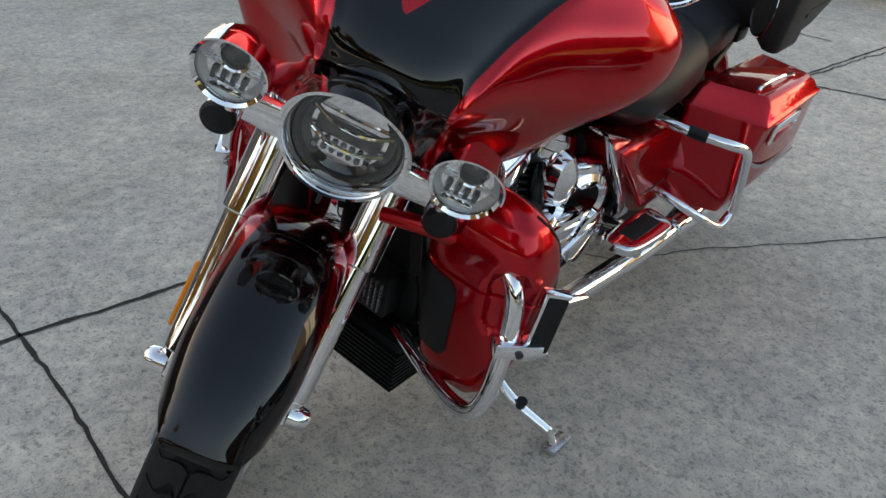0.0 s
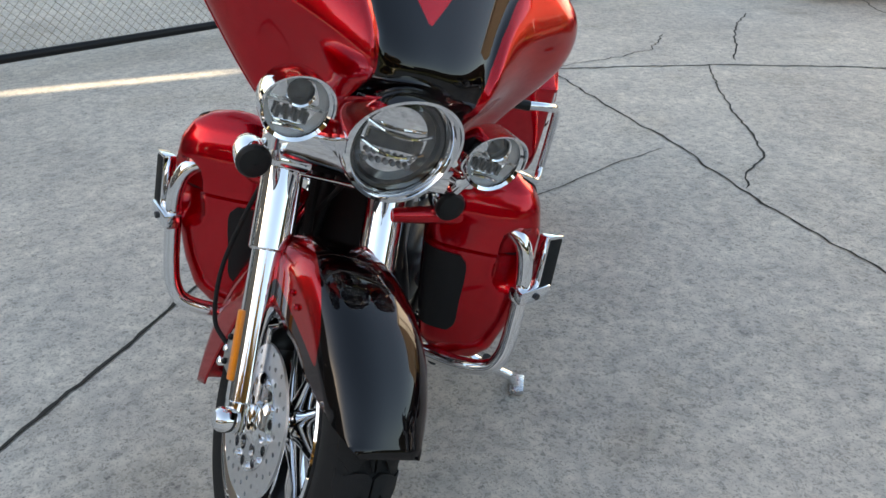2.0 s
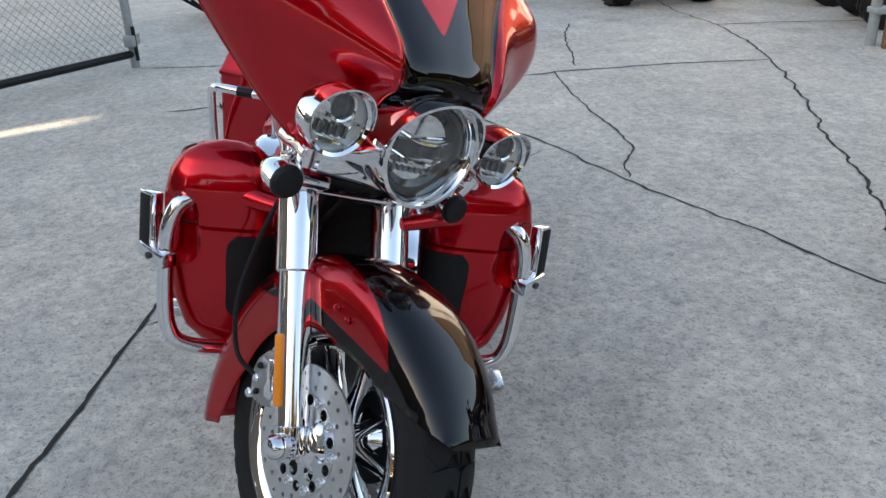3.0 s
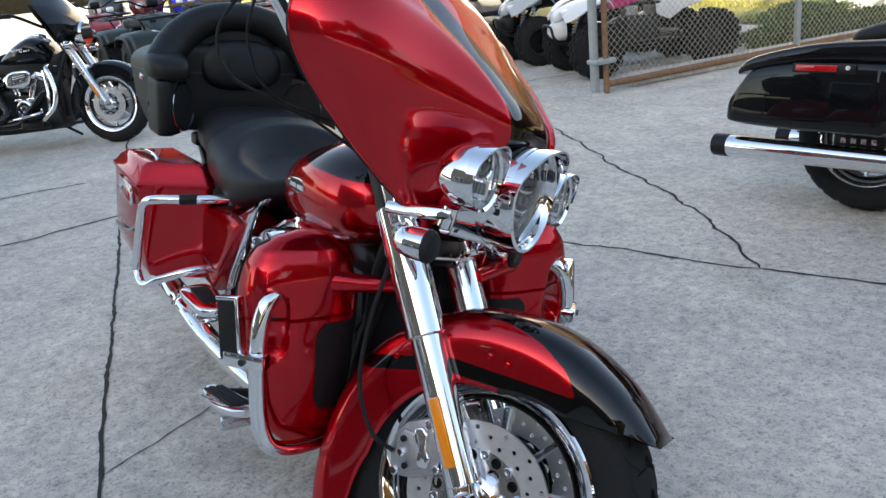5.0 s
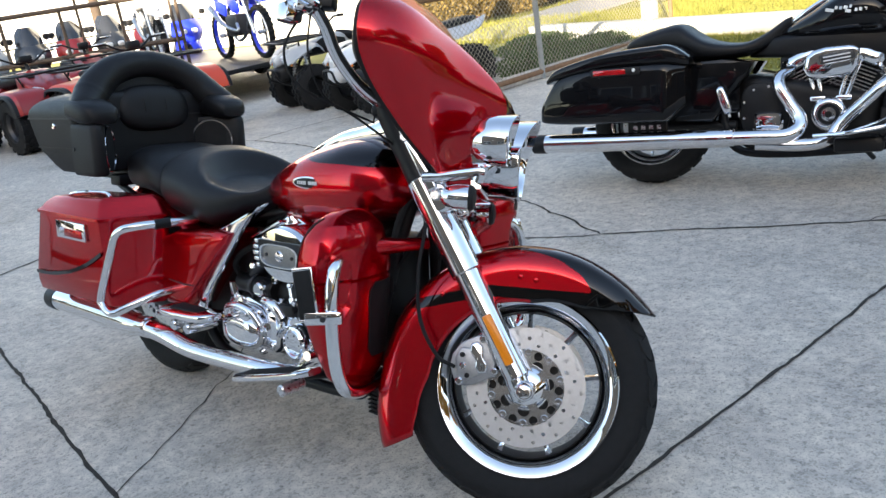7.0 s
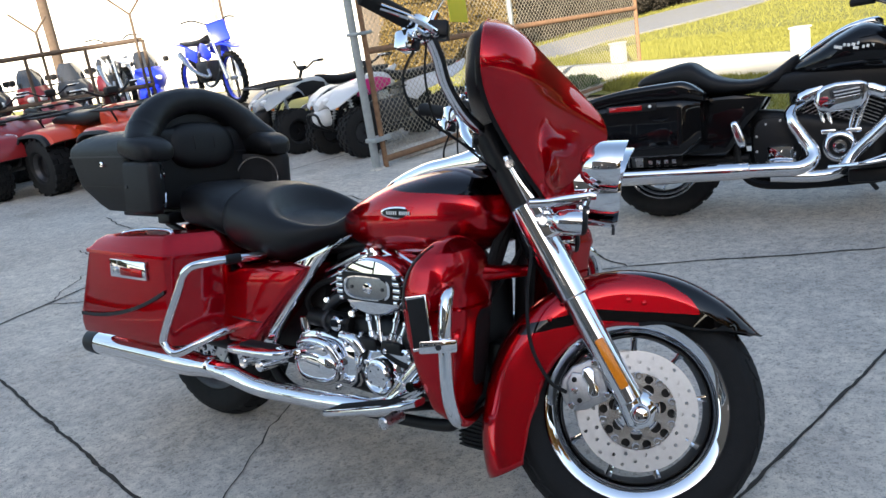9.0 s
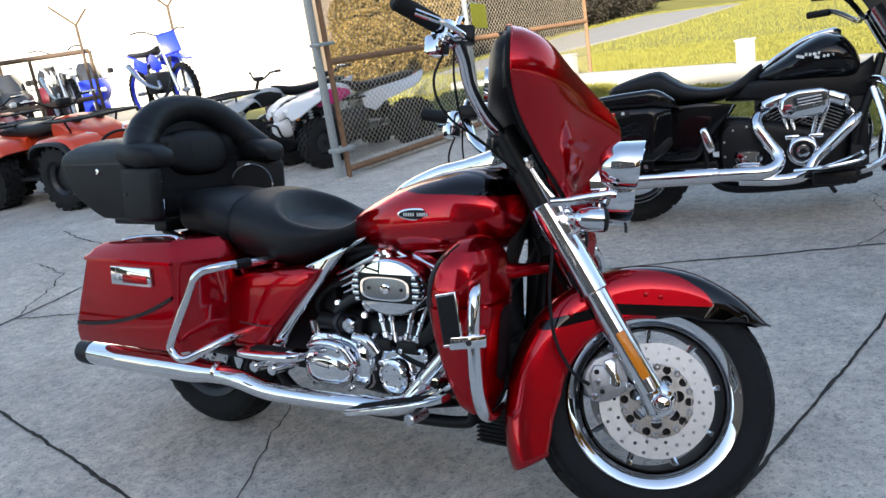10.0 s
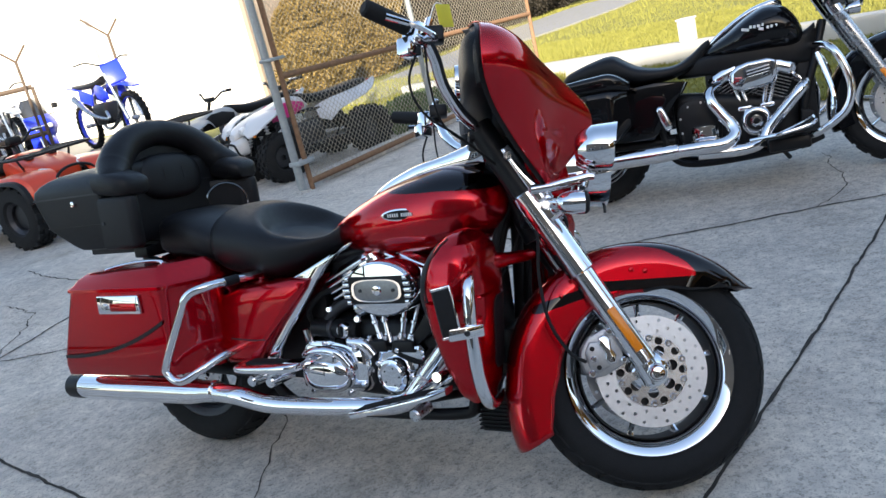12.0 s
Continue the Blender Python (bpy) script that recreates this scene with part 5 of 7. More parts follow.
        part("shock", rod((0.05, s * 0.135, 0.36), (0.2, s * 0.135, 0.55), 0.024), black_metal, bike)
    part("steering_head", rod((1.34, 0, 0.66), (1.22, 0, 0.93), 0.035, 20), black_metal, bike)
    oc = part("oil_cooler", box(1.16, 1.25, -0.115, 0.115, 0.15, 0.275, 0.006), black_metal, bike, "black finned oil cooler")
    for i in range(9):
        part("cooler_fin", box(1.155, 1.262, -0.122, 0.122, 0.158 + i * 0.0115, 0.162 + i * 0.0115), black_metal, oc)
    part("regulator", box(1.22, 1.27, -0.07, 0.07, 0.33, 0.43, 0.006), black_metal, bike)
    rg = part("chin_plate", box(1.10, 1.2, -0.10, 0.10, 0.28, 0.62, 0.02), black_plastic, bike)
    for i in range(10):
        part("coil_fin", box(1.268, 1.276, -0.058 + i * 0.0125, -0.054 + i * 0.0125, 0.345, 0.415), steel, rg)
    part("wiring_hose", tube([(1.30, 0.02, 0.80), (1.27, -0.06, 0.72), (1.25, -0.09, 0.62), (1.24, -0.1, 0.5)], 0.012, seg=8), rubber, bike)
    part("wiring_loom", tube([(1.30, -0.02, 0.82), (1.28, 0.07, 0.70), (1.26, 0.09, 0.6), (1.24, 0.1, 0.46)], 0.012, seg=8), rubber, bike)
    part("clutch_cable", tube([(1.24, 0.1, 0.9), (1.30, 0.02, 0.72), (1.22, -0.1, 0.52), (1.05, -0.16, 0.36), (0.85, -0.15, 0.42)], 0.006, seg=8), rubber, bike)


touring_motorcycle()
# ---- the yard ----
crack_mat = mat("dirt_in_cracks", (0.032, 0.029, 0.025), rough=1.0, noise_scale=40, noise_amount=0.5)


def crack(name, pts, width, rough=0.02, seed=1, label="dark dirt-filled crack in the concrete"):
    """An uneven ribbon of dirt along a broken line on the ground."""
    rr = random.Random(seed)
    path = []
    for a, b in zip(pts, pts[1:]):
        a, b = Vector((*a, 0)), Vector((*b, 0))
        k = max(2, int((b - a).length / 0.035))
        side = Vector((-(b - a).y, (b - a).x, 0)).normalized()
        for i in range(k):
            w = math.sin(math.pi * i / k) ** 0.5 if i else 0
            path.append(a.lerp(b, i / k) + side * rough * w * (noise.noise(Vector((a.x + i * 0.23, a.y, seed))) * 1.6 + rr.uniform(-0.35, 0.35)))
    path.append(Vector((*pts[-1], 0)))
    bm = bmesh.new()
    last = None
    for i, p in enumerate(path):
        d = (path[min(i + 1, len(path) - 1)] - path[max(i - 1, 0)]).normalized()
        n = Vector((-d.y, d.x, 0))
        w = width * 0.78 * (0.6 + 0.95 * rr.random() ** 1.5) * (0.35 if i in (0, len(path) - 1) else 1)
        w2 = width * 0.78 * (0.6 + 0.95 * rr.random() ** 1.5) * (0.35 if i in (0, len(path) - 1) else 1)
        cur = [bm.verts.new((p + n * w + Vector((0, 0, 0.003)))), bm.verts.new((p - n * w2 + Vector((0, 0, 0.003))))]
        if last:
            bm.faces.new((last[0], last[1], cur[1], cur[0]))
        last = cur
    tagged(part(name, bm, crack_mat, None), label, "crack", kind="structure")


JOINT = "straight dirt-filled joint between concrete slabs"
crack("slab_joint", [(-6.5, 0.6), (-3.7, 0.11), (-2.49, -0.075), (-1.33, -0.25), (-0.29, -0.417), (0.25, -0.507), (0.565, -0.55), (1.05, -0.62), (1.6, -0.725), (2.4, -0.86), (4.5, -1.2)], 0.0085, 0.006, 2, JOINT)
crack("slab_joint", [(1.45, -1.5), (1.583, -0.865), (1.605, -0.71), (1.65, -0.423), (1.715, -0.141), (1.79, 0.36), (1.85, 0.8), (1.89, 1.1), (2.0, 2.03), (2.1, 2.9), (2.4, 5.0)], 0.007, 0.005, 3, JOINT)
crack("slab_joint", [(-2.05, -1.0), (-2.17, -0.25), (-2.25, 0.2), (-2.3, 0.5), (-2.42, 1.0), (-2.52, 1.5), (-2.56, 2.27), (-2.53, 2.7), (-2.51, 2.87)], 0.010, 0.018, 4, JOINT)
crack("slab_joint", [(-3.89, 3.07), (-3.06, 2.99), (-2.6, 2.9), (-1.82, 2.7), (-1.4, 2.56), (-0.79, 2.345), (-0.37, 2.25), (0.07, 2.1), (0.41, 1.945), (0.7, 1.785)], 0.0085, 0.018, 5, "ragged crack along a slab edge")
crack("slab_joint", [(0.7, 1.785), (1.02, 1.95), (1.35, 2.09), (1.68, 2.265), (1.98, 2.4), (3.0, 2.85), (5.0, 3.7)], 0.0075, 0.008, 6, JOINT)
crack("slab_joint", [(-3.89, 3.07), (-3.85, 3.6), (-3.72, 4.23), (-3.6, 5.0)], 0.010, 0.01, 7, JOINT)
crack("slab_joint", [(-3.89, 3.07), (-4.6, 3.0), (-5.3, 3.05), (-7.0, 3.2)], 0.008, 0.018, 8, JOINT)
crack("crack", [(-2.32, 0.41), (-1.9, 0.6), (-1.5, 0.78), (-0.91, 1.07), (-0.42, 1.25), (-0.07, 1.415), (0.2, 1.567), (0.535, 1.69), (0.7, 1.785)], 0.0065, 0.012, 9)
crack("crack", [(-2.53, 1.4), (-2.0, 1.38), (-1.53, 1.385), (-1.1, 1.42), (-0.82, 1.41), (-0.62, 1.30), (-0.44, 1.27)], 0.006, 0.02, 10)
crack("crack", [(-4.3, 1.93), (-3.7, 1.75), (-3.27, 1.68), (-2.64, 1.585)], 0.007, 0.02, 11)
crack("crack", [(0.565, -0.55), (0.5, -0.43), (0.42, -0.28), (0.335, -0.14), (0.25, -0.01), (0.19, 0.14), (0.1, 0.2), (-0.1, 0.33), (-0.42, 0.588), (-0.64, 0.75), (-0.9, 1.0)], 0.0032, 0.012, 12)
crack("crack", [(-3.3, 0.1), (-2.8, 0.01), (-2.3, -0.08)], 0.007, 0.03, 13)
crack("crack", [(-2.3, 0.42), (-2.6, 0.8), (-2.9, 1.1), (-3.4, 1.2)], 0.005, 0.04, 14)
crack("crack", [(-3.36, -1.38), (-3.31, -1.03), (-3.3, -0.6), (-3.25, -0.2)], 0.010, 0.02, 15)
crack("crack", [(1.7, 2.26), (1.8, 2.6), (1.72, 2.9), (1.6, 3.3)], 0.003, 0.03, 17)

# ---- fence ----
galv = mat("galvanised_steel", (0.36, 0.38, 0.38), rough=0.5, metal=0.6, noise_scale=30, noise_amount=0.25, rough_var=0.15, bump=0.3)
rust = mat("rusty_pipe", (0.22, 0.12, 0.065), rough=0.85, noise_scale=25, noise_amount=0.5, bump=0.6)
wire = mat("galvanised_wire", (0.42, 0.37, 0.29), rough=0.6, metal=0.2, noise_scale=30, noise_amount=0.3)


def chain_link(a, b, z0, z1, step=0.06, r=0.0024):
    """Diagonal woven wires between two posts, as one mesh."""
    a, b = Vector((*a, 0)), Vector((*b, 0))
    L, H, d = (b - a).length, z1 - z0, (b - a).normalized()
    n = Vector((-d.y, d.x, 0))
    bm = bmesh.new()
    for s in (-1, 1):
        for i in range(int((L + H) / step) + 1):
            u0 = i * step - (H if s > 0 else 0)
            ua, ub = (u0, u0 + H) if s > 0 else (u0, u0 - H)
            q = sorted((-ua / (ub - ua), (L - ua) / (ub - ua)))
            lo, hi = max(0.0, q[0]), min(1.0, q[1])
            if hi - lo < 0.01:
                continue
            p = a + d * (ua + (ub - ua) * lo) + n * 0.002 * s + Vector((0, 0, z0 + H * lo))
            e = a + d * (ua + (ub - ua) * hi) + n * 0.002 * s + Vector((0, 0, z0 + H * hi))
            w = (e - p).normalized()
            o = w.cross(n).normalized()
            ring = [[bm.verts.new(c + r * (math.cos(x) * n + math.sin(x) * o)) for x in (0, 2.1, 4.2)] for c in (p, e)]
            for j in range(3):
                bm.faces.new((ring[0][j], ring[0][(j + 1) % 3], ring[1][(j + 1) % 3], ring[1][j]))
    return bm


def fence(label, posts, rails, z0, z1, rail_mat):
    f = thing("chain_link_fence", label, "fence")
    for (x, y), r, h, m in posts:
        p = part("post", rod((x, y, 0), (x, y, h), r, 16), m, f)
        part("post_cap", lathe([(r * 1.15, -0.03), (r * 1.15, 0.0), (r * 0.7, 0.03), (0.004, 0.035)], axis="z", center=(x, y, h), seg=16), m, p)
    for (a, b), zz in rails:
        part("rail", rod((*a, zz[0]), (*b, zz[1]), 0.028, 12), rail_mat, f)
    a, b = posts[0][0], posts[-1][0]
    tagged(part("wire_mesh", chain_link(a, b, z0, z1), wire, f, "woven diamond wire mesh"), kind="stuff")
    return f


PA, PB, PC = (-2.66, 3.765), (-2.59, 5.89), (-2.5, 8.55)
f = fence("chain-link gate leaf with rusty rails and galvanised posts", [(PA, 0.024, 2.6, rust), (PB, 0.03, 2.2, galv), (PC, 0.025, 2.3, rust)], [((PA, PC), (0.07, 0.07)), ((PA, PC), (1.02, 0.9)), ((PA, PC), (2.2, 2.2))], 0.08, 2.18, rust)
gp = thing("gate_post", "tall galvanised steel gate post standing in the yard", "post")
part("post", rod((-2.7, 3.68, 0), (-2.7, 3.68, 3.0), 0.036, 20), galv, gp)
part("lower_clamp", box(-2.75, -2.61, 3.64, 3.84, 0.24, 0.28, 0.01), galv, gp)
part("mid_clamp", box(-2.75, -2.61, 3.64, 3.83, 1.16, 1.19, 0.01), galv, gp)
part("footing", lathe([(0.08, 0.0), (0.07, 0.015), (0.04, 0.02)], axis="z", center=(-2.7, 3.68, 0), seg=16), concrete, gp)
# open gate leaf on the other side of the yard
QA, QB = (-3.43, -1.5), (-1.5, -2.95)
g2 = fence("low chain-link gate leaf with a dark lower rail", [(QA, 0.032, 2.0, galv), (QB, 0.022, 2.0, black_metal)], [((QA, QB), (0.1, 0.1)), ((QA, QB), (1.0, 1.0)), ((QA, QB), (1.95, 1.95))], 0.1, 1.93, black_metal)
part("foot_bracket", box(-3.50, -3.33, -1.53, -1.45, 0.16, 0.24, 0.01), galv, g2)
part("drop_bolt", rod((-3.37, -1.46, 0.06), (-3.37, -1.46, 0.3), 0.014, 10), black_metal, g2)
tagged(part("curb", loft([[(x + 0.09 * u, y, 0.05 + 0.05 * v) for u, v in sup(8, 4)] for x, y in ((-2.75, 4.05), (-2.66, 5.9), (-2.55, 8.5))]), concrete, None), "low weathered concrete curb under the fence", "curb", kind="structure")

# ---- lawn, low wall, path, distance ----
grass_soil = mat("lawn", (0.17, 0.165, 0.03), rough=0.95, noise_scale=1.2, noise_amount=0.35, bump=1.0, bump_scale=60)
bm = bmesh.new()
gx, gy = 60, 30
def lawn_edge(x):
    return float(np.interp(x, (-2.6, 1.5, 3.0), (7.5, 4.6, 4.0)))


vs = [[bm.verts.new((-60 + 2.0 * i, lawn_edge(-60 + 2.0 * i) + (46 - lawn_edge(-60 + 2.0 * i)) * (j / (gy - 1)) ** 1.5, 0.03 + 0.012 * noise.noise(Vector((i * 0.4, j * 0.4, 0))))) for i in range(gx)] for j in range(gy)]
for j in range(gy - 1):
    for i in range(gx - 1):
        bm.faces.new((vs[j][i], vs[j][i + 1], vs[j + 1][i + 1], vs[j + 1][i]))
tagged(part("lawn_ground", bm, grass_soil, None), "sunlit lawn beyond the low wall", "lawn", kind="structure")
blade = mat("grass_blades", (0.20, 0.195, 0.035), rough=0.8, noise_scale=3, noise_amount=0.4)


def grass_patch(name, n, xr, yr, seed, h=0.09):
    rr = random.Random(seed)
    verts, faces = [], []
    for i in range(n):
        x, y = rr.uniform(*xr), rr.uniform(*yr)
        if y < lawn_edge(x) + 0.05:
            continue
        a, hh, w = rr.uniform(0, 6.28), h * rr.uniform(0.4, 1.2), 0.007
        dx, dy = math.cos(a) * w, math.sin(a) * w
        lx, ly = rr.uniform(-0.04, 0.04), rr.uniform(-0.04, 0.04)
        k = len(verts)
        verts += [(x - dx, y - dy, 0.02), (x + dx, y + dy, 0.02), (x + lx, y + ly, 0.03 + hh)]
        faces.append((k, k + 1, k + 2))
    me = bpy.data.meshes.new(name)
    me.from_pydata(verts, [], faces)
    me.materials.append(blade)
    return tagged(new(name, me), "short yellow-green grass of the lawn", "grass", kind="stuff")


grass_patch("grass", 170000, (-5, 6), (4.5, 14), 5, 0.045)
grass_patch("grass", 110000, (-14, 14), (14, 30), 6, 0.06)
grass_patch("grass", 9000, (-2.5, -2.0), (5.0, 8.4), 7, 0.12)
grass_patch("grass", 16000, (-9, -2.7), (8.8, 12), 8, 0.12)
pale = mat("pale_concrete", (0.52, 0.50, 0.46), rough=0.8, noise_scale=4, noise_amount=0.12, bump=0.3)
WALL = Matrix.Translation((-1.8, 8.2, 0)) @ pose(0, 0, 0, 0, 0, -10.8)
tagged(part("low_wall", box(-3.2, 26, 0, 0.22, 0, 0.24, 0.02), pale, None, "", WALL), "low white concrete wall at the edge of the lawn", "wall", kind="structure")
for x in (-1.0, 1.45, 3.9, 6.35):
    b = thing("bollard", "short white square concrete bollard on the low wall", "bollard", group="bollards on the low wall", matrix=WALL)
    part("shaft", box(x - 0.08, x + 0.08, 0.03, 0.19, 0.24, 0.48, 0.015), pale, b)
    part("cap", box(x - 0.09, x + 0.09, 0.02, 0.20, 0.48, 0.505, 0.008), pale, b)
# Grey darkened to put shade on the path, which the sun lights here.
path_shade_grey = mat("shade_grey_path_concrete", (0.25, 0.25, 0.26), rough=0.85, noise_scale=4, noise_amount=0.15, bump=0.3)
tagged(part("path", plate([(-5.6, 9.2), (-6.4, 14.8), (-5.95, 17.6), (-5.7, 21), (-6.0, 28), (-9.4, 28), (-9.3, 24), (-8.9, 19), (-8.2, 14), (-7.2, 9.4)], 0.03, 0.075, plane="xy"), path_shade_grey, None), "pale concrete path with shade put into its grey", "path", kind="structure")

# golden shrubs behind the fence
leaf_gold = mat("golden_leaves", (0.38, 0.19, 0.03), rough=0.7, noise_scale=4, noise_amount=0.5)
leaf_green = mat("green_leaves", (0.07, 0.11, 0.03), rough=0.7, noise_scale=4, noise_amount=0.5)
bark = mat("bark", (0.10, 0.07, 0.05), rough=0.9, noise_scale=20, noise_amount=0.4, bump=0.6, bump_scale=60)


def shrub(name, x, y, rx, ry, h, n, m, seed, label, leaf=0.07):
    rr = random.Random(seed)
    s = thing(name, label, "shrub", group="shrubs behind the fence")
    for i in range(5):
        a = rr.uniform(0, 6.28)
        part("stem", tube([(x, y, 0), (x + 0.3 * rx * math.cos(a), y + 0.3 * ry * math.sin(a), h * 0.4), (x + 0.6 * rx * math.cos(a), y + 0.6 * ry * math.sin(a), h * 0.75)], [0.04, 0.03, 0.012], seg=6, n=3), bark, s)
    verts, faces = [], []
    for i in range(n):
        th, v, q = rr.uniform(0, 6.28), rr.uniform(0.02, 1), rr.random() ** 0.35
        prof = (1 - abs(2 * v - 0.9) ** 3 * 0.75) if v < 0.95 else 0.5
        wob = 1 + 0.28 * noise.noise(Vector((math.cos(th) * 2, math.sin(th) * 2, v * 4 + seed)))
        c = Vector((x + rx * q * prof * wob * math.cos(th), y + ry * q * prof * wob * math.sin(th), h * v * (0.93 + 0.1 * wob)))
        d = Vector((rr.uniform(-1, 1), rr.uniform(-1, 1), rr.uniform(-1, 1))).normalized()
        e = d.orthogonal().normalized()
        k, L = len(verts), leaf * rr.uniform(0.6, 1.4)
        verts += [c - d * L, c + e * L * 0.4, c + d * L, c - e * L * 0.4]
        faces.append((k, k + 1, k + 2, k + 3))
    me = bpy.data.meshes.new("foliage")
    me.from_pydata([tuple(v) for v in verts], [], faces)
    me.materials.append(m)
    o = new("foliage", me)
    o.parent = s
    tagged(o, kind="stuff")
    return s


leaf_olive = mat("olive_gold_leaves", (0.135, 0.088, 0.018), rough=0.7, noise_scale=2.5, noise_amount=0.6)
# Leaf brown is darkened so the shrubs stand in for shaded house and hedge.
leaf_shade = mat("shade_brown_leaves", (0.016, 0.012, 0.006), rough=0.8, noise_scale=3, noise_amount=0.6)
for i, (x, y, rx, h) in enumerate(((-9.9, 13.2, 0.95, 2.3), (-9.4, 14.3, 0.95, 2.6), (-9.0, 11.9, 0.8, 1.5))):
    shrub("shrub", x, y, rx, rx, h, 24000, leaf_olive, 20 + i, "rounded golden shrub in autumn leaf", 0.04)
# Row added to cover the tan side wall with a shade-dark mass.
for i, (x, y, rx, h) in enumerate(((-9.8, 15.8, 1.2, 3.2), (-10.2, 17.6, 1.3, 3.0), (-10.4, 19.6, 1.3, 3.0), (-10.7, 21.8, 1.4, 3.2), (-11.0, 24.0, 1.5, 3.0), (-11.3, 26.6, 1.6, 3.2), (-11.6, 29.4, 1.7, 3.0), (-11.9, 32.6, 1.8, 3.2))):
    shrub("shade_shrub", x, y, rx, rx, h, 12000, leaf_shade, 50 + i, "shrub beyond the path, shade painted into its dark brown leaves", 0.06)
for i, (x, y, rx, h) in enumerate(((-3.1, 6.4, 0.35, 0.2), (-2.9, 7.4, 0.35, 0.22), (-3.9, 7.6, 0.5, 0.25))):
    shrub("weed_clump", x, y, rx, 0.6, h, 2200, leaf_green, 40 + i, "low green weeds along the fence", 0.03)
# Near-black base colour paints in the shade of the far hedge and houses.
shade_backdrop = mat("shade_backdrop", (0.009, 0.009, 0.007), rough=0.9, noise_scale=3, noise_amount=0.5, bump=1.0, bump_scale=8, spec=0.0)
tagged(part("backdrop", box(-62, 34, 44, 45, 0, 9), shade_backdrop, None), "plain backdrop box, shade of hedge and houses put into its colour", "backdrop", kind="structure")

# ---- buildings ----
tan = mat("tan_block", (0.26, 0.21, 0.165), rough=0.9, noise_scale=3, noise_amount=0.15, bump=0.4, bump_scale=30)
stucco = mat("white_stucco", (0.82, 0.80, 0.76), rough=0.85, noise_scale=2, noise_amount=0.05, bump=0.3, bump_scale=40)
# Brown chosen for the dark band it gives in chrome reflections.
shade_building_wall = mat("dark_brown_wall", (0.12, 0.095, 0.08), rough=0.85, noise_scale=2, noise_amount=0.1, bump=0.3, bump_scale=40)
hall = thing("white_hall", "large white plastered hall with a tan side wall", "building")
part("wall", box(-60, -11.02, 12.3, 24, 0, 9), stucco, hall)
part("side_wall", box(-11.02, -10.9, 12.32, 24, 0, 9), tan, hall)
part("roof", box(-60.3, -10.6, 12.0, 24.3, 9, 9.25), pale, hall)
# Unseen building added on the sun side to keep the yard in shade.
blocker = thing("shade_building", "unseen dark brown building added to shade the yard", "building")
# Slit between the boxes lets one streak of sun onto the ground.
part("wall", join(box(-3.2, 4.03, -12.05, -12, 0, 8.2), box(4.19, 17, -12.05, -12, 0, 8.2), box(4.03, 4.19, -12.05, -12, 4.45, 8.2), box(4.03, 4.19, -12.05, -12, 0, 3.95)), shade_building_wall, blocker)
part("roof", box(-3.5, 17.3, -20, -11.7, 8.2, 8.4), pale, blocker)
part("end_wall", box(-3.2, -3.15, -20, -12.05, 0, 8.2), shade_building_wall, blocker)
# Windows are added detail on the unseen wall.
for x0 in (-1.5, 1.0, 7.0, 11.0):
    w = part("added_window", box(x0, x0 + 2, -12.0, -11.96, 1.0, 3.0, 0.01), lens_dark, blocker)
    part("window_frame", join(box(x0 - 0.08, x0, -12, -11.93, 0.92, 3.08), box(x0 + 2, x0 + 2.08, -12, -11.93, 0.92, 3.08), box(x0, x0 + 2, -12, -11.93, 3.0, 3.08), box(x0, x0 + 2, -12, -11.93, 0.92, 1.0)), white_paint, w)


# ---- trees and distance that close the place ----
def tree(x, y, h, r, seed, m, n=13000):
    rr = random.Random(seed)
    t = thing("tree", "autumn tree with golden leaves beyond the yard", "tree", group="autumn trees", matrix=Matrix.Translation((x, y, 0)))
    part("trunk", tube([(0, 0, 0), (0.05, 0.02, h * 0.2), (0, 0.08, h * 0.4), (0.06, 0, h * 0.7)], [0.2, 0.16, 0.12, 0.05], seg=10), bark, t)
    tips = []
    for i in range(9):
        a, z = rr.uniform(0, 6.28), h * rr.uniform(0.3, 0.6)
        e = Vector((r * 0.75 * math.cos(a), r * 0.75 * math.sin(a), z + h * rr.uniform(0.12, 0.35)))
        part("limb", tube([(0.02, 0.04, z), e * 0.5 + Vector((0, 0, z * 0.5)), e], [0.07, 0.045, 0.015], seg=6, n=3), bark, t)
        tips.append(e)
    tips += [Vector((rr.uniform(-0.5, 0.5) * r, rr.uniform(-0.5, 0.5) * r, h * rr.uniform(0.6, 0.95))) for _ in range(14)]
    verts, faces = [], []
    for i in range(n):
        c = rr.choice(tips) + Vector((rr.gauss(0, 1), rr.gauss(0, 1), rr.gauss(0, 0.7))) * r * 0.22
        d = Vector((rr.uniform(-1, 1), rr.uniform(-1, 1), rr.uniform(-1, 1))).normalized()
        e = d.orthogonal()
        k, L = len(verts), 0.12 * rr.uniform(0.6, 1.4)
        verts += [c - d * L, c + e * L * 0.6, c + d * L, c - e * L * 0.6]
        faces.append((k, k + 1, k + 2, k + 3))
    me = bpy.data.meshes.new("crown")
    me.from_pydata([tuple(v) for v in verts], [], faces)
    me.materials.append(m)
    o = new("crown", me)
    o.parent = t
    tagged(o, kind="stuff")


for i, (x, y) in enumerate(((15.5, -7.0), (17.0, -2.5), (16.0, 2.5), (18.0, 7.0), (20.0, 12.0))):
    tree(x, y, 6.5 + (i % 3), 2.4, 60 + i, leaf_gold)
# Plain near-black boxes added to close the horizon; no trees are modelled.
tagged(part("backdrop", box(34, 35, -40, 45, 0, 6), shade_backdrop, None), "plain dark box added to close the horizon beyond the yard", "backdrop", kind="structure")
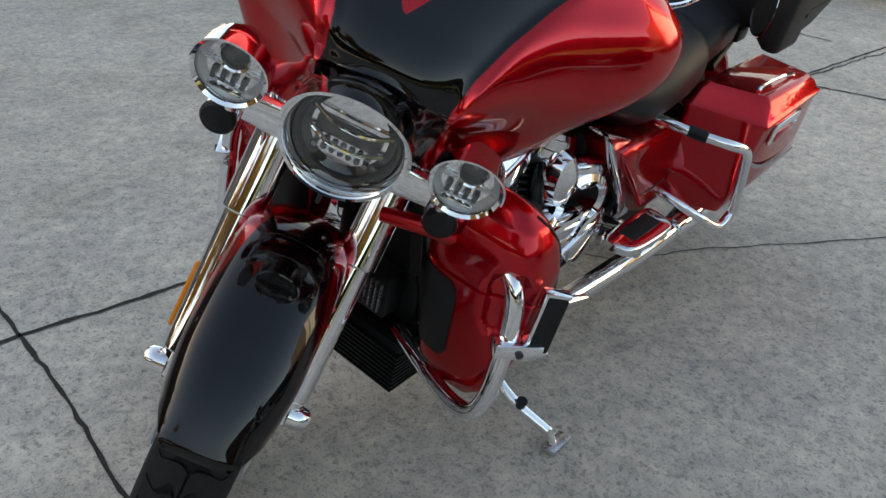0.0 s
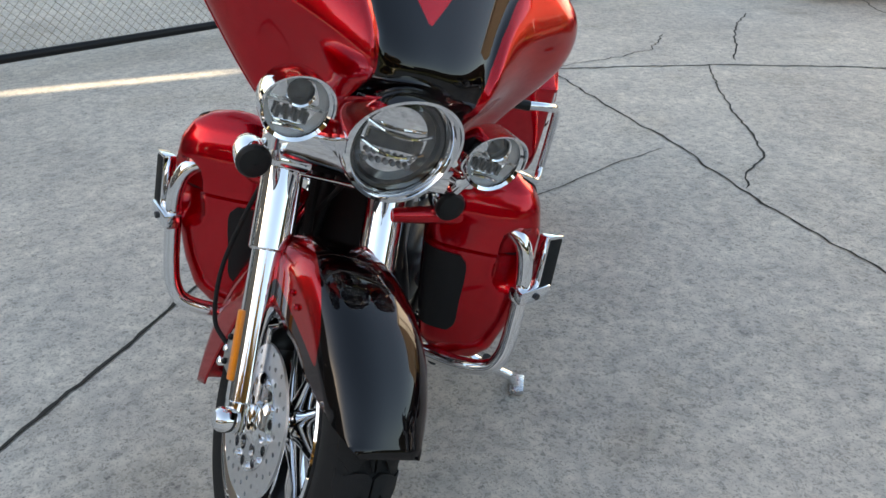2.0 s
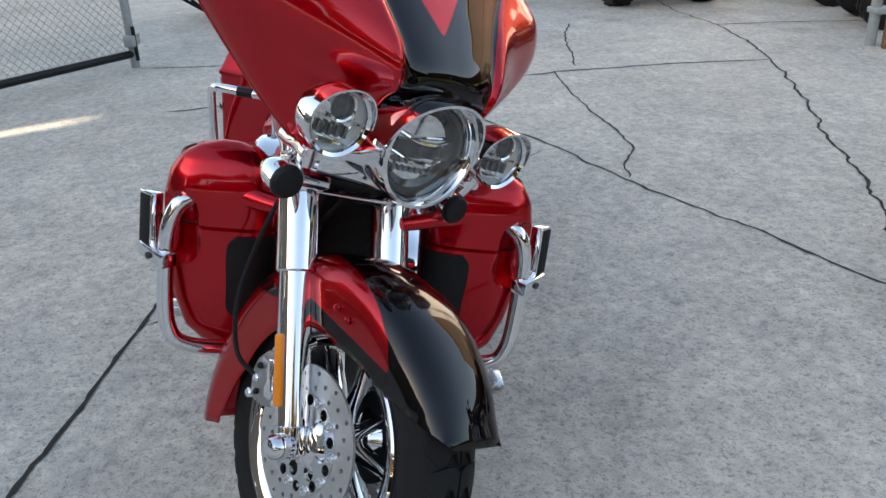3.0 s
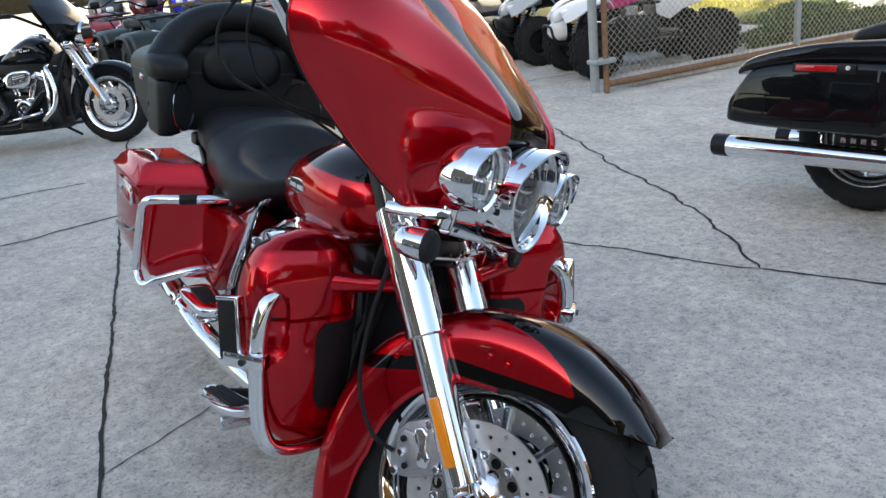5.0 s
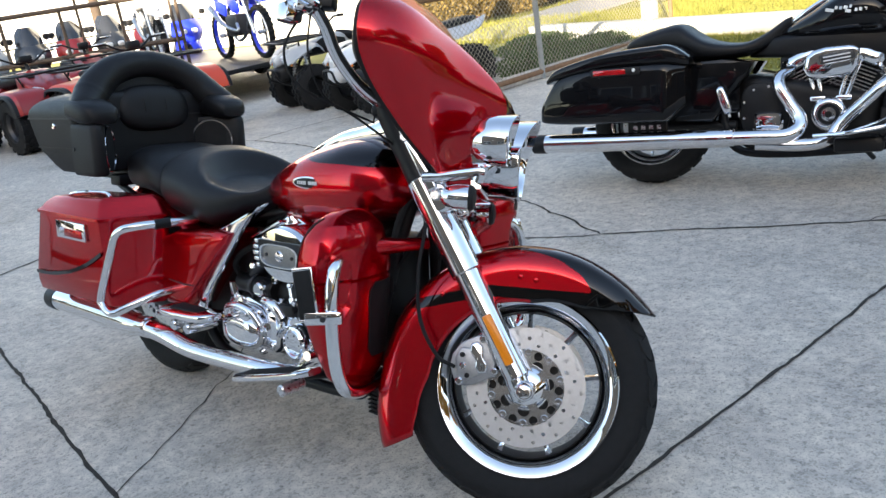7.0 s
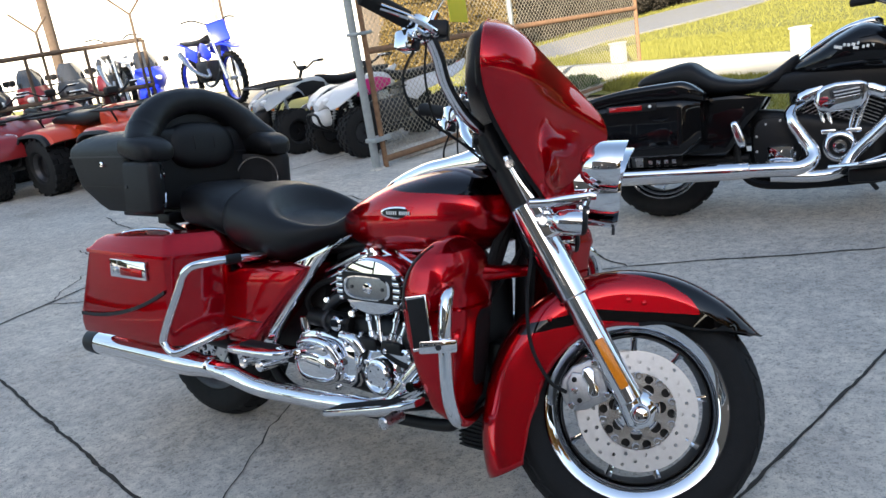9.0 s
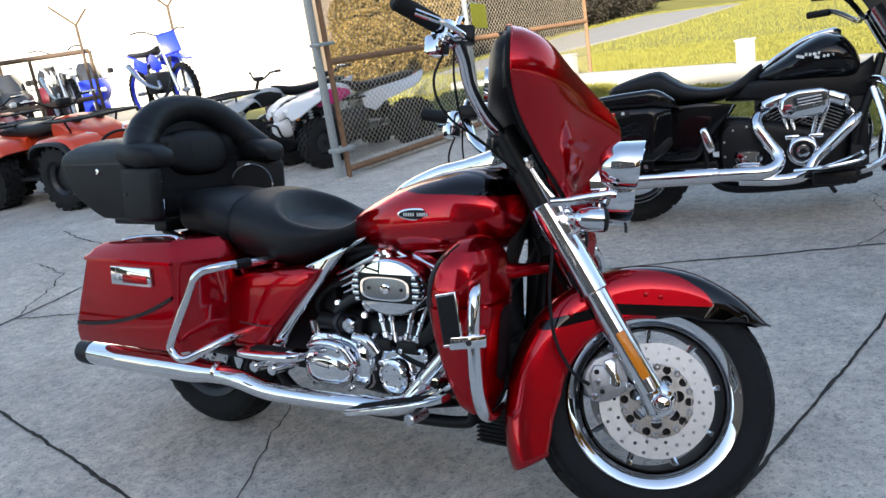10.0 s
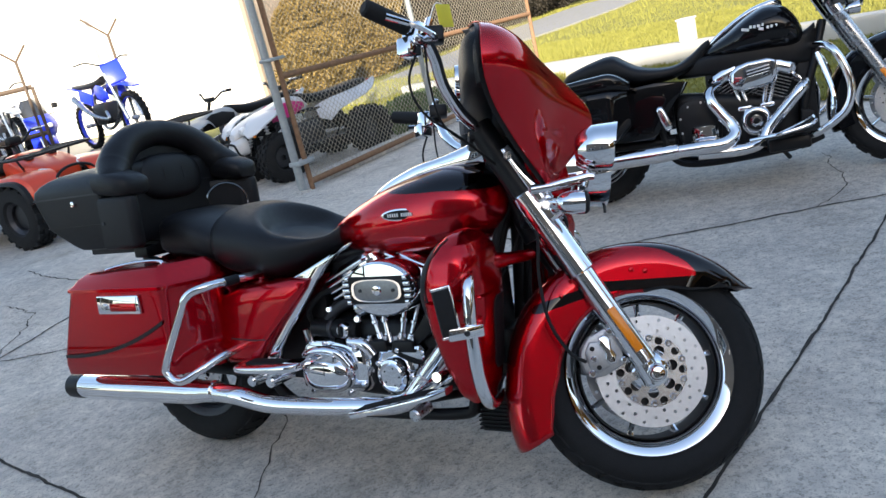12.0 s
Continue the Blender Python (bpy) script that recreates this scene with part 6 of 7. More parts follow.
tagged(part("backdrop", box(-62, -61, -40, 14, 0, 8), shade_backdrop, None), "plain dark box added to close the horizon behind the parked quads", "backdrop", kind="structure")
tagged(part("backdrop", box(-61, -6, -46, -45, 0, 4), shade_backdrop, None), "plain dark box added to close the horizon toward -y", "backdrop", kind="structure")
# ---- the black motorcycle and its like ----
def touring_bagger(label, m, pipe_mat):
    b = thing("black_motorcycle", label, "motorcycle", matrix=m, group="parked black motorcycles")
    wheel(b, "rear_wheel", (0, 0, 0.316), 0.316, 0.207, 0.072, None, "", (-1,), 7, 24)
    wheel(b, "front_wheel", (1.565, 0, 0.316), 0.316, 0.222, 0.062, None, "", (-1, 1), 7, 24)
    for s in (-1, 1):
        bag = part("saddlebag", body_x([(-0.50, s * 0.27, 0.06, 0.37, 0.41), (-0.47, s * 0.275, 0.085, 0.36, 0.48), (-0.36, s * 0.28, 0.1, 0.35, 0.60), (-0.1, s * 0.28, 0.108, 0.345, 0.635), (0.1, s * 0.275, 0.108, 0.345, 0.635), (0.17, s * 0.275, 0.105, 0.35, 0.63), (0.25, s * 0.255, 0.07, 0.42, 0.62)], e=6), black_paint, b, "gloss black stretched saddlebag")
        part("lid", body_x([(-0.45, s * 0.272, 0.085, 0.56, 0.585), (-0.38, s * 0.276, 0.102, 0.58, 0.64), (-0.15, s * 0.278, 0.112, 0.615, 0.692), (0.1, s * 0.273, 0.111, 0.618, 0.712), (0.19, s * 0.266, 0.104, 0.615, 0.708), (0.26, s * 0.255, 0.078, 0.605, 0.66), (0.275, s * 0.245, 0.04, 0.61, 0.64)], e=4.2), black_paint, bag)
        lt = part("side_marker", box(-0.20, 0.05, s * 0.386 - 0.006, s * 0.386 + 0.006, 0.58, 0.618, 0.006), black_plastic, bag)
        part("red_lens", box(-0.185, -0.02, s * 0.392 - 0.004, s * 0.392 + 0.004, 0.586, 0.611, 0.003), red_lens, lt)
        part("marker_cap", lathe([(0.001, s * 0.005), (0.008, s * 0.004), (0.009, 0)], center=(0.02, s * 0.392, 0.602), seg=12), white_paint, lt)
        mf = part("muffler", tube([(-0.50, s * 0.295, 0.25), (-0.2, s * 0.295, 0.25), (0.15, s * 0.29, 0.25), (0.40, s * 0.288, 0.25), (0.46, s * 0.285, 0.252)], [0.048, 0.048, 0.046, 0.044, 0.034], seg=26), pipe_mat, b)
        part("end_cap", lathe([(0.035, -0.02), (0.043, -0.06), (0.049, -0.06), (0.051, -0.02), (0.05, 0.01), (0.035, 0.01)], axis="x", center=(-0.50, s * 0.295, 0.25), close=True, seg=24), black_metal, mf)
        part("muffler_bracket", box(-0.06, 0.14, s * 0.24 - 0.012, s * 0.24 + 0.012, 0.29, 0.345, 0.006), black_metal, mf)
        for k in range(4):
            part("bracket_slot", box(-0.03 + k * 0.04, -0.01 + k * 0.04, s * 0.2535 - 0.002, s * 0.2535 + 0.002, 0.305, 0.325), steel, mf)
        part("side_cover", loft([[(0.34 + (x - 0.34) * k, s * y, 0.47 + (z - 0.47) * k) for x, z in ((0.13, 0.335), (0.2, 0.56), (0.24, 0.62), (0.40, 0.625), (0.545, 0.60), (0.50, 0.53), (0.43, 0.447), (0.38, 0.36), (0.345, 0.322))] for y, k in ((0.10, 1.0), (0.185, 1.0), (0.203, 0.96), (0.208, 0.85), (0.208, 0.4))]), black_paint, b)
        part("engine_guard", tube([(1.08, s * 0.12, 0.22), (1.11, s * 0.30, 0.23), (1.18, s * 0.365, 0.265), (1.262, s * 0.38, 0.33), (1.293, s * 0.38, 0.43), (1.27, s * 0.37, 0.55), (1.225, s * 0.34, 0.635), (1.18, s * 0.2, 0.66), (1.17, s * 0.06, 0.66)], 0.0185), chrome, b)
        part("guard_stay", tube([(1.17, s * 0.30, 0.62), (1.2, s * 0.33, 0.50), (1.215, s * 0.36, 0.40), (1.20, s * 0.365, 0.29)], 0.013, seg=10), chrome, b)
        part("fork_leg", rod((1.30, s * 0.105, 0.80), (1.55, s * 0.105, 0.33), 0.034, 20), steel, b)
        part("fork_reflector", moved(box(-0.012, 0.012, -0.004, 0.004, -0.06, 0.06, 0.004), Matrix.Translation((1.495, s * 0.14, 0.435)) @ Matrix.Rotation(radians(-28), 4, "Y")), orange, b, "orange side reflector")
        part("upper_fork", rod((1.20, s * 0.105, 1.0), (1.30, s * 0.105, 0.80), 0.04, 16), chrome, b)
        fl = part("floorboard", body_x([(0.85, s * 0.32, 0.03, 0.245, 0.26), (0.92, s * 0.33, 0.055, 0.245, 0.264), (1.05, s * 0.33, 0.055, 0.25, 0.27), (1.11, s * 0.32, 0.03, 0.256, 0.272)], e=4), black_metal, b)
        part("board_edge", tube([(0.82, s * 0.33, 0.25), (0.95, s * 0.388, 0.262), (1.09, s * 0.385, 0.285), (1.13, s * 0.34, 0.30)], 0.009, seg=10), chrome, fl)
        part("board_bracket", box(0.9, 1.1, s * 0.25 - 0.06, s * 0.25 + 0.06, 0.17, 0.235, 0.012), black_metal, fl)
        part("peg_cover", moved(body_x([(-0.07, 0, 0.012, -0.012, 0.012), (-0.05, 0, 0.02, -0.022, 0.022), (0.04, 0, 0.022, -0.02, 0.024), (0.065, 0, 0.01, -0.012, 0.012)], e=3), Matrix.Translation((0.415, s * 0.25, 0.425)) @ Matrix.Rotation(radians(72), 4, "Y")), chrome, b)
        part("frame_tube", tube([(1.24, s * 0.03, 0.78), (1.18, s * 0.07, 0.60), (1.11, s * 0.1, 0.40), (1.07, s * 0.12, 0.20), (0.95, s * 0.13, 0.165), (0.5, s * 0.13, 0.165), (0.40, s * 0.13, 0.30), (0.38, s * 0.13, 0.5)], 0.02), black_metal, b)
        part("swingarm", rod((0.45, s * 0.12, 0.30), (0.0, s * 0.115, 0.316), 0.024), black_metal, b)
        part("handgrip", rod((0.92, s * 0.42, 1.05), (1.03, s * 0.37, 1.05), 0.019, 14), rubber, b)
        part("turn_signal", lathe([(0.004, -0.05), (0.026, -0.03), (0.03, 0.02), (0.002, 0.03)], axis="x", center=(1.37, s * 0.2, 0.80), seg=20), chrome, b)
    part("tank", body_x([(0.61, 0, 0.02, 0.69, 0.72), (0.68, 0, 0.09, 0.685, 0.757), (0.78, 0, 0.15, 0.68, 0.815), (0.87, 0, 0.178, 0.675, 0.872), (0.97, 0, 0.187, 0.672, 0.912), (1.06, 0, 0.178, 0.672, 0.892), (1.11, 0, 0.145, 0.68, 0.835), (1.137, 0, 0.08, 0.70, 0.78)], e=2.4, n=48, fine=7), black_paint, b, "gloss black fuel tank")
    part("console", body_x([(0.66, 0, 0.015, 0.745, 0.765), (0.76, 0, 0.04, 0.80, 0.835), (0.9, 0, 0.05, 0.87, 0.91), (1.02, 0, 0.05, 0.89, 0.935), (1.06, 0, 0.02, 0.89, 0.92)], e=3), chrome, b)
    for s in (-1, 1):
        for k, (bx, bz, w) in enumerate(((0.865, 0.80, 0.018), (0.892, 0.808, 0.006), (0.91, 0.806, 0.006), (0.93, 0.806, 0.008), (0.95, 0.809, 0.005), (0.94, 0.79, 0.012), (0.972, 0.792, 0.006), (0.99, 0.793, 0.006), (1.01, 0.794, 0.007), (1.03, 0.795, 0.006), (1.055, 0.797, 0.012))):
            part("script_bar", moved(box(-w, w, -0.002, 0.002, -0.007, 0.007, 0.001, 1), Matrix.Translation((bx, s * (0.186 - 0.25 * max(0, bx - 1.0)), bz)) @ Matrix.Rotation(radians(14), 4, "Y")), white_paint, b)
    part("seat", body_x([(-0.10, 0, 0.10, 0.70, 0.74), (-0.06, 0, 0.13, 0.69, 0.765), (0.06, 0, 0.15, 0.685, 0.80), (0.17, 0, 0.16, 0.67, 0.815), (0.23, 0, 0.168, 0.64, 0.778), (0.30, 0, 0.178, 0.622, 0.732), (0.40, 0, 0.178, 0.622, 0.703), (0.50, 0, 0.155, 0.632, 0.70), (0.58, 0, 0.115, 0.655, 0.735), (0.65, 0, 0.065, 0.69, 0.785), (0.685, 0, 0.03, 0.73, 0.80)], e=3, n=44), vinyl, b, "low black two-up seat")
    part("rear_fender", loft([[(r * math.cos(radians(th)), y, 0.316 + r * math.sin(radians(th))) for r, y in ((0.36, -0.11), (0.39, -0.08), (0.398, 0), (0.39, 0.08), (0.36, 0.11), (0.35, 0.11), (0.382, 0), (0.35, -0.11))] for th in range(25, 175, 8)]), black_paint, b)
    part("front_fender", loft([[(1.565 + r * math.cos(radians(th)), y, 0.316 + r * math.sin(radians(th))) for r, y in ((0.25, -0.09), (0.32, -0.09), (0.346, -0.06), (0.355, 0), (0.346, 0.06), (0.32, 0.09), (0.25, 0.09), (0.245, 0.084), (0.338, 0), (0.245, -0.084))] for th in range(38, 206, 7)]), black_paint, b)
    part("fairing", loft([[(xx - 0.1 * (abs(u) ** 2), w * u, z) for u in np.linspace(-1, 1, 25)] for z, w, xx in ((0.83, 0.16, 1.36), (0.89, 0.26, 1.40), (0.97, 0.34, 1.40), (1.05, 0.37, 1.36), (1.13, 0.34, 1.30), (1.21, 0.22, 1.24))], closed=False), black_paint, b)
    part("inner_fairing", loft([[(xx - 0.06 - 0.05 * (abs(u) ** 2), w * u, z) for u in np.linspace(-1, 1, 17)] for z, w, xx in ((0.84, 0.15, 1.34), (0.89, 0.25, 1.36), (0.97, 0.33, 1.36), (1.05, 0.36, 1.32), (1.12, 0.33, 1.27))], closed=False), black_plastic, b)
    part("headlight", lathe([(0.02, -0.08), (0.09, -0.05), (0.1, 0.0), (0.09, 0.02), (0.001, 0.02)], axis="x", center=(1.41, 0, 0.90), seg=32), chrome, b)
    part("handlebar", tube([(0.92, -0.42, 1.05), (1.04, -0.36, 1.05), (1.14, -0.15, 0.97), (1.15, 0, 0.96), (1.14, 0.15, 0.97), (1.04, 0.36, 1.05), (0.92, 0.42, 1.05)], 0.013), black_paint, b)
    part("crankcase", body_x([(0.46, 0, 0.11, 0.23, 0.52), (0.52, 0, 0.135, 0.2, 0.54), (0.75, 0, 0.14, 0.19, 0.50), (0.95, 0, 0.14, 0.19, 0.45), (1.06, 0, 0.11, 0.24, 0.42), (1.09, 0, 0.07, 0.28, 0.38)], e=6), black_metal, b)
    part("engine_core", box(0.64, 1.10, -0.075, 0.075, 0.36, 0.68, 0.02), black_metal, b)
    part("tank_underside", body_x([(0.50, 0, 0.05, 0.62, 0.68), (0.62, 0, 0.1, 0.61, 0.71), (0.9, 0, 0.12, 0.60, 0.72), (1.12, 0, 0.09, 0.58, 0.74), (1.2, 0, 0.05, 0.56, 0.78)], e=5), black_metal, b)
    part("frame_panel", box(0.38, 0.50, -0.11, 0.11, 0.36, 0.60, 0.02), black_paint, b)
    part("downtube_cover", box(1.06, 1.17, -0.07, 0.07, 0.24, 0.62, 0.02), black_plastic, b)
    for sgn in (-1, 1):
        mm = Matrix.Translation((0.875, 0, 0.325)) @ Matrix.Rotation(radians(25 * sgn), 4, "Y")
        cyl = part("cylinder", moved(lathe([(0.055, 0.05), (0.055, 0.27)], axis="z", seg=24), mm), black_metal, b)
        for i in range(11):
            z = 0.085 + i * 0.0165
            part("fin", moved(box(-0.09, 0.09, -0.098, 0.098, z, z + 0.006, 0.002, 1), mm), dark_steel, cyl)
            part("fin_edge", moved(box(-0.088, 0.088, -0.1, -0.0975, z + 0.001, z + 0.005), mm), steel, cyl)
        part("rocker_box", moved(loft([[(0.108 * u * k, 0.118 * v * k, z) for u, v in sup(24, 4)] for z, k in ((0.268, 0.9), (0.275, 0.97), (0.29, 1.0), (0.312, 1.0), (0.33, 0.9), (0.338, 0.7))]), mm), chrome, cyl)
        for j in (-1, 1):
            tb = part("pushrod_tube", rod(mm @ Vector((0.02 * j - 0.02 * sgn, -0.112, 0.27)), (0.872 + sgn * 0.05 + 0.014 * j, -0.13, 0.41), 0.011, 14), chrome, cyl)
        part("tappet_cover", box(0.872 + sgn * 0.055 - 0.035, 0.872 + sgn * 0.055 + 0.035, -0.155, -0.11, 0.395, 0.42, 0.008), chrome, cyl)
    ac = part("air_cleaner", plate([(0.77, 0.507), (0.758, 0.55), (0.768, 0.603), (0.80, 0.628), (0.85, 0.642), (0.95, 0.645), (0.99, 0.635), (0.993, 0.60), (0.985, 0.55), (0.965, 0.512), (0.92, 0.503), (0.82, 0.50)], -0.21, -0.11, 0.02), chrome, b, "long chrome air cleaner cover")
    ins = Matrix.Translation((0.90, -0.212, 0.592)) @ Matrix.Rotation(radians(-7), 4, "Y")
    part("insert_frame", moved(loft([[(0.083 * k * u, y, 0.026 * k * v) for u, v in sup(32, 5)] for y, k in ((0.006, 1.0), (-0.005, 1.0), (-0.005, 0.88), (0.0, 0.84))]), ins), chrome, ac)
    part("insert", moved(box(-0.068, 0.068, -0.004, 0.004, -0.019, 0.019, 0.003), ins), dark_steel, ac)
    for i in (-1, 1):
        part("insert_bar", moved(box(-0.056, 0.056, -0.0065, -0.003, i * 0.008 - 0.003, i * 0.008 + 0.003, 0.001), ins), lamp_white, ac)
    cc = part("cam_cover", lathe([(0.001, -0.172), (0.02, -0.172), (0.03, -0.17), (0.034, -0.165), (0.045, -0.165), (0.05, -0.172), (0.06, -0.172), (0.072, -0.165), (0.082, -0.15), (0.084, -0.1)], center=(0.865, 0, 0.335), seg=48), chrome, b, "round chrome cam cover")
    part("cam_ring", lathe([(0.034, -0.1655), (0.034, -0.168), (0.046, -0.168), (0.046, -0.1655)], center=(0.865, 0, 0.335), seg=40, close=True), black_metal, cc)
    part("cam_emblem", lathe([(0.001, -0.1745), (0.014, -0.1735), (0.016, -0.171)], center=(0.865, 0, 0.335), seg=24), black_metal, cc)
    gb = part("gearbox_cover", loft([[(0.585 + hx * u, y, 0.37 + hz * v) for u, v in sup(28, 3.4)] for y, hx, hz in ((-0.11, 0.115, 0.13), (-0.15, 0.11, 0.125), (-0.158, 0.09, 0.1))]), black_metal, b)
    for a in range(9):
        part("cover_bolt", lathe([(0.001, -0.006), (0.006, -0.005), (0.007, 0.004)], center=(0.585 + 0.1 * math.cos(a * 0.698), -0.157, 0.37 + 0.11 * math.sin(a * 0.698)), seg=10), steel, gb)
    part("clutch_cover", loft([[(0.607 + 0.066 * k * u, y, 0.315 + 0.046 * k * v) for u, v in sup(24, 5)] for y, k in ((-0.14, 1), (-0.19, 1), (-0.205, 0.82), (-0.208, 0.5))]), chrome, gb)
    part("rear_pipe", tube([(0.70, -0.11, 0.55), (0.655, -0.16, 0.52), (0.655, -0.19, 0.475), (0.70, -0.2, 0.40), (0.745, -0.215, 0.33), (0.745, -0.24, 0.28), (0.69, -0.27, 0.25), (0.58, -0.285, 0.25), (0.44, -0.285, 0.25)], [0.024, 0.028, 0.031, 0.032, 0.033, 0.035, 0.036, 0.036, 0.036], seg=18), pipe_mat, b)
    part("front_pipe", tube([(1.08, -0.08, 0.52), (1.11, -0.15, 0.49), (1.085, -0.19, 0.455), (1.0, -0.2, 0.37), (0.92, -0.205, 0.29), (0.86, -0.23, 0.22), (0.75, -0.25, 0.205), (0.56, -0.265, 0.215)], [0.024, 0.028, 0.03, 0.03, 0.03, 0.03, 0.03, 0.028], seg=18), pipe_mat, b)
    part("pipe_clamp", rod((0.42, -0.287, 0.25), (0.47, -0.286, 0.252), 0.041, 20, 0.004), chrome, b)
    part("brake_pedal", tube([(0.92, -0.22, 0.24), (1.06, -0.28, 0.29), (1.12, -0.33, 0.32)], 0.009), chrome, b)
    part("chin_guard", plate([(1.06, 0.15), (1.18, 0.19), (1.14, 0.34), (1.08, 0.36)], -0.15, 0.15, 0.01), black_plastic, b)
    part("side_stand", rod((0.95, 0.15, 0.2), (1.03, 0.36, 0.075), 0.013, 12), black_metal, b)
    return b


touring_bagger("gloss black touring motorcycle with chrome exhaust, parked beside the lawn", Matrix.Translation((0.53, 2.6, 0)) @ pose(0, 0, 0, 0, 0, 13.5) @ pose(0, 0, 0, -9, 0, 0), chrome)
touring_bagger("black touring motorcycle with blacked-out pipes, parked behind", Matrix.Translation((-5.53, -1.08, 0)) @ pose(0, 0, 0, 0, 0, 56) @ pose(0, 0, 0, -8, 0, 0), black_paint)


# ---- quads ----
def knobby(parent, c, R, w, rim_r, rim_mat, name="wheel"):
    prof = [(rim_r, -w * 0.8), (rim_r + 0.02, -w), (R * 0.85, -w * 1.02), (R * 0.95, -w * 0.85), (R * 0.965, 0), (R * 0.95, w * 0.85), (R * 0.85, w * 1.02), (rim_r + 0.02, w), (rim_r, w * 0.8)]
    t = part(name, lathe(prof, center=c, close=True, seg=40), rubber, parent)
    bm = bmesh.new()
    for i in range(18):
        for j, yy in enumerate((-0.75, -0.25, 0.25, 0.75)):
            a = 2 * math.pi * (i + 0.5 * (j % 2)) / 18
            m = Matrix.Translation(Vector(c) + Vector((R * 0.965 * math.cos(a), yy * w, R * 0.965 * math.sin(a)))) @ Matrix.Rotation(-a, 4, "Y")
            q = bmesh.ops.create_cube(bm, size=1.0, matrix=m @ Matrix.Diagonal((R * 0.1, w * 0.36, R * 0.17, 1)))
    tagged(part("tread_knob", bm, rubber, t), kind="stuff")
    part("rim", lathe([(rim_r, -w * 0.8), (rim_r - 0.015, -w * 0.6), (rim_r - 0.02, w * 0.3), (0.03, w * 0.35), (0.03, w * 0.2), (rim_r - 0.03, w * 0.15), (rim_r - 0.03, -w * 0.5)], center=c, seg=28, close=True), rim_mat, t)
    part("rim_disc", lathe([(0.001, -w * 0.25), (rim_r * 0.5, -w * 0.3), (rim_r * 0.95, -w * 0.1), (rim_r * 0.95, 0.0), (0.001, 0.0)], center=c, seg=28), rim_mat, t)
    return t


def quad(label, m, shell, accent):
    q = thing("quad_bike", label, "quad bike", group="quads parked in a row", matrix=m)
    R = 0.31
    for x in (0.0, 1.25):
        for s in (-1, 1):
            knobby(q, (x, s * 0.42, R), R, 0.12 if x == 0 else 0.105, R * 0.5, dark_steel)
    part("chassis", body_x([(-0.1, 0, 0.12, 0.28, 0.46), (0.2, 0, 0.17, 0.24, 0.5), (0.9, 0, 0.17, 0.24, 0.5), (1.3, 0, 0.13, 0.3, 0.5), (1.45, 0, 0.08, 0.34, 0.46)], e=5), black_metal, q)
    for x in (0.0, 1.25):
        for s in (-1, 1):
            part("suspension_arm", join(rod((x + 0.1, s * 0.1, 0.36), (x, s * 0.36, R), 0.018, 8), rod((x - 0.1, s * 0.1, 0.36), (x, s * 0.36, R), 0.018, 8)), black_metal, q)
            part("shock", rod((x, s * 0.12, 0.66), (x, s * 0.32, R + 0.03), 0.03, 12), steel, q)
            arc = range(18, 150, 8) if x else range(35, 165, 8)
            flat = {a: (abs(math.cos(radians(a))) ** 3.4 + abs(math.sin(radians(a))) ** 3.4) ** (-1 / 3.4) for a in arc}
            part("front_fender" if x else "rear_fender", loft([[(x + r * flat[a] * math.cos(radians(a)), s * yy, R + r * flat[a] * math.sin(radians(a)) * 0.92 + 0.02) for r, yy in ((R + 0.085, 0.16), (R + 0.095, 0.3), (R + 0.085, 0.49), (R + 0.05, 0.53), (R + 0.04, 0.525), (R + 0.072, 0.48), (R + 0.082, 0.3), (R + 0.07, 0.16))] for a in arc]), shell, q)
            part("wheel_arch_liner", loft([[(x + r * flat[a] * math.cos(radians(a)), s * yy, R + r * flat[a] * math.sin(radians(a)) * 0.92 + 0.02) for r, yy in ((R + 0.06, 0.15), (R + 0.062, 0.49), (R + 0.058, 0.56), (R + 0.03, 0.575), (R + 0.02, 0.562), (R + 0.045, 0.47), (R + 0.045, 0.15))] for a in arc]), accent, q)
    part("hood", body_x([(0.72, 0, 0.13, 0.55, 0.80), (0.9, 0, 0.2, 0.58, 0.86), (1.15, 0, 0.26, 0.6, 0.80), (1.4, 0, 0.22, 0.56, 0.72), (1.5, 0, 0.14, 0.54, 0.65)], e=5.5), shell, q)
    for s in (-1, 1):
        part("hood_vent", moved(box(-0.09, 0.09, -0.035, 0.035, -0.006, 0.008, 0.004), Matrix.Translation((1.12, s * 0.13, 0.806)) @ Matrix.Rotation(radians(8), 4, "Y")), black_plastic, q)
        part("side_panel", plate([(0.55, 0.34), (0.95, 0.34), (0.98, 0.60), (0.62, 0.62)], *sorted((s * 0.17, s * 0.20)), 0.01), black_plastic, q)
    part("front_panel", body_x([(1.38, 0, 0.24, 0.44, 0.62), (1.46, 0, 0.2, 0.42, 0.6), (1.52, 0, 0.12, 0.44, 0.56)], e=4), accent, q)
    part("seat", body_x([(-0.25, 0, 0.13, 0.70, 0.78), (0.0, 0, 0.17, 0.68, 0.82), (0.4, 0, 0.16, 0.66, 0.82), (0.72, 0, 0.11, 0.7, 0.86)], e=3), vinyl, q)
    part("tail", body_x([(-0.42, 0, 0.14, 0.6, 0.72), (-0.2, 0, 0.24, 0.56, 0.72), (0.3, 0, 0.2, 0.5, 0.70)], e=3.5), shell, q)
    for s in (-1, 1):
        h = part("headlight", body_x([(1.34, s * 0.18, 0.02, 0.62, 0.68), (1.40, s * 0.185, 0.07, 0.60, 0.70), (1.46, s * 0.18, 0.06, 0.60, 0.68), (1.49, s * 0.17, 0.03, 0.61, 0.66)], e=3), lamp_white, q, "clear headlight")
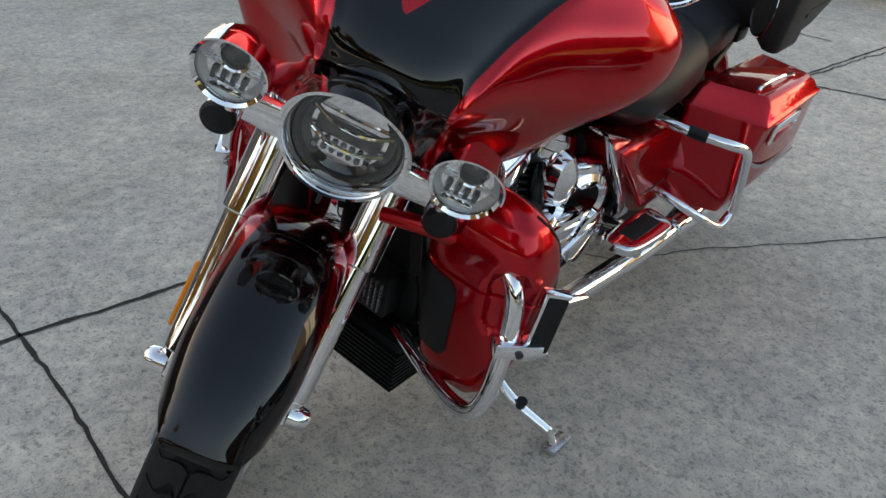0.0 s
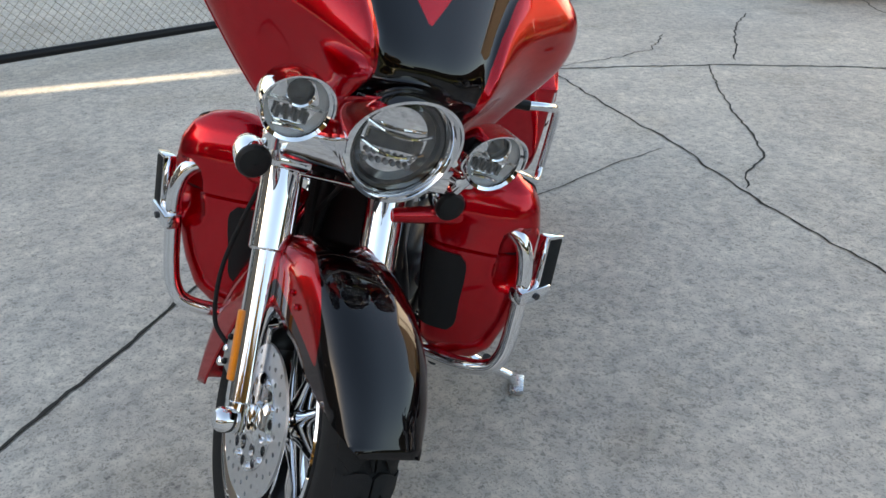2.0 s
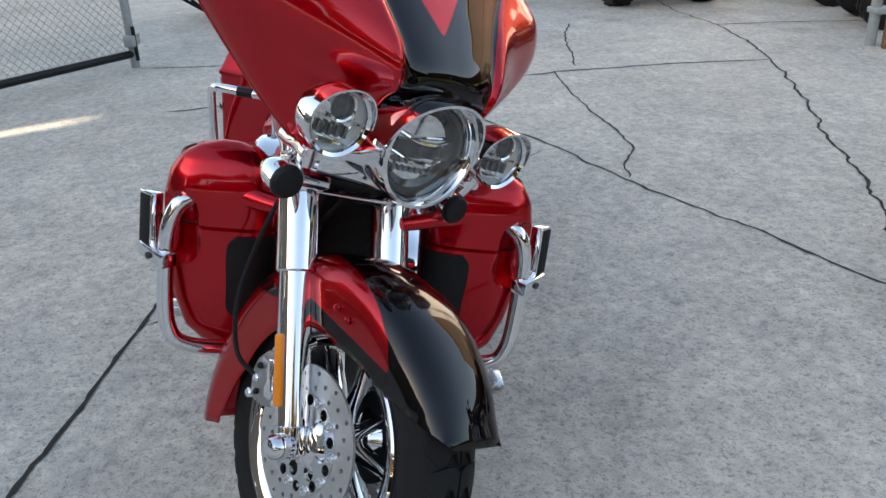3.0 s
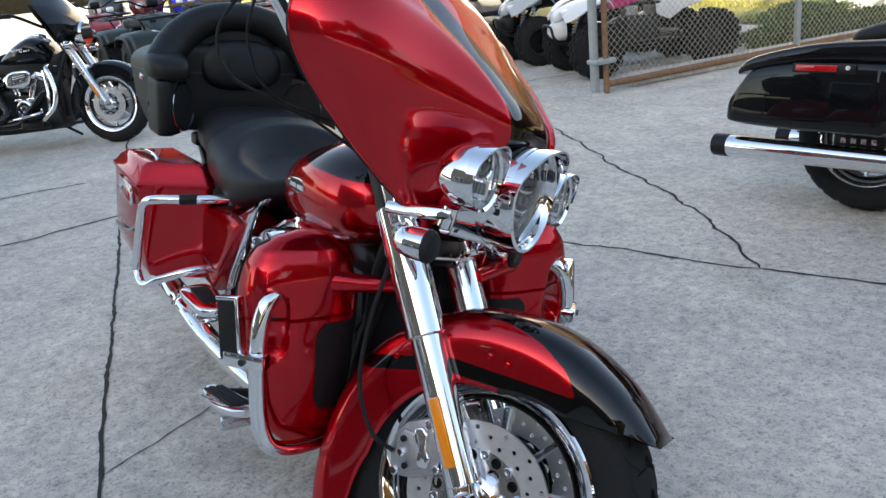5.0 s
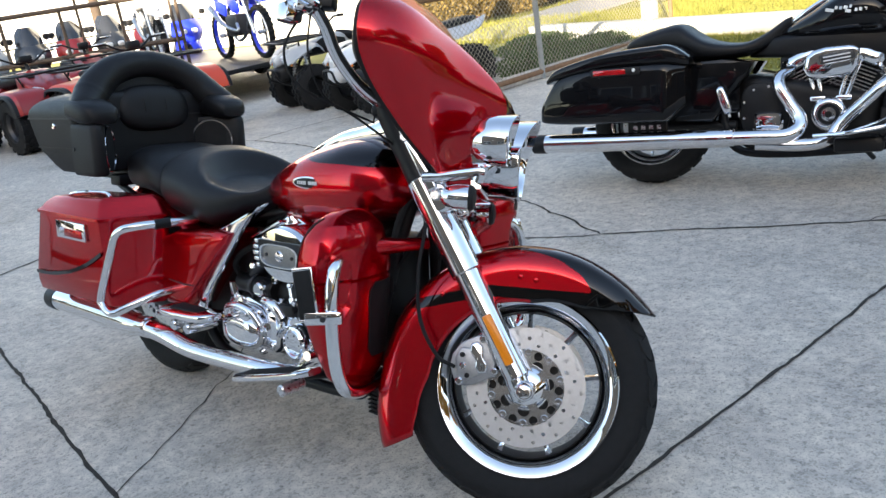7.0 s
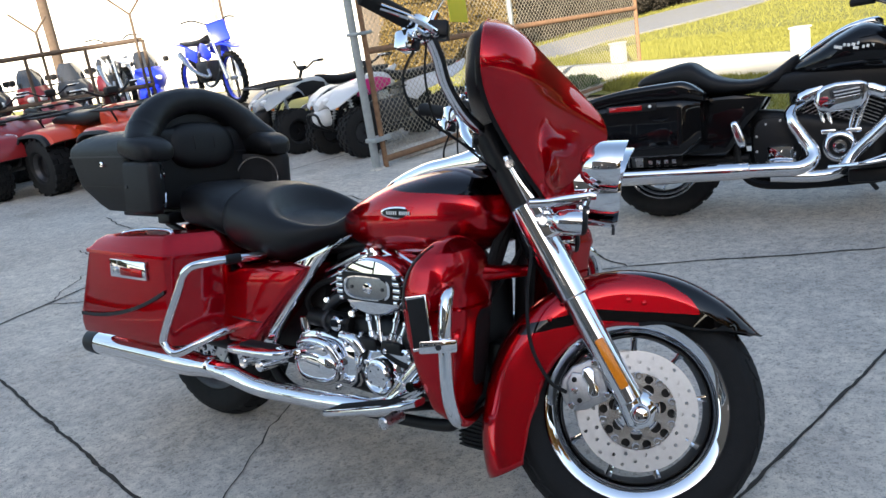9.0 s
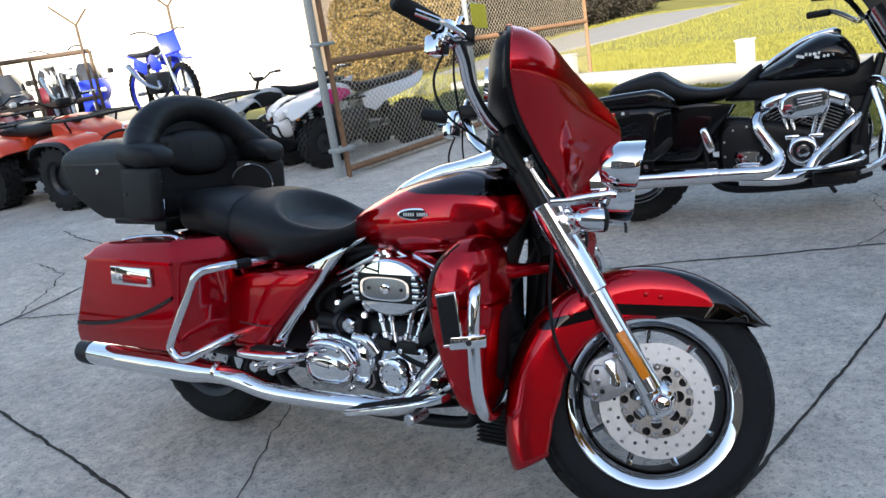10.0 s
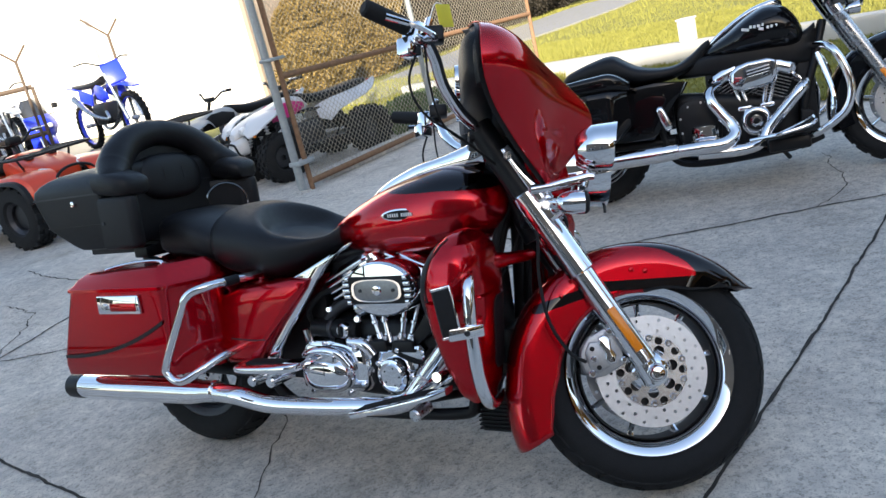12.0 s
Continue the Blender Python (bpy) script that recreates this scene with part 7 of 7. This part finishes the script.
        part("handgrip", rod((0.70, s * 0.40, 1.04), (0.76, s * 0.28, 1.04), 0.018, 12), rubber, q)
        part("lever", tube([(0.8, s * 0.26, 1.05), (0.84, s * 0.34, 1.05), (0.8, s * 0.42, 1.05)], 0.006, seg=6), steel, q)
        part("footwell", box(0.42, 0.85, s * 0.33 - 0.1, s * 0.33 + 0.1, 0.28, 0.31, 0.01), black_plastic, q)
    part("tail_light", box(-0.45, -0.41, -0.08, 0.08, 0.62, 0.68, 0.01), red_lens, q)
    part("handlebar", tube([(0.70, -0.40, 1.04), (0.76, -0.28, 1.04), (0.80, -0.1, 0.95), (0.80, 0.1, 0.95), (0.76, 0.28, 1.04), (0.70, 0.40, 1.04)], 0.012), black_metal, q)
    part("steering_column", rod((0.80, 0, 0.95), (0.95, 0, 0.7), 0.02), black_metal, q)
    part("instrument_pod", box(0.80, 0.88, -0.07, 0.07, 0.95, 1.03, 0.02), black_plastic, q)
    for x0, x1, zz in ((0.98, 1.48, 0.835), (-0.5, 0.05, 0.815)):
        rk = part("rack", tube([(x0, -0.36, zz), (x1, -0.36, zz), (x1 + 0.02, 0, zz), (x1, 0.36, zz), (x0, 0.36, zz), (x0, 0, zz), (x0, -0.36, zz)], 0.013, n=4), black_metal, q)
        for i in range(5):
            yy = -0.26 + 0.13 * i
            part("rack_bar", rod((x0, yy, zz), (x1, yy, zz), 0.009, 8), black_metal, rk)
        for s in (-1, 1):
            part("rack_leg", rod(((x0 + x1) / 2, s * 0.3, zz), ((x0 + x1) / 2, s * 0.22, 0.62), 0.011, 8), black_metal, rk)
    part("bumper", tube([(1.45, -0.2, 0.35), (1.58, -0.22, 0.42), (1.60, -0.2, 0.60), (1.58, 0, 0.66), (1.60, 0.2, 0.60), (1.58, 0.22, 0.42), (1.45, 0.2, 0.35)], 0.014), black_metal, q)
    return q


def sport_quad(label, m, shell, accent, rack=False):
    """A slim sport quad: open frame, thin swept fenders, long shocks."""
    q = thing("quad_bike", label, "quad bike", group="quads parked in a row", matrix=m)
    for x in (0.0, 1.2):
        for s in (-1, 1):
            knobby(q, (x, s * (0.36 if x else 0.38), 0.26), 0.26, 0.125 if x == 0 else 0.095, 0.12, black_metal if rack else dark_steel)
    part("engine", box(0.40, 0.78, -0.13, 0.13, 0.22, 0.52, 0.04), dark_steel, q)
    part("engine_head", box(0.62, 0.76, -0.08, 0.08, 0.50, 0.62, 0.02), steel, q)
    for s in (-1, 1):
        part("frame_tube", tube([(0.15, s * 0.1, 0.36), (0.4, s * 0.13, 0.2), (0.85, s * 0.13, 0.2), (1.2, s * 0.1, 0.32), (1.05, s * 0.09, 0.62), (0.5, s * 0.11, 0.62), (0.2, s * 0.1, 0.58)], 0.017, seg=8), black_metal, q)
        for zz in (0.27, 0.42):
            part("control_arm", rod((1.08, s * 0.1, zz), (1.2, s * 0.30, 0.27), 0.014, 8), black_metal, q)
            part("control_arm", rod((1.28, s * 0.1, zz), (1.2, s * 0.30, 0.27), 0.014, 8), black_metal, q)
        sh = part("shock", rod((1.16, s * 0.13, 0.66), (1.2, s * 0.27, 0.30), 0.016, 10), steel, q)
        for k in range(7):
            c = Vector((1.16, s * 0.13, 0.66)).lerp(Vector((1.2, s * 0.27, 0.30)), 0.2 + k * 0.09)
            part("coil", lathe([(0.026, -0.005), (0.032, 0), (0.026, 0.005)], axis="z", center=c, seg=14, close=True), white_paint, sh)
        ff = [(0.92, 0.12, 0.66, 0.17, 0.62), (1.02, 0.14, 0.73, 0.27, 0.70), (1.12, 0.15, 0.75, 0.40, 0.72), (1.22, 0.15, 0.74, 0.46, 0.70), (1.33, 0.14, 0.70, 0.44, 0.65), (1.42, 0.13, 0.64, 0.36, 0.58), (1.46, 0.12, 0.60, 0.24, 0.55)]
        part("front_fender", loft([[(x, s * y0, z0), (x, s * (y0 * 0.4 + y1 * 0.6), z0 * 0.4 + z1 * 0.6 + 0.025), (x, s * y1, z1), (x - 0.004, s * y1, z1 - 0.014), (x - 0.004, s * (y0 * 0.4 + y1 * 0.6), z0 * 0.4 + z1 * 0.6 + 0.008), (x, s * y0, z0 - 0.014)] for x, y0, z0, y1, z1 in ff]), shell, q)
        rf = [(0.46, 0.10, 0.64, 0.15, 0.52), (0.34, 0.12, 0.67, 0.19, 0.46), (0.22, 0.13, 0.69, 0.23, 0.55), (0.08, 0.14, 0.70, 0.31, 0.60), (-0.10, 0.13, 0.715, 0.34, 0.64), (-0.26, 0.12, 0.735, 0.30, 0.69), (-0.36, 0.11, 0.755, 0.22, 0.735), (-0.44, 0.09, 0.77, 0.14, 0.765)]
        part("rear_fender", loft([[(x, s * y0, z0), (x, s * (y0 + y1) / 2, (z0 + z1) / 2 + 0.015), (x, s * y1, z1), (x, s * y1, z1 - 0.014), (x, s * (y0 + y1) / 2, (z0 + z1) / 2), (x, s * y0, z0 - 0.014)] for x, y0, z0, y1, z1 in rf]), shell, q)
        part("shroud", loft([[(x, s * (y + 0.012 * u), z + h * v) for u, v in sup(12, 3)] for x, y, z, h in ((0.60, 0.11, 0.70, 0.03), (0.76, 0.14, 0.70, 0.075), (0.92, 0.155, 0.69, 0.085), (1.06, 0.15, 0.66, 0.05))]), accent, q)
        part("headlight", body_x([(1.36, s * 0.13, 0.015, 0.62, 0.65), (1.42, s * 0.13, 0.045, 0.60, 0.66), (1.46, s * 0.125, 0.03, 0.60, 0.64)], e=3), lamp_white, q)
        part("marker", box(1.40, 1.42, s * 0.30 - 0.025, s * 0.30 + 0.025, 0.535, 0.575, 0.008), orange, q)
        part("handgrip", rod((0.70, s * 0.38, 1.0), (0.75, s * 0.27, 1.0), 0.018, 12), rubber, q)
        part("lever", tube([(0.78, s * 0.25, 1.01), (0.82, s * 0.33, 1.01), (0.78, s * 0.40, 1.01)], 0.006, seg=6), steel, q)
        part("foot_guard", box(0.35, 0.75, s * 0.27 - 0.07, s * 0.27 + 0.07, 0.26, 0.285, 0.01), black_plastic, q)
    part("tank_cover", body_x([(0.50, 0, 0.05, 0.64, 0.74), (0.62, 0, 0.10, 0.62, 0.80), (0.78, 0, 0.13, 0.62, 0.82), (0.98, 0, 0.14, 0.62, 0.77), (1.2, 0, 0.13, 0.60, 0.73), (1.4, 0, 0.10, 0.55, 0.67), (1.5, 0, 0.05, 0.53, 0.60)], e=3), shell, q)
    part("seat", body_x([(-0.36, 0, 0.07, 0.74, 0.79), (-0.2, 0, 0.12, 0.71, 0.80), (0.1, 0, 0.135, 0.68, 0.78), (0.36, 0, 0.12, 0.67, 0.78), (0.56, 0, 0.08, 0.70, 0.82), (0.64, 0, 0.04, 0.74, 0.83)], e=3), vinyl, q)
    part("nose_mask", body_x([(1.40, 0, 0.13, 0.36, 0.56), (1.48, 0, 0.11, 0.37, 0.54), (1.54, 0, 0.05, 0.42, 0.50)], e=3), black_plastic if rack else shell, q)
    part("swingarm", body_x([(-0.05, 0, 0.05, 0.22, 0.30), (0.2, 0, 0.06, 0.24, 0.33), (0.42, 0, 0.1, 0.26, 0.36)], e=4), steel, q)
    part("axle", rod((0, -0.3, 0.26), (0, 0.3, 0.26), 0.02, 12), dark_steel, q)
    part("exhaust", tube([(0.72, -0.1, 0.5), (0.8, -0.18, 0.45), (0.5, -0.19, 0.48), (0.1, -0.16, 0.58), (-0.25, -0.15, 0.64)], [0.018, 0.02, 0.025, 0.05, 0.05], seg=12), steel, q)
    part("tail_light", box(-0.47, -0.43, -0.06, 0.06, 0.72, 0.76, 0.01), red_lens, q)
    part("handlebar", tube([(0.70, -0.38, 1.0), (0.75, -0.27, 1.0), (0.80, -0.09, 0.92), (0.80, 0.09, 0.92), (0.75, 0.27, 1.0), (0.70, 0.38, 1.0)], 0.012), black_metal, q)
    part("steering_column", rod((0.80, 0, 0.93), (0.95, 0, 0.6), 0.02), black_metal, q)
    part("bar_pad", box(0.775, 0.825, -0.1, 0.1, 0.91, 0.96, 0.015), black_plastic, q)
    part("bumper", tube([(1.30, -0.12, 0.28), (1.52, -0.13, 0.38), (1.56, -0.1, 0.50), (1.56, 0.1, 0.50), (1.52, 0.13, 0.38), (1.30, 0.12, 0.28)], 0.013, seg=8), black_metal, q)
    if rack:
        rk = part("rack", tube([(1.0, -0.34, 0.82), (1.45, -0.34, 0.80), (1.48, 0, 0.80), (1.45, 0.34, 0.80), (1.0, 0.34, 0.82), (0.98, 0, 0.82), (1.0, -0.34, 0.82)], 0.013, n=4), black_metal, q)
        for yy in (-0.2, -0.07, 0.07, 0.2):
            part("rack_bar", rod((0.99, yy, 0.82), (1.46, yy, 0.80), 0.009, 8), black_metal, rk)
        for s in (-1, 1):
            part("rack_leg", rod((1.25, s * 0.25, 0.81), (1.22, s * 0.14, 0.68), 0.011, 8), black_metal, rk)
    return q


quad_orange = mat("orange_plastic", (0.70, 0.055, 0.012), rough=0.35, coat=0.3, noise_scale=6, noise_amount=0.1)
quad_red = mat("red_plastic", (0.30, 0.014, 0.016), rough=0.35, coat=0.3, noise_scale=6, noise_amount=0.1)
quad_grey = mat("silver_plastic", (0.42, 0.43, 0.44), rough=0.4, noise_scale=6, noise_amount=0.1)
quad_white = mat("white_plastic", (0.66, 0.66, 0.67), rough=0.35, noise_scale=6, noise_amount=0.06)
quad_green = mat("olive_plastic", (0.011, 0.018, 0.013), rough=0.5, noise_scale=6, noise_amount=0.3)
pink = mat("pink_plastic", (0.65, 0.02, 0.20), rough=0.4, noise_scale=6, noise_amount=0.1)
blue = mat("blue_plastic", (0.015, 0.04, 0.65), rough=0.35, coat=0.3, noise_scale=6, noise_amount=0.1)


def at(x, y, yaw):
    return Matrix.Translation((x, y, 0)) @ pose(0, 0, 0, 0, 0, yaw)


quad("orange utility quad with black racks, facing the yard", at(-6.45, 2.98, 2), quad_orange, black_plastic)
quad("red utility quad with black racks", at(-8.25, 2.6, 0), quad_red, black_plastic)
quad("dark olive utility quad with muddy tyres", at(-9.0, 1.2, 6), quad_green, black_plastic)
quad("red utility quad, faded, among the parked quads", at(-9.9, 4.2, -10), quad_red, black_plastic)
sport_quad("silver sport quad with black seat and front rack", at(-4.57, 5.58, -105) @ Matrix.Scale(0.94, 4), quad_grey, black_plastic, True)
sport_quad("white sport quad with pink and black panels, behind the fence", at(-3.36, 5.36, -105) @ Matrix.Scale(0.93, 4), quad_white, pink)
quad("dark olive utility quad at the back of the row", at(-11.2, 2.4, 0), quad_green, black_plastic)
quad("red utility quad at the end of the row", at(-11.5, 0.9, 0), quad_red, black_plastic)


# ---- dirt bikes ----
def dirt_bike(label, m, shell):
    d = thing("dirt_bike", label, "dirt bike", group="dirt bikes on the trailer", matrix=m)
    for x, R in ((0, 0.33), (1.47, 0.35)):
        w = part("wheel", lathe([(R - 0.06, -0.03), (R - 0.03, -0.045), (R - 0.008, -0.035), (R - 0.008, 0.035), (R - 0.03, 0.045), (R - 0.06, 0.03)], center=(x, 0, R), close=True, seg=40), rubber, d)
        bm = bmesh.new()
        for i in range(26):
            for yy in (-0.028, 0, 0.028):
                a = 2 * math.pi * i / 26
                bmesh.ops.create_cube(bm, size=1.0, matrix=Matrix.Translation((x + (R - 0.005) * math.cos(a), yy, R + (R - 0.005) * math.sin(a))) @ Matrix.Rotation(-a, 4, "Y") @ Matrix.Diagonal((0.026, 0.02, 0.035, 1)))
        tagged(part("tread_knob", bm, rubber, w), kind="stuff")
        part("rim", lathe([(R - 0.06, -0.025), (R - 0.07, -0.02), (R - 0.07, 0.02), (R - 0.06, 0.025)], center=(x, 0, R), close=True, seg=40), blue if shell == blue else steel, w)
        for i in range(14):
            a = 2 * math.pi * i / 14
            part("spoke", rod((x + 0.03 * math.cos(a + 0.4), 0.02 * (-1) ** i, R + 0.03 * math.sin(a + 0.4)), (x + (R - 0.07) * math.cos(a), 0, R + (R - 0.07) * math.sin(a)), 0.003, 5), steel, w)
        part("hub", rod((x, -0.05, R), (x, 0.05, R), 0.03, 12), steel, w)
    for s in (-1, 1):
        part("fork_leg", rod((1.47, s * 0.1, 0.35), (1.20, s * 0.1, 0.98), 0.026, 12), steel, d)
        part("shroud", loft([[(x, s * (y + 0.012 * u), z + h * v) for u, v in sup(12, 3)] for x, y, z, h in ((0.72, 0.08, 0.78, 0.06), (0.9, 0.13, 0.76, 0.11), (1.08, 0.15, 0.74, 0.1), (1.18, 0.14, 0.70, 0.05))]), shell, d)
        part("side_panel", plate([(0.2, 0.70), (0.55, 0.60), (0.62, 0.76), (0.25, 0.86)], s * 0.08, s * 0.11, 0.01), shell, d)
    part("front_fender", body_x([(1.05, 0, 0.05, 0.83, 0.85), (1.25, 0, 0.085, 0.80, 0.83), (1.5, 0, 0.1, 0.80, 0.825), (1.75, 0, 0.06, 0.74, 0.76)], e=3), shell, d)
    part("number_plate", moved(box(-0.012, 0.012, -0.13, 0.13, -0.15, 0.15, 0.03), Matrix.Translation((1.27, 0, 0.98)) @ Matrix.Rotation(radians(-24), 4, "Y") @ Matrix.Rotation(radians(-25), 4, "Z")), shell, d)
    part("rear_fender", body_x([(-0.45, 0, 0.06, 0.93, 0.95), (-0.2, 0, 0.09, 0.90, 0.925), (0.15, 0, 0.1, 0.84, 0.88)], e=3), shell, d)
    part("seat", body_x([(0.0, 0, 0.07, 0.88, 0.93), (0.3, 0, 0.09, 0.84, 0.92), (0.7, 0, 0.08, 0.84, 0.93), (0.9, 0, 0.05, 0.88, 0.97)], e=3), vinyl, d)
    part("engine", box(0.5, 0.9, -0.12, 0.12, 0.32, 0.62, 0.05), dark_steel, d)
    part("frame_tube", tube([(1.2, 0, 0.9), (1.1, 0, 0.5), (0.8, 0, 0.28), (0.5, 0, 0.3), (0.45, 0, 0.7), (1.15, 0, 0.88)], 0.025), steel, d)
    part("swingarm", rod((0.5, 0, 0.38), (0, 0.06, 0.33), 0.03), steel, d)
    part("exhaust", tube([(0.9, -0.1, 0.5), (0.95, -0.13, 0.4), (0.5, -0.14, 0.5), (0.1, -0.14, 0.75)], [0.02, 0.022, 0.03, 0.045]), steel, d)
    part("handlebar", tube([(1.02, -0.4, 1.16), (1.08, -0.25, 1.17), (1.16, -0.1, 1.1), (1.16, 0.1, 1.1), (1.08, 0.25, 1.17), (1.02, 0.4, 1.16)], 0.012), black_metal, d)
    return d


TB = 0.45
def on_bed(x, y, yaw):
    return Matrix.Translation((x, y, TB)) @ pose(0, 0, 0, 0, 0, yaw)


dirt_bike("blue dirt bike with knobbly tyres standing on the trailer", on_bed(-8.5, 5.95, -12), blue)
dirt_bike("white dirt bike among the parked machines", on_bed(-10.9, 6.0, -20), quad_white)
trailer = thing("utility_trailer", "steel utility trailer with brown rails and a plank bed", "trailer")
part("bed", box(-12.5, -6.4, 4.4, 7.4, 0.39, 0.45, 0.01), black_metal, trailer)
RA, RB = Vector((-10.6, 1.95, 0)), Vector((-8.6, 5.35, 0))
for k in range(6):
    p = RA.lerp(RB, k / 5)
    part("rail_post", rod((p.x, p.y, 0.3), (p.x, p.y, 1.5), 0.026, 8), bark, trailer)
for zz in (1.5, 0.85):
    part("rail", rod((RA.x, RA.y, zz), (RB.x, RB.y, zz), 0.034, 8), bark, trailer)
part("rail_foot", rod((RA.x, RA.y, 0.3), (RB.x, RB.y, 0.3), 0.04, 8), bark, trailer)
for x in (-11.5, -9.5, -7.0):
    for y in (4.6, 7.2):
        part("trailer_wheel", lathe([(0.05, -0.06), (0.18, -0.07), (0.195, 0.0), (0.18, 0.07), (0.05, 0.06)], center=(x, y, 0.195), close=True, seg=24), rubber, trailer)

# barbed-wire fence in front of the hall
vf = thing("barbed_fence", "thin rusty fence posts with forked tops before the white hall", "fence")
for x, y, zf in ((-7.9, 6.3, 1.94), (-8.6, 5.25, 1.86), (-9.3, 4.2, 1.8)):
    p = part("post", rod((x, y, 0.3), (x, y, zf + 0.01), 0.022, 8), bark, vf)
    part("long_arm", rod((x, y, zf), (x - 0.19, y - 0.23, zf + 0.29), 0.017, 8), bark, p)
    part("short_arm", rod((x, y, zf), (x + 0.11, y + 0.14, zf + 0.2), 0.017, 8), bark, p)
part("wooden_pole", rod((-12.5, 6.0, 0), (-12.5, 6.0, 6.0), 0.09, 12), bark, vf)


# ---- faired motorcycles at the back of the row ----
def street_bike(label, m, shell):
    d = thing("street_bike", label, "motorcycle", group="motorcycles in the back row", matrix=m)
    for x in (0, 1.45):
        w = part("wheel", lathe([(0.2, -0.05), (0.23, -0.07), (0.3, -0.05), (0.315, 0), (0.3, 0.05), (0.23, 0.07), (0.2, 0.05)], center=(x, 0, 0.315), close=True, seg=32), rubber, d)
        part("rim", lathe([(0.2, -0.045), (0.18, -0.02), (0.18, 0.02), (0.2, 0.045)], center=(x, 0, 0.315), close=True, seg=32), steel, w)
        part("hub", rod((x, -0.06, 0.315), (x, 0.06, 0.315), 0.18, 20, 0.03), dark_steel, w)
    part("front_cowl", loft([[(xx - 0.2 * abs(c) ** 2, hw * c, z) for c in np.linspace(-1, 1, 17)] for z, hw, xx in ((0.55, 0.1, 1.3), (0.68, 0.24, 1.38), (0.82, 0.3, 1.40), (0.95, 0.29, 1.36), (1.05, 0.23, 1.28))], closed=False), shell, d)
    part("windscreen", loft([[(xx - 0.16 * abs(c) ** 2, hw * c, z) for c in np.linspace(-1, 1, 13)] for z, hw, xx in ((1.05, 0.22, 1.27), (1.15, 0.22, 1.22), (1.27, 0.19, 1.14), (1.36, 0.12, 1.08))], closed=False), lens_dark, d)
    part("side_fairing", body_x([(0.6, 0, 0.17, 0.3, 0.66), (0.85, 0, 0.24, 0.24, 0.74), (1.1, 0, 0.24, 0.3, 0.8), (1.25, 0, 0.16, 0.45, 0.75)], e=3.5), shell, d)
    part("tank", body_x([(0.55, 0, 0.08, 0.7, 0.8), (0.75, 0, 0.15, 0.7, 0.92), (0.98, 0, 0.16, 0.74, 0.95), (1.08, 0, 0.08, 0.8, 0.9)], e=2.5), shell, d)
    part("seat", body_x([(-0.1, 0, 0.1, 0.76, 0.84), (0.2, 0, 0.14, 0.72, 0.82), (0.55, 0, 0.1, 0.72, 0.8)], e=3), vinyl, d)
    part("front_fender", loft([[(1.45 + q * math.cos(radians(a)), y, 0.315 + q * math.sin(radians(a))) for q, y in ((0.32, -0.075), (0.34, 0), (0.32, 0.075), (0.31, 0.07), (0.33, 0), (0.31, -0.07))] for a in range(40, 150, 12)]), shell, d)
    for s in (-1, 1):
        part("headlight", body_x([(1.28, s * 0.11, 0.03, 0.82, 0.87), (1.38, s * 0.1, 0.06, 0.8, 0.89), (1.41, s * 0.09, 0.03, 0.82, 0.87)], e=3), lamp_white, d)
        part("mirror", body_x([(1.05, s * 0.38, 0.04, 1.12, 1.2), (1.09, s * 0.38, 0.06, 1.11, 1.21), (1.12, s * 0.38, 0.03, 1.13, 1.19)], e=3), black_plastic, d)
        part("mirror_stem", rod((1.15, s * 0.2, 1.05), (1.08, s * 0.36, 1.14), 0.009, 8), chrome, d)
        part("fork_leg", rod((1.2, s * 0.1, 0.85), (1.45, s * 0.1, 0.32), 0.026, 12), chrome, d)
    part("handlebar", tube([(1.0, -0.36, 1.03), (1.1, -0.2, 1.03), (1.12, 0, 1.0), (1.1, 0.2, 1.03), (1.0, 0.36, 1.03)], 0.013, seg=8), black_metal, d)
    return d


maroon = mat("maroon_lacquer", (0.10, 0.012, 0.02), rough=0.3, coat=0.8, noise_scale=5)
charcoal = mat("charcoal_lacquer", (0.03, 0.032, 0.036), rough=0.3, coat=0.8, noise_scale=5)
for k in range(10):
    colour, text = ((charcoal, "charcoal"), (maroon, "maroon"), (blue, "blue"), (maroon, "maroon"), (quad_grey, "silver"), (charcoal, "charcoal"), (quad_red, "red"))[k % 7]
    street_bike(text + " faired motorcycle with dark windscreen in the back row", at(-14.3 + 0.16 * k, 1.7 + 0.66 * k, -18), colour)

# yellow tag on the handlebar
tag = thing("price_tag", "yellow card tag hanging from the handlebar", "tag", matrix=BIKE @ STEER)
yellow = mat("yellow_card", (0.85, 0.72, 0.05), rough=0.7, noise_scale=20, noise_amount=0.1)
part("card", moved(box(-0.001, 0.001, -0.035, 0.035, -0.055, 0.0, 0.0), Matrix.Translation((1.147, -0.24, 1.23)) @ Matrix.Rotation(radians(-30), 4, "Z") @ Matrix.Rotation(radians(18), 4, "X")), yellow, tag)
part("string", tube([(1.147, -0.24, 1.23), (1.13, -0.27, 1.22), (1.115, -0.318, 1.165)], 0.0012, seg=5), white_paint, tag)
